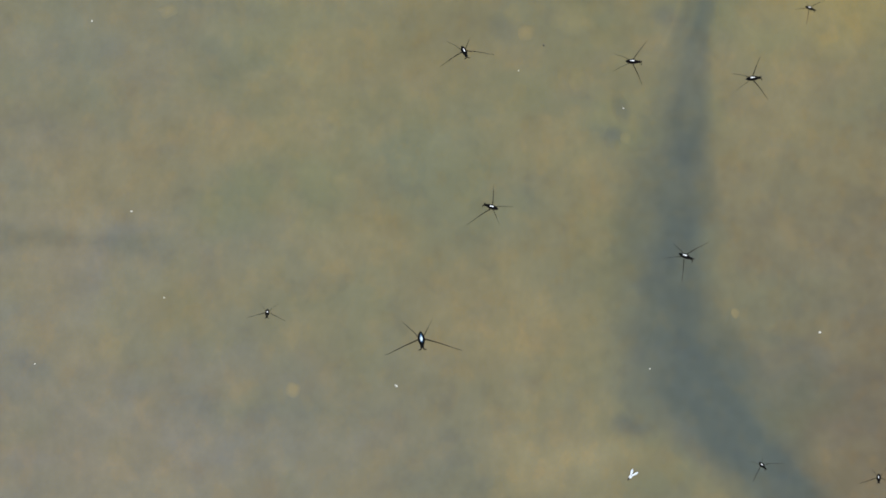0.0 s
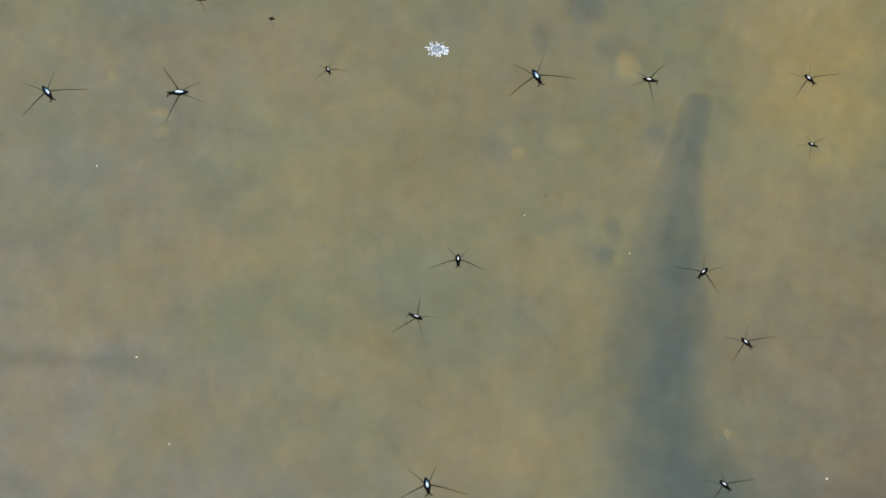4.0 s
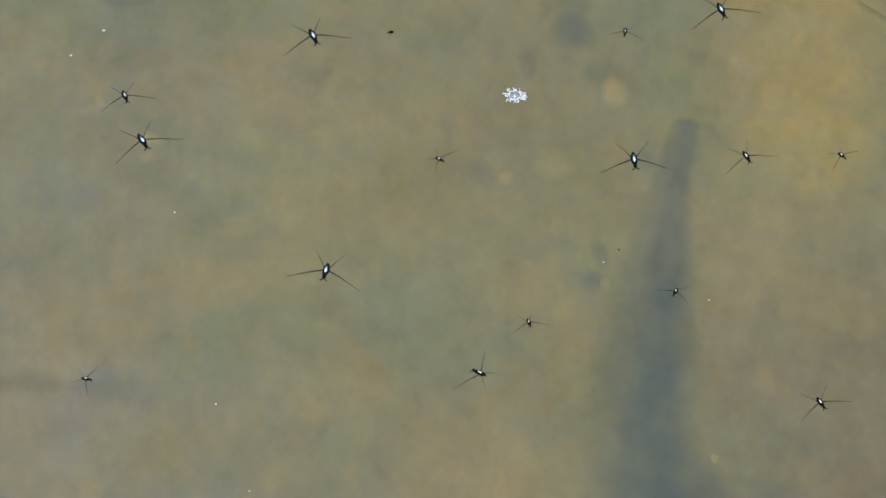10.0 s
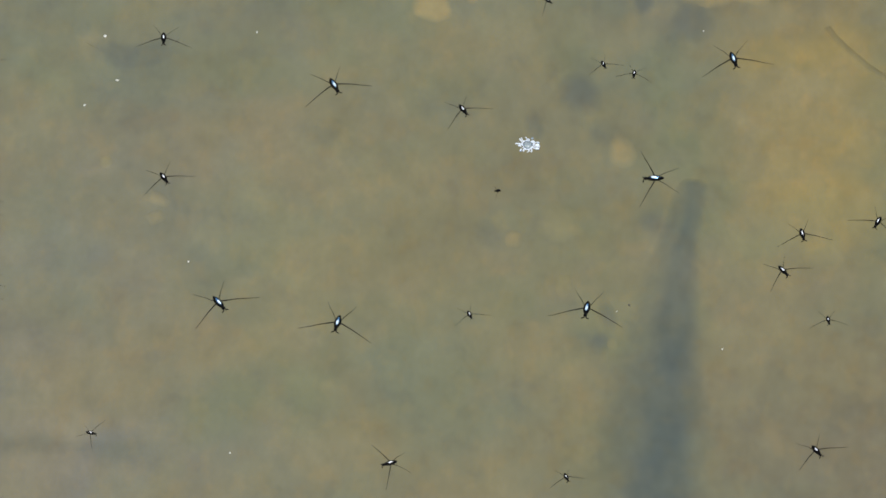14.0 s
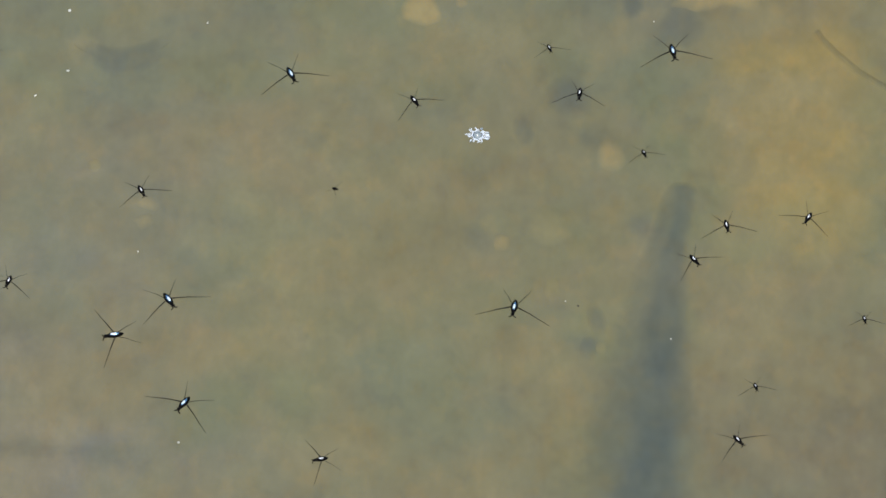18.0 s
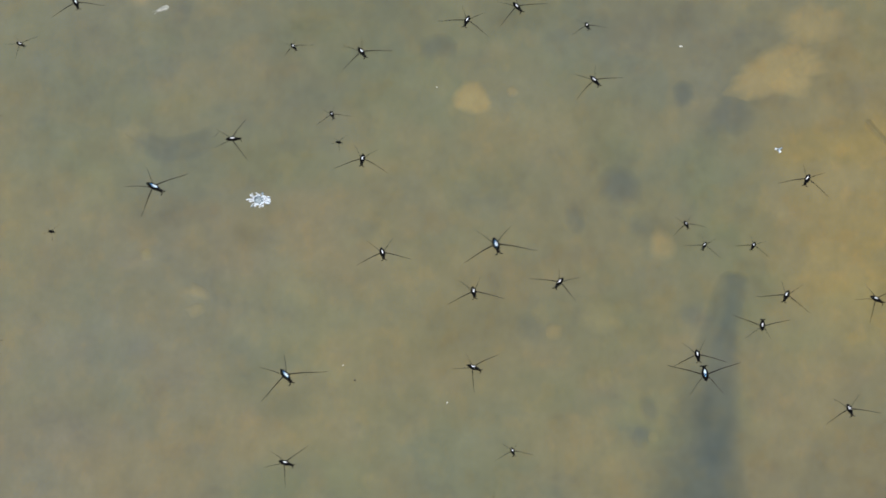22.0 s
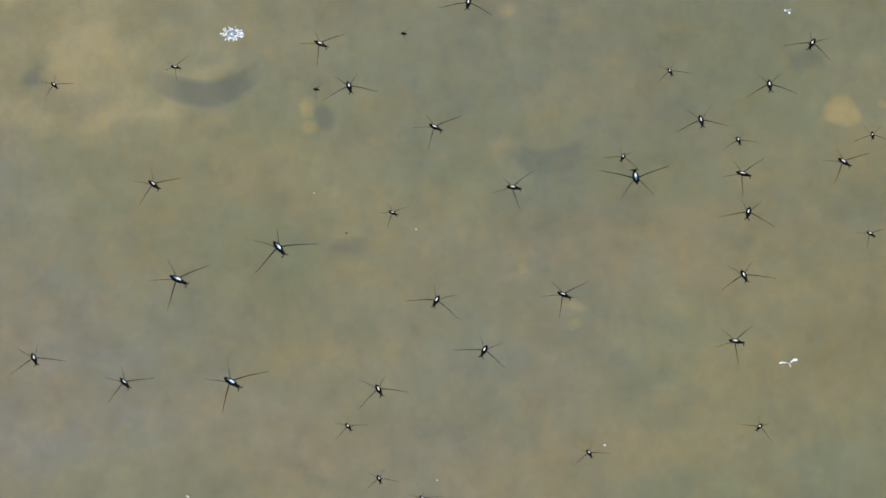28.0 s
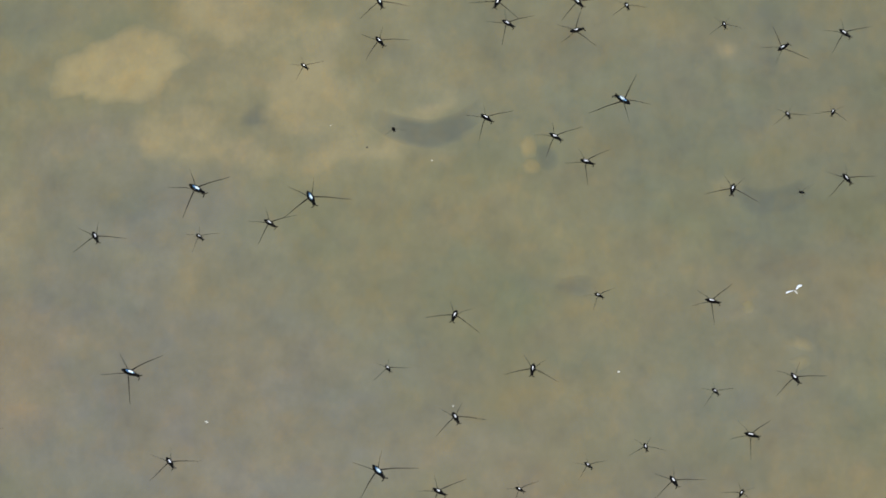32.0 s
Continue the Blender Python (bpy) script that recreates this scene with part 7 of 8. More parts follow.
    skate("S", (0, -0.3064, 0.8969, 56), (7.74, -0.3064, 0.8969, 56), (7.94, -0.2622, 0.8969, 77), (9, -0.2649, 0.8977, 77), (11, -0.2645, 0.8922, 76), (12, -0.2647, 0.8937, 76), (13, -0.2699, 0.8913, 75), (15.74, -0.2699, 0.8913, 75), (15.94, -0.2751, 0.9033, 67), (16.74, -0.2751, 0.9033, 67), (16.94, -0.1663, 0.8435, 56), (17.2, -0.1663, 0.8435, 56), (17.4, -0.1659, 0.8198, 56), (18, -0.1659, 0.8198, 56), (30, -0.1659, 0.8198, 56), (31, -0.1712, 0.8198, 56), (32, -0.1712, 0.8198, 56))
    skate("S", (0, -0.1635, 1.2590, 56), (21.74, -0.1635, 1.2590, 56), (21.94, -0.1629, 1.2340, 56), (32, -0.1629, 1.2340, 56))
    skate("S", (0, -0.1582, 1.1487, 83), (6.2, -0.1582, 1.1487, 83), (6.4, -0.1266, 1.1166, 56), (7, -0.1266, 1.1166, 56), (8.74, -0.1254, 1.1175, 56), (8.94, -0.1262, 1.1990, 56), (10.74, -0.1262, 1.1990, 56), (10.94, -0.1267, 1.2562, 56), (12, -0.1267, 1.2591, 56), (21.74, -0.1267, 1.2591, 56), (21.94, -0.1275, 1.2859, 56), (32, -0.1275, 1.2859, 56))
    skate("S", (0, -0.1103, 0.8025, -3), (0.74, -0.1103, 0.8025, -3), (0.94, -0.1145, 0.7736, -12), (3, -0.1140, 0.7692, -12), (5.74, -0.1140, 0.7692, -12), (5.94, -0.2303, 0.8221, 68), (7, -0.2332, 0.8223, 68), (7.74, -0.2332, 0.8223, 68), (7.94, -0.1839, 0.8096, 36), (8.74, -0.1839, 0.8096, 36), (8.94, -0.1836, 0.7924, 36), (32, -0.1836, 0.7924, 36))
    skate("S", (0, -0.0821, 1.0895, 23), (2, -0.0821, 1.0895, 23), (3, -0.0811, 1.0936, 23), (5.74, -0.0811, 1.0936, 23), (5.94, -0.0308, 1.0592, 71), (8.74, -0.0324, 1.0593, 66), (8.94, -0.0622, 1.0613, 57), (12.74, -0.0610, 1.0576, 57), (12.94, -0.0608, 1.2451, 56), (20.74, -0.0608, 1.2451, 56), (20.94, -0.0610, 1.2590, 56), (21.74, -0.0610, 1.2590, 56), (21.94, -0.0615, 1.2859, 56), (32, -0.0615, 1.2859, 56))
    skate("S", (0, -0.0104, 0.6549, 19), (0.74, -0.0104, 0.6549, 19), (0.94, -0.0104, 0.6733, 19), (1.74, -0.0104, 0.6733, 19), (1.94, -0.0104, 0.7043, 19), (2.74, -0.0104, 0.7043, 19), (2.94, -0.0104, 0.7344, 19), (5.74, -0.0104, 0.7344, 19), (5.94, -0.0104, 0.7818, 19), (8, -0.0104, 0.7883, 19), (8.74, -0.0104, 0.7883, 19), (8.94, -0.0097, 0.9405, 16), (10, -0.0098, 0.9371, 16), (12.74, -0.0110, 0.9353, 16), (12.94, -0.0519, 0.9796, 22), (15.74, -0.0519, 0.9796, 22), (15.94, -0.0521, 0.8243, 19), (17, -0.0521, 0.8243, 19), (18, -0.0521, 0.8198, 19), (23.74, -0.0521, 0.8198, 19), (23.94, -0.0516, 0.8043, 19), (24.74, -0.0516, 0.8043, 19), (24.94, -0.0504, 0.7539, 19), (25.5, -0.0503, 0.7491, 19), (27.74, -0.0502, 0.7462, 19), (27.94, -0.0499, 0.7324, 19), (29, -0.0499, 0.7305, 19), (30.74, -0.0499, 0.7305, 19), (30.94, -0.0492, 0.6964, 19), (31.2, -0.0492, 0.6964, 19), (31.4, -0.0488, 0.6761, 19), (32, -0.0488, 0.6761, 19))
    skate("S", (0, -0.0044, 1.2591, 36), (12.74, -0.0044, 1.2591, 36), (12.94, -0.0047, 1.2239, 47), (15.74, -0.0047, 1.2239, 47), (15.94, -0.0046, 1.2371, 36), (19, -0.0046, 1.2371, 36), (20, -0.0046, 1.2410, 36), (20.74, -0.0046, 1.2410, 36), (20.94, -0.0047, 1.2590, 36), (21.74, -0.0047, 1.2590, 36), (21.94, -0.0050, 1.2859, 36), (32, -0.0050, 1.2859, 36))
    skate("S", (0, 0.0024, 0.6549, 19), (0.74, 0.0024, 0.6549, 19), (0.94, 0.0024, 0.6733, 19), (1.74, 0.0024, 0.6733, 19), (1.94, 0.0025, 0.7043, 19), (2.74, 0.0025, 0.7043, 19), (2.94, 0.0025, 0.7344, 19), (5.74, 0.0025, 0.7344, 19), (5.94, 0.0026, 0.7818, 19), (9, 0.0026, 0.7926, 19), (10.74, 0.0026, 0.7926, 19), (10.94, 0.0031, 0.8430, 19), (12.74, 0.0031, 0.8451, 19), (12.94, 0.0032, 0.8590, 20), (15.74, 0.0032, 0.8590, 20), (15.94, 0.0029, 0.8243, 19), (17, 0.0029, 0.8243, 19), (18, 0.0029, 0.8198, 19), (23.74, 0.0029, 0.8198, 19), (23.94, 0.0032, 0.8043, 19), (24.74, 0.0032, 0.8043, 19), (24.94, 0.0041, 0.7539, 19), (25.5, 0.0041, 0.7491, 19), (27.74, 0.0042, 0.7462, 19), (27.94, 0.0044, 0.7324, 19), (29, 0.0044, 0.7305, 19), (30.74, 0.0044, 0.7305, 19), (30.94, 0.0048, 0.6964, 19), (31.2, 0.0048, 0.6964, 19), (31.4, 0.0051, 0.6761, 19), (32, 0.0051, 0.6761, 19))
    skate("S", (0, 0.0029, 1.2591, 19), (12.74, 0.0029, 1.2591, 19), (12.94, 0.0028, 1.2451, 33), (16, 0.0028, 1.2410, 33), (20, 0.0028, 1.2410, 33), (21, 0.0028, 1.2319, 33), (22, 0.0020, 1.2321, 33), (23, -0.0002, 1.2358, 33), (32, -0.0002, 1.2358, 33))
    skate("S", (0, 0.0183, 1.2210, 56), (11.2, 0.0183, 1.2210, 56), (11.4, 0.0296, 1.1683, 22), (12, 0.0296, 1.1683, 22), (13, 0.0298, 1.1705, 22), (16, 0.0263, 1.1784, 20), (18, 0.0258, 1.1785, 19), (19, 0.0275, 1.1770, 18), (20, 0.0268, 1.1758, 19), (21, 0.0274, 1.1763, 19), (23, 0.0242, 1.1785, 18), (24, 0.0260, 1.1780, 17), (32, 0.0260, 1.1780, 17))
    skate("S", (0, 0.0228, 0.6549, 19), (0.74, 0.0228, 0.6549, 19), (0.94, 0.0229, 0.6733, 19), (1.74, 0.0229, 0.6733, 19), (1.94, 0.0230, 0.7043, 19), (2.74, 0.0230, 0.7043, 19), (2.94, 0.0232, 0.7344, 19), (5.74, 0.0232, 0.7344, 19), (5.94, 0.0234, 0.7818, 19), (9, 0.0235, 0.7926, 19), (10.74, 0.0235, 0.7926, 19), (10.94, 0.0238, 0.8198, 19), (18, 0.0238, 0.8198, 19), (19, 0.0238, 0.8220, 19), (20, 0.0238, 0.8268, 19), (20.74, 0.0238, 0.8268, 19), (20.94, 0.0239, 0.8719, 19), (22, 0.0239, 0.8660, 19), (22.54, 0.0239, 0.8660, 19), (22.94, 0.0241, 0.8560, 19), (23.2, 0.0241, 0.8560, 19), (23.4, 0.0250, 0.8043, 19), (24, 0.0250, 0.8043, 19), (24.74, 0.0250, 0.8043, 19), (24.94, 0.0257, 0.7539, 19), (25.5, 0.0258, 0.7491, 19), (27.74, 0.0258, 0.7462, 19), (27.94, 0.0259, 0.7324, 19), (29, 0.0260, 0.7305, 19), (30.74, 0.0260, 0.7305, 19), (30.94, 0.0263, 0.6964, 19), (31.2, 0.0263, 0.6964, 19), (31.4, 0.0265, 0.6761, 19), (32, 0.0265, 0.6761, 19))
    skate("S", (0, 0.0407, 0.6549, 76), (0.74, 0.0407, 0.6549, 76), (0.94, 0.0408, 0.6733, 76), (1.74, 0.0408, 0.6733, 76), (1.94, 0.0410, 0.7043, 76), (2.74, 0.0410, 0.7043, 76), (2.94, 0.0412, 0.7344, 76), (5.74, 0.0412, 0.7344, 76), (5.94, 0.0415, 0.7818, 76), (9, 0.0416, 0.7926, 76), (10.74, 0.0416, 0.7926, 76), (10.94, 0.0420, 0.8198, 76), (18, 0.0420, 0.8198, 76), (19, 0.0420, 0.8220, 76), (20, 0.0420, 0.8268, 76), (20.74, 0.0420, 0.8268, 76), (20.94, 0.0421, 0.8435, 76), (22, 0.0421, 0.8452, 76), (24, 0.0421, 0.8452, 76), (25, 0.0438, 0.8413, 76), (25.5, 0.0422, 0.8428, 76), (27.74, 0.0394, 0.8371, 76), (27.94, 0.0986, 0.7483, 36), (28.74, 0.0986, 0.7483, 36), (28.94, 0.1308, 0.7513, 76), (30.2, 0.1308, 0.7513, 76), (30.4, 0.2235, 0.7503, 19), (31, 0.2235, 0.7503, 19), (31.74, 0.2235, 0.7503, 19), (31.94, 0.2191, 0.7312, 14), (32, 0.2191, 0.7312, 14))
    skate("S", (0, 0.0519, 1.1546, -6), (7, 0.0528, 1.1553, -7), (11, 0.0477, 1.1609, -8), (13, 0.0483, 1.1632, -7), (16, 0.0448, 1.1708, -13), (17.2, 0.0447, 1.1692, -13), (17.4, 0.0811, 1.0959, 19), (18, 0.0811, 1.0959, 19), (18.74, 0.0811, 1.0959, 19), (18.94, 0.1984, 0.9930, 56), (20, 0.1911, 0.9918, 56), (20.2, 0.1911, 0.9918, 56), (20.4, 0.2770, 1.0769, -20), (21, 0.2770, 1.0769, -20), (23, 0.2748, 1.0713, -20), (25.24, 0.2789, 1.0669, -23), (25.44, 0.2923, 1.0067, 76), (27.24, 0.2923, 1.0067, 76), (27.44, 0.2880, 1.0277, 17), (28, 0.2871, 1.0239, 17), (29, 0.2933, 1.0295, 34), (30, 0.2921, 1.0278, 38), (31, 0.2961, 1.0267, 38), (31.74, 0.2961, 1.0267, 38), (31.94, 0.3087, 0.9908, 23), (32, 0.3087, 0.9908, 23))
    skate("S", (0, 0.0582, 0.6549, 76), (0.74, 0.0582, 0.6549, 76), (0.94, 0.0584, 0.6733, 76), (1.74, 0.0584, 0.6733, 76), (1.94, 0.0587, 0.7043, 76), (2.74, 0.0587, 0.7043, 76), (2.94, 0.0589, 0.7344, 76), (5.74, 0.0589, 0.7344, 76), (5.94, 0.0594, 0.7818, 32), (9, 0.0595, 0.7926, 32), (10, 0.0595, 0.7926, 32), (11, 0.0596, 0.7983, 32), (25, 0.0596, 0.7983, 32), (25.5, 0.0582, 0.7980, 32), (27.54, 0.0562, 0.7912, 32), (27.94, 0.0553, 0.8020, 32), (30, 0.0535, 0.8101, 33), (31, 0.0560, 0.8139, 33), (31.74, 0.0560, 0.8139, 33), (31.94, 0.0688, 0.7911, 26), (32, 0.0688, 0.7911, 26))
    skate("S", (0, 0.0695, 0.6549, 76), (0.74, 0.0695, 0.6549, 76), (0.94, 0.0697, 0.6733, 76), (1.74, 0.0697, 0.6733, 76), (1.94, 0.0700, 0.7043, 76), (2.74, 0.0700, 0.7043, 76), (2.94, 0.0703, 0.7344, 76), (5.74, 0.0703, 0.7344, 76), (5.94, 0.0708, 0.7804, 76), (25, 0.0708, 0.7804, 76), (25.5, 0.0690, 0.7806, 76), (27.74, 0.0651, 0.7723, 76), (27.94, 0.0735, 0.7631, 19), (28.74, 0.0735, 0.7631, 19), (28.94, 0.0843, 0.7691, 76), (29.74, 0.0843, 0.7691, 76), (29.94, 0.0844, 0.7489, 76), (30.2, 0.0844, 0.7489, 76), (30.4, 0.0845, 0.6964, 76), (31, 0.0845, 0.6964, 76), (31.2, 0.0845, 0.6964, 76), (31.4, 0.0845, 0.6761, 76), (32, 0.0845, 0.6761, 76))
    skate("S", (0, 0.0736, 0.6549, -22), (0.74, 0.0736, 0.6549, -22), (0.94, 0.0738, 0.6733, -22), (1.74, 0.0738, 0.6733, -22), (1.94, 0.0742, 0.7043, -22), (2.74, 0.0742, 0.7043, -22), (2.94, 0.0745, 0.7344, -22), (5.74, 0.0745, 0.7344, -22), (5.94, 0.0750, 0.7818, -22), (7, 0.0751, 0.7856, -22), (7.2, 0.0751, 0.7856, -22), (7.4, 0.0778, 0.9622, -26), (8, 0.0778, 0.9622, -26), (9, 0.0756, 0.9629, -26), (10, 0.0756, 0.9601, -26), (11.74, 0.0742, 0.9594, -26), (11.94, 0.1594, 0.9757, 8), (13, 0.1566, 0.9757, 8), (15.74, 0.1566, 0.9757, 8), (15.94, 0.1515, 0.9197, 14), (17, 0.1449, 0.9182, 14), (19, 0.1409, 0.9183, 15), (20, 0.1389, 0.9163, 15), (21, 0.1350, 0.9179, 14), (22, 0.1326, 0.9173, 14), (23, 0.1309, 0.9119, 10), (25, 0.1327, 0.9052, 9), (27.24, 0.1327, 0.9048, 9), (27.44, 0.1951, 0.7861, 26), (28, 0.1950, 0.7823, 26), (29, 0.1934, 0.7830, 26), (30.2, 0.1934, 0.7830, 26), (30.4, 0.1690, 0.7580, 76), (31, 0.1690, 0.7580, 76), (31.74, 0.1690, 0.7580, 76), (31.94, 0.1853, 0.7173, 44), (32, 0.1853, 0.7173, 44))
    skate("S", (0, 0.1444, 0.6549, 56), (0.74, 0.1444, 0.6549, 56), (0.94, 0.1448, 0.6733, 56), (1.74, 0.1448, 0.6733, 56), (1.94, 0.1453, 0.6964, 55), (31, 0.1453, 0.6964, 55), (32, 0.1453, 0.6991, 55))
    skate("S", (0, 0.1582, 1.1651, -22), (6, 0.1582, 1.1651, -22), (7, 0.1610, 1.1633, -22), (7.74, 0.1610, 1.1633, -22), (7.94, 0.1618, 1.1950, -22), (9, 0.1620, 1.1990, -22), (10.74, 0.1620, 1.1990, -22), (10.94, 0.1635, 1.2562, -22), (12, 0.1636, 1.2591, -22), (21.74, 0.1636, 1.2591, -22), (21.94, 0.1639, 1.2859, -22), (32, 0.1639, 1.2859, -22))
    skate("S", (0, 0.1690, 0.6935, 36), (1, 0.1665, 0.6897, 36), (31.2, 0.1665, 0.6897, 36), (31.4, 0.1663, 0.6761, 36), (32, 0.1663, 0.6761, 36))
    skate("S", (0, 0.2048, 1.0295, 61), (1, 0.2033, 1.0304, 61), (3, 0.2025, 1.0360, 61), (5.74, 0.2025, 1.0360, 61), (5.94, 0.1268, 1.1391, 54), (8.2, 0.1272, 1.1381, 54), (8.4, 0.1759, 1.0652, 44), (9, 0.1759, 1.0652, 44), (10, 0.1744, 1.0632, 44), (11, 0.1721, 1.0650, 44), (11.74, 0.1721, 1.0650, 44), (11.94, 0.2115, 1.0650, 36), (16.54, 0.2139, 1.0650, 36), (16.94, 0.2252, 1.0650, 36), (17.54, 0.2252, 1.0650, 36), (17.94, 0.2354, 1.0650, 36), (18.74, 0.2354, 1.0650, 36), (18.94, 0.2558, 1.0650, 36), (19.74, 0.2558, 1.0650, 36), (19.94, 0.2875, 1.0650, 36), (20.74, 0.2875, 1.0650, 36), (20.94, 0.3196, 1.0650, 36), (21.2, 0.3196, 1.0650, 36), (21.4, 0.3660, 1.0650, 36), (22, 0.3660, 1.0650, 36), (22.74, 0.3660, 1.0650, 36), (22.94, 0.4076, 1.0650, 36), (23.2, 0.4076, 1.0650, 36), (23.4, 0.4313, 1.0650, 36), (24, 0.4313, 1.0650, 36), (32, 0.4313, 1.0650, 36))
    skate("S", (0, 0.2229, 1.2859, 19), (22, 0.2229, 1.2859, 19), (23, 0.2227, 1.2768, 19), (23.74, 0.2227, 1.2768, 19), (23.94, 0.2221, 1.2214, 19), (24.74, 0.2221, 1.2214, 19), (24.94, 0.2216, 1.1666, 19), (27.74, 0.2216, 1.1666, 19), (27.94, 0.2214, 1.1536, 28), (29, 0.2214, 1.1536, 28), (30, 0.2213, 1.1463, 28), (32, 0.2213, 1.1463, 28))
    skate("S", (0, 0.2345, 0.6847, -3), (0.54, 0.2345, 0.6847, -3), (0.94, 0.2342, 0.6733, -3), (32, 0.2342, 0.6733, -3))
    skate("S", (0, 0.2490, 1.2859, 19), (22, 0.2490, 1.2859, 19), (23, 0.2488, 1.2768, 19), (23.74, 0.2488, 1.2768, 19), (23.94, 0.2480, 1.2214, 19), (24.74, 0.2480, 1.2214, 19), (24.94, 0.2474, 1.1677, 19), (25.5, 0.2473, 1.1629, 19), (27.24, 0.2473, 1.1629, 19), (27.44, 0.2459, 1.0830, 22), (28, 0.2471, 1.0793, 22), (28.2, 0.2471, 1.0793, 22), (28.4, 0.2612, 1.0700, 25), (29, 0.2612, 1.0700, 25), (30, 0.2632, 1.0698, 17), (31, 0.2690, 1.0669, 15), (32, 0.2721, 1.0642, 13))
    skate("S", (0, 0.2587, 0.7223, 36), (31.2, 0.2587, 0.7223, 36), (31.4, 0.2743, 0.6965, -22), (32, 0.2743, 0.6965, -22))
    skate("S", (0, 0.2656, 0.9683, -3), (1, 0.2656, 0.9683, -3), (3, 0.2590, 0.9683, -3), (5.74, 0.2590, 0.9683, -3), (5.94, 0.2346, 0.9683, 8), (10, 0.2121, 0.9683, 8), (12, 0.2105, 0.9683, 8), (16, 0.2105, 0.9683, 8), (18, 0.2074, 0.9687, 8), (20, 0.2008, 0.9657, 8), (20.74, 0.2008, 0.9657, 8), (20.94, 0.1983, 0.8435, 19), (23.74, 0.1983, 0.8435, 19), (23.94, 0.1981, 0.8043, 19), (24.74, 0.1981, 0.8043, 19), (24.94, 0.1977, 0.7539, 19), (25.5, 0.1976, 0.7491, 19), (27.74, 0.1976, 0.7462, 19), (27.94, 0.1974, 0.7324, 19), (29, 0.1974, 0.7305, 19), (30.74, 0.1974, 0.7305, 19), (30.94, 0.1969, 0.6964, 19), (31.2, 0.1969, 0.6964, 19), (31.4, 0.1967, 0.6761, 19), (32, 0.1967, 0.6761, 19))
    skate("S", (0, 0.2667, 1.0750, -22), (2, 0.2667, 1.0750, -22), (3, 0.2626, 1.0750, -22), (6, 0.2562, 1.0750, -22), (19, 0.2562, 1.0750, -22), (20, 0.2484, 1.0750, -22), (21, 0.2482, 1.0767, -22), (22, 0.2470, 1.0742, -22), (22.74, 0.2470, 1.0742, -22), (22.94, 0.2248, 1.0169, -22), (24, 0.2231, 1.0157, -22), (25, 0.2237, 1.0141, -21), (25.5, 0.2228, 1.0157, -21), (28, 0.2182, 1.0106, -21), (28.2, 0.2182, 1.0106, -21), (28.4, 0.1964, 1.0181, -42), (29, 0.1964, 1.0181, -42), (30, 0.1948, 1.0206, -38), (30.74, 0.1948, 1.0206, -38), (30.94, 0.1829, 1.0454, -22), (31.74, 0.1829, 1.0454, -22), (31.94, 0.2131, 1.0797, 19), (32, 0.2131, 1.0797, 19))
    skate("S", (0, 0.2672, 1.0905, 19), (2, 0.2672, 1.0905, 19), (3, 0.2632, 1.0905, 19), (6, 0.2567, 1.0905, 19), (19.74, 0.2567, 1.0905, 19), (19.94, 0.2374, 1.0905, 19), (21, 0.2373, 1.0916, 19), (23.74, 0.2345, 1.0890, 19), (23.94, 0.3326, 1.0050, 60), (25, 0.3335, 1.0010, 61), (25.5, 0.3322, 1.0023, 61), (27.24, 0.3322, 1.0023, 61), (27.44, 0.3643, 0.9544, 51), (28, 0.3633, 0.9499, 51), (29, 0.3605, 0.9518, 46), (29.74, 0.3605, 0.9518, 46), (29.94, 0.3862, 0.9518, 36), (32, 0.3862, 0.9518, 36))
    skate("S", (0, 0.3004, 1.2369, 76), (21.2, 0.3004, 1.2369, 76), (21.4, 0.1794, 1.2492, 19), (22, 0.1794, 1.2492, 19), (23, 0.1801, 1.2514, 19), (32, 0.1801, 1.2514, 19))
    skate("S", (0, 0.3141, 0.8369, 76), (24.2, 0.3141, 0.8369, 76), (24.4, 0.3327, 0.8283, 76), (25, 0.3327, 0.8283, 76), (25.24, 0.3327, 0.8283, 76), (25.44, 0.3799, 0.8283, 76), (29, 0.3799, 0.8283, 76), (30, 0.3818, 0.8283, 76), (32, 0.3818, 0.8283, 76))
    skate("S", (0, 0.3201, 0.8444, -22), (24, 0.3201, 0.8444, -22), (25, 0.3196, 0.8409, -22), (25.5, 0.3172, 0.8420, -22), (27.24, 0.3172, 0.8420, -22), (27.44, 0.2959, 0.8050, -33), (28, 0.2947, 0.8020, -33), (29, 0.2933, 0.8025, -33), (30, 0.2899, 0.8034, -30), (30.74, 0.2899, 0.8034, -30), (30.94, 0.2887, 0.7554, -22), (31.74, 0.2887, 0.7554, -22), (31.94, 0.2603, 0.7733, 37), (32, 0.2603, 0.7733, 37))
    skate("S", (0, 0.3432, 1.2859, 36), (22.74, 0.3432, 1.2859, 36), (22.94, 0.3420, 1.2498, 36), (32, 0.3420, 1.2498, 36))
    skate("S", (0, 0.3656, 1.0537, 7), (22.54, 0.3656, 1.0537, 7), (22.94, 0.3550, 1.0537, 7), (25, 0.3625, 1.0443, 3), (27.04, 0.3620, 1.0443, 3), (27.44, 0.3669, 1.0338, 3), (28, 0.3675, 1.0280, 3), (28.2, 0.3675, 1.0280, 3), (28.4, 0.3384, 1.0245, 28), (29, 0.3384, 1.0245, 28), (29.54, 0.3384, 1.0245, 28), (29.94, 0.3272, 1.0215, 28), (31, 0.3327, 1.0183, 28), (31.2, 0.3327, 1.0183, 28), (31.4, 0.3362, 0.9928, -15), (32, 0.3362, 0.9928, -15))
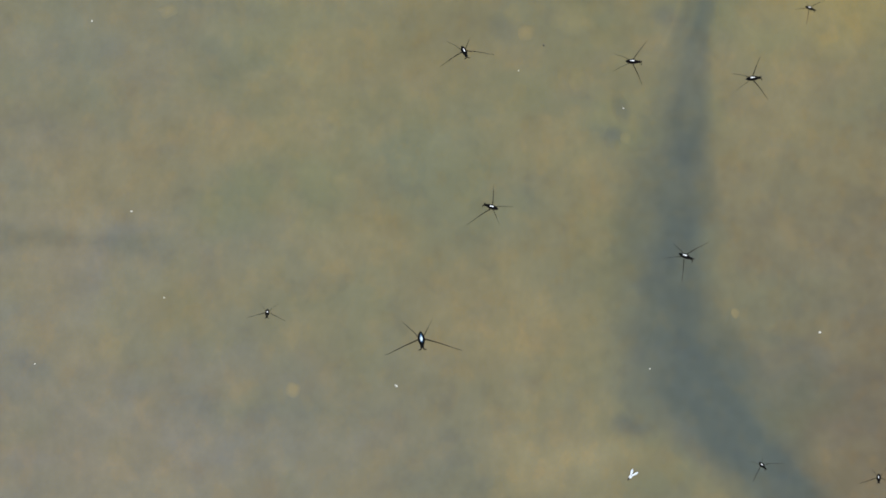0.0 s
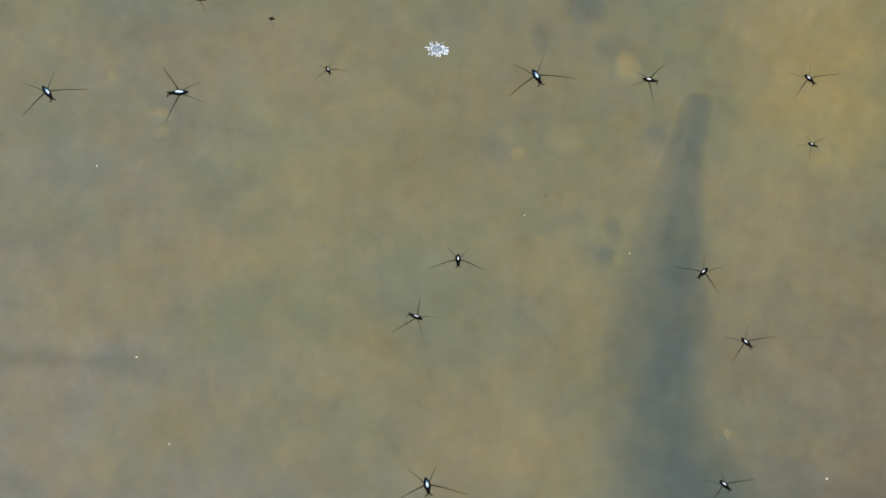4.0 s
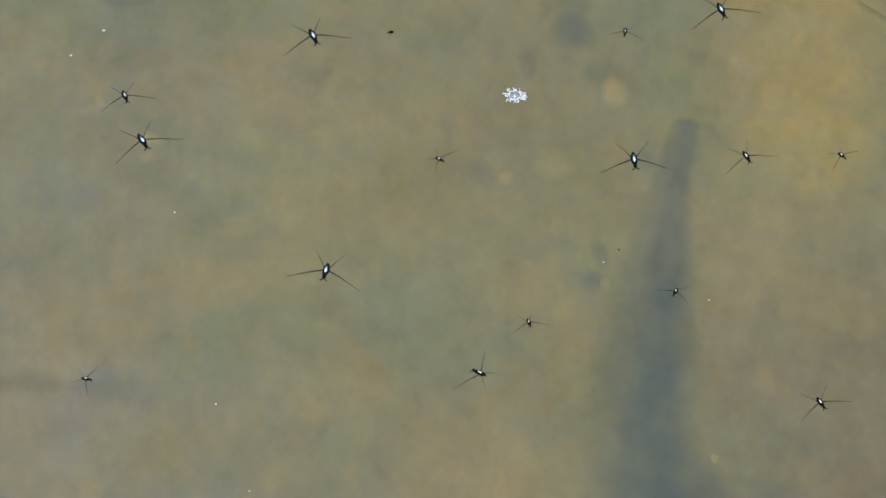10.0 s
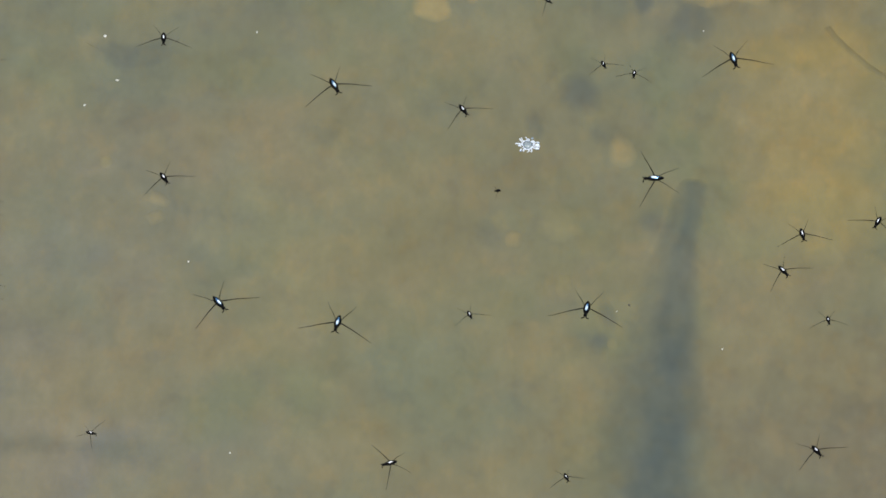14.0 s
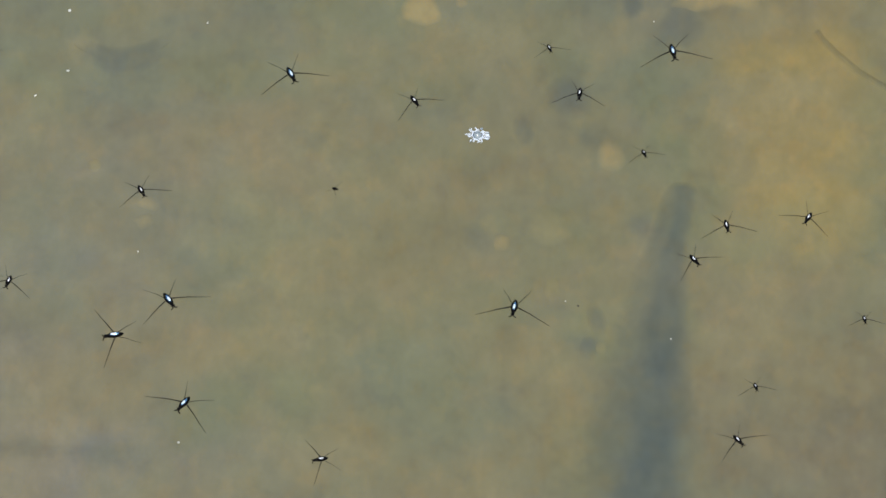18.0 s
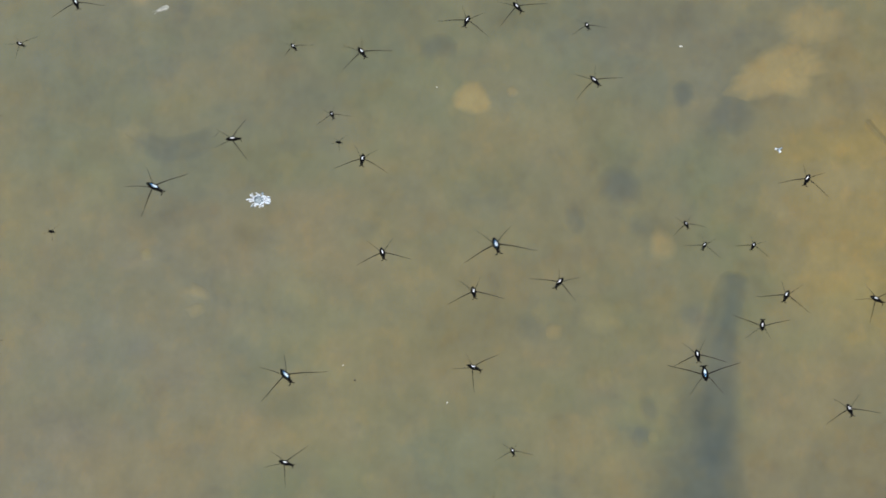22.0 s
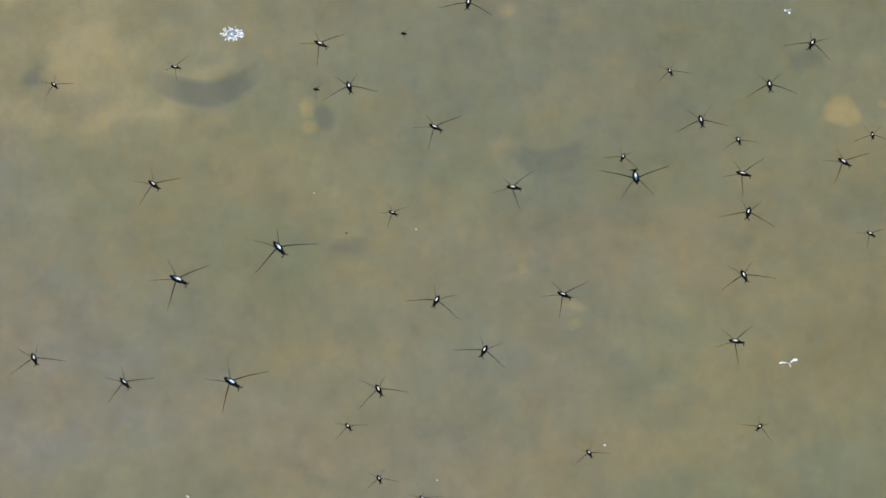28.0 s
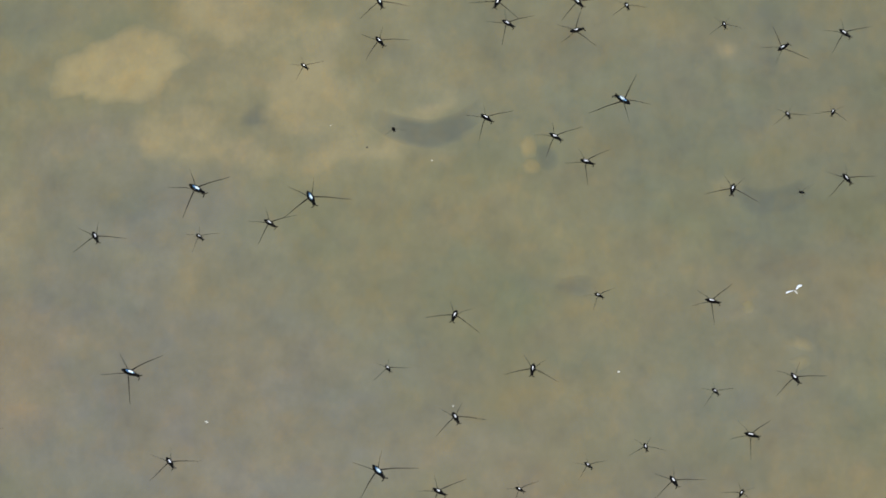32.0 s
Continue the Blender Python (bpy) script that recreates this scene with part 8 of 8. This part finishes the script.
    skate("S", (0, 0.4059, 1.0295, 36), (24, 0.4059, 1.0295, 36), (25, 0.4080, 1.0295, 36), (32, 0.4080, 1.0295, 36))
    skate("T", (0, -0.1154, 1.1337, 76), (6.2, -0.1154, 1.1337, 76), (6.4, -0.0928, 1.1582, -80), (7, -0.0928, 1.1582, -80), (12.74, -0.0872, 1.1596, -80), (12.94, -0.0346, 1.0740, -80), (15.74, -0.0346, 1.0740, -80), (15.94, -0.0993, 1.0699, 76), (17, -0.1003, 1.0680, 76), (18.74, -0.1024, 1.0679, 76), (18.94, -0.1400, 1.0845, 76), (20, -0.1426, 1.0822, 76), (21, -0.1422, 1.0836, 76), (22, -0.1396, 1.0849, 76), (25.24, -0.1396, 1.0849, 76), (25.44, -0.1599, 1.0849, 76), (27.5, -0.1673, 1.0849, 76), (28, -0.1673, 1.0849, 76), (29, -0.1722, 1.0849, 76), (30, -0.1722, 1.0849, 76), (31, -0.1764, 1.0849, 76), (32, -0.1764, 1.0849, 76))
    skate("T", (0, -0.0596, 0.6599, 36), (0.74, -0.0596, 0.6599, 36), (0.94, -0.0598, 0.6783, 36), (1.74, -0.0598, 0.6783, 36), (1.94, -0.0600, 0.7094, 36), (2.74, -0.0600, 0.7094, 36), (2.94, -0.0602, 0.7358, 36), (29.74, -0.0602, 0.7358, 36), (29.94, -0.0625, 0.8434, 52), (30.2, -0.0625, 0.8434, 52), (30.4, -0.1679, 0.8434, 36), (31, -0.1679, 0.8434, 36), (32, -0.1679, 0.8434, 36))
    skate("T", (0, 0.0316, 1.2800, 76), (22, 0.0316, 1.2800, 76), (23, 0.0316, 1.2709, 76), (23.74, 0.0316, 1.2709, 76), (23.94, 0.0324, 1.2156, 76), (24.74, 0.0324, 1.2156, 76), (24.94, 0.0332, 1.1620, 76), (25.5, 0.0333, 1.1571, 76), (27.24, 0.0333, 1.1571, 76), (27.44, 0.0342, 1.0643, 76), (29.74, 0.0332, 1.0653, 76), (29.94, 0.0519, 1.0183, 19), (30.74, 0.0519, 1.0183, 19), (30.94, -0.0031, 1.1204, 56), (32, -0.0031, 1.1204, 56))
    skate("T", (0, 0.0328, 1.2534, 76), (12.74, 0.0328, 1.2534, 76), (12.94, 0.0326, 1.2394, 76), (16, 0.0325, 1.2307, 76), (17, 0.0325, 1.2307, 76), (18, 0.0325, 1.2285, 76), (19.2, 0.0325, 1.2285, 76), (19.4, 0.0320, 1.1525, 76), (20, 0.0320, 1.1525, 76), (21, 0.0321, 1.1535, 76), (23, 0.0277, 1.1569, 76), (24, 0.0288, 1.1558, 76), (25, 0.0287, 1.1620, 76), (29, 0.0287, 1.1620, 76), (30, 0.0286, 1.1702, 76), (32, 0.0286, 1.1702, 76))
    skate("T", (0, 0.0702, 1.2800, 19), (22, 0.0702, 1.2800, 19), (23, 0.0702, 1.2709, 19), (23.74, 0.0702, 1.2709, 19), (23.94, 0.0706, 1.2156, 19), (24.74, 0.0706, 1.2156, 19), (24.94, 0.0711, 1.1702, 19), (30.74, 0.0711, 1.1702, 19), (30.94, 0.0721, 0.9721, 19), (32, 0.0715, 0.9790, 19))
    skate("T", (0, 0.0854, 1.2800, 76), (22, 0.0854, 1.2800, 76), (23, 0.0854, 1.2709, 76), (23.74, 0.0854, 1.2709, 76), (23.94, 0.0857, 1.2156, 76), (24.74, 0.0857, 1.2156, 76), (24.94, 0.0862, 1.1620, 76), (25.5, 0.0862, 1.1571, 76), (27.24, 0.0862, 1.1571, 76), (27.44, 0.0864, 1.1099, 76), (28.74, 0.0867, 1.1096, 76), (28.94, 0.1388, 1.0907, 76), (29.2, 0.1388, 1.0907, 76), (29.4, 0.2481, 1.0211, 19), (30, 0.2481, 1.0211, 19), (30.74, 0.2481, 1.0211, 19), (30.94, 0.2752, 1.0201, 76), (31.74, 0.2752, 1.0201, 76), (31.94, 0.3152, 0.9283, 76), (32, 0.3152, 0.9283, 76))
    skate("T", (0, -0.6200, 0.9231, 60), (23, -0.6200, 0.9231, 60), (25.94, -0.1823, 0.9231, 60), (28.4, -0.1823, 0.9231, 60), (28.55, -0.1256, 0.9264, 70), (28.92, -0.1269, 0.9273, 70), (29, -0.1167, 0.9107, 40), (29.08, -0.0967, 0.8834, 76), (29.32, -0.0909, 0.8892, 76), (29.45, -0.1902, 0.8611, 76), (32, -0.2037, 0.8691, 76))


motions()
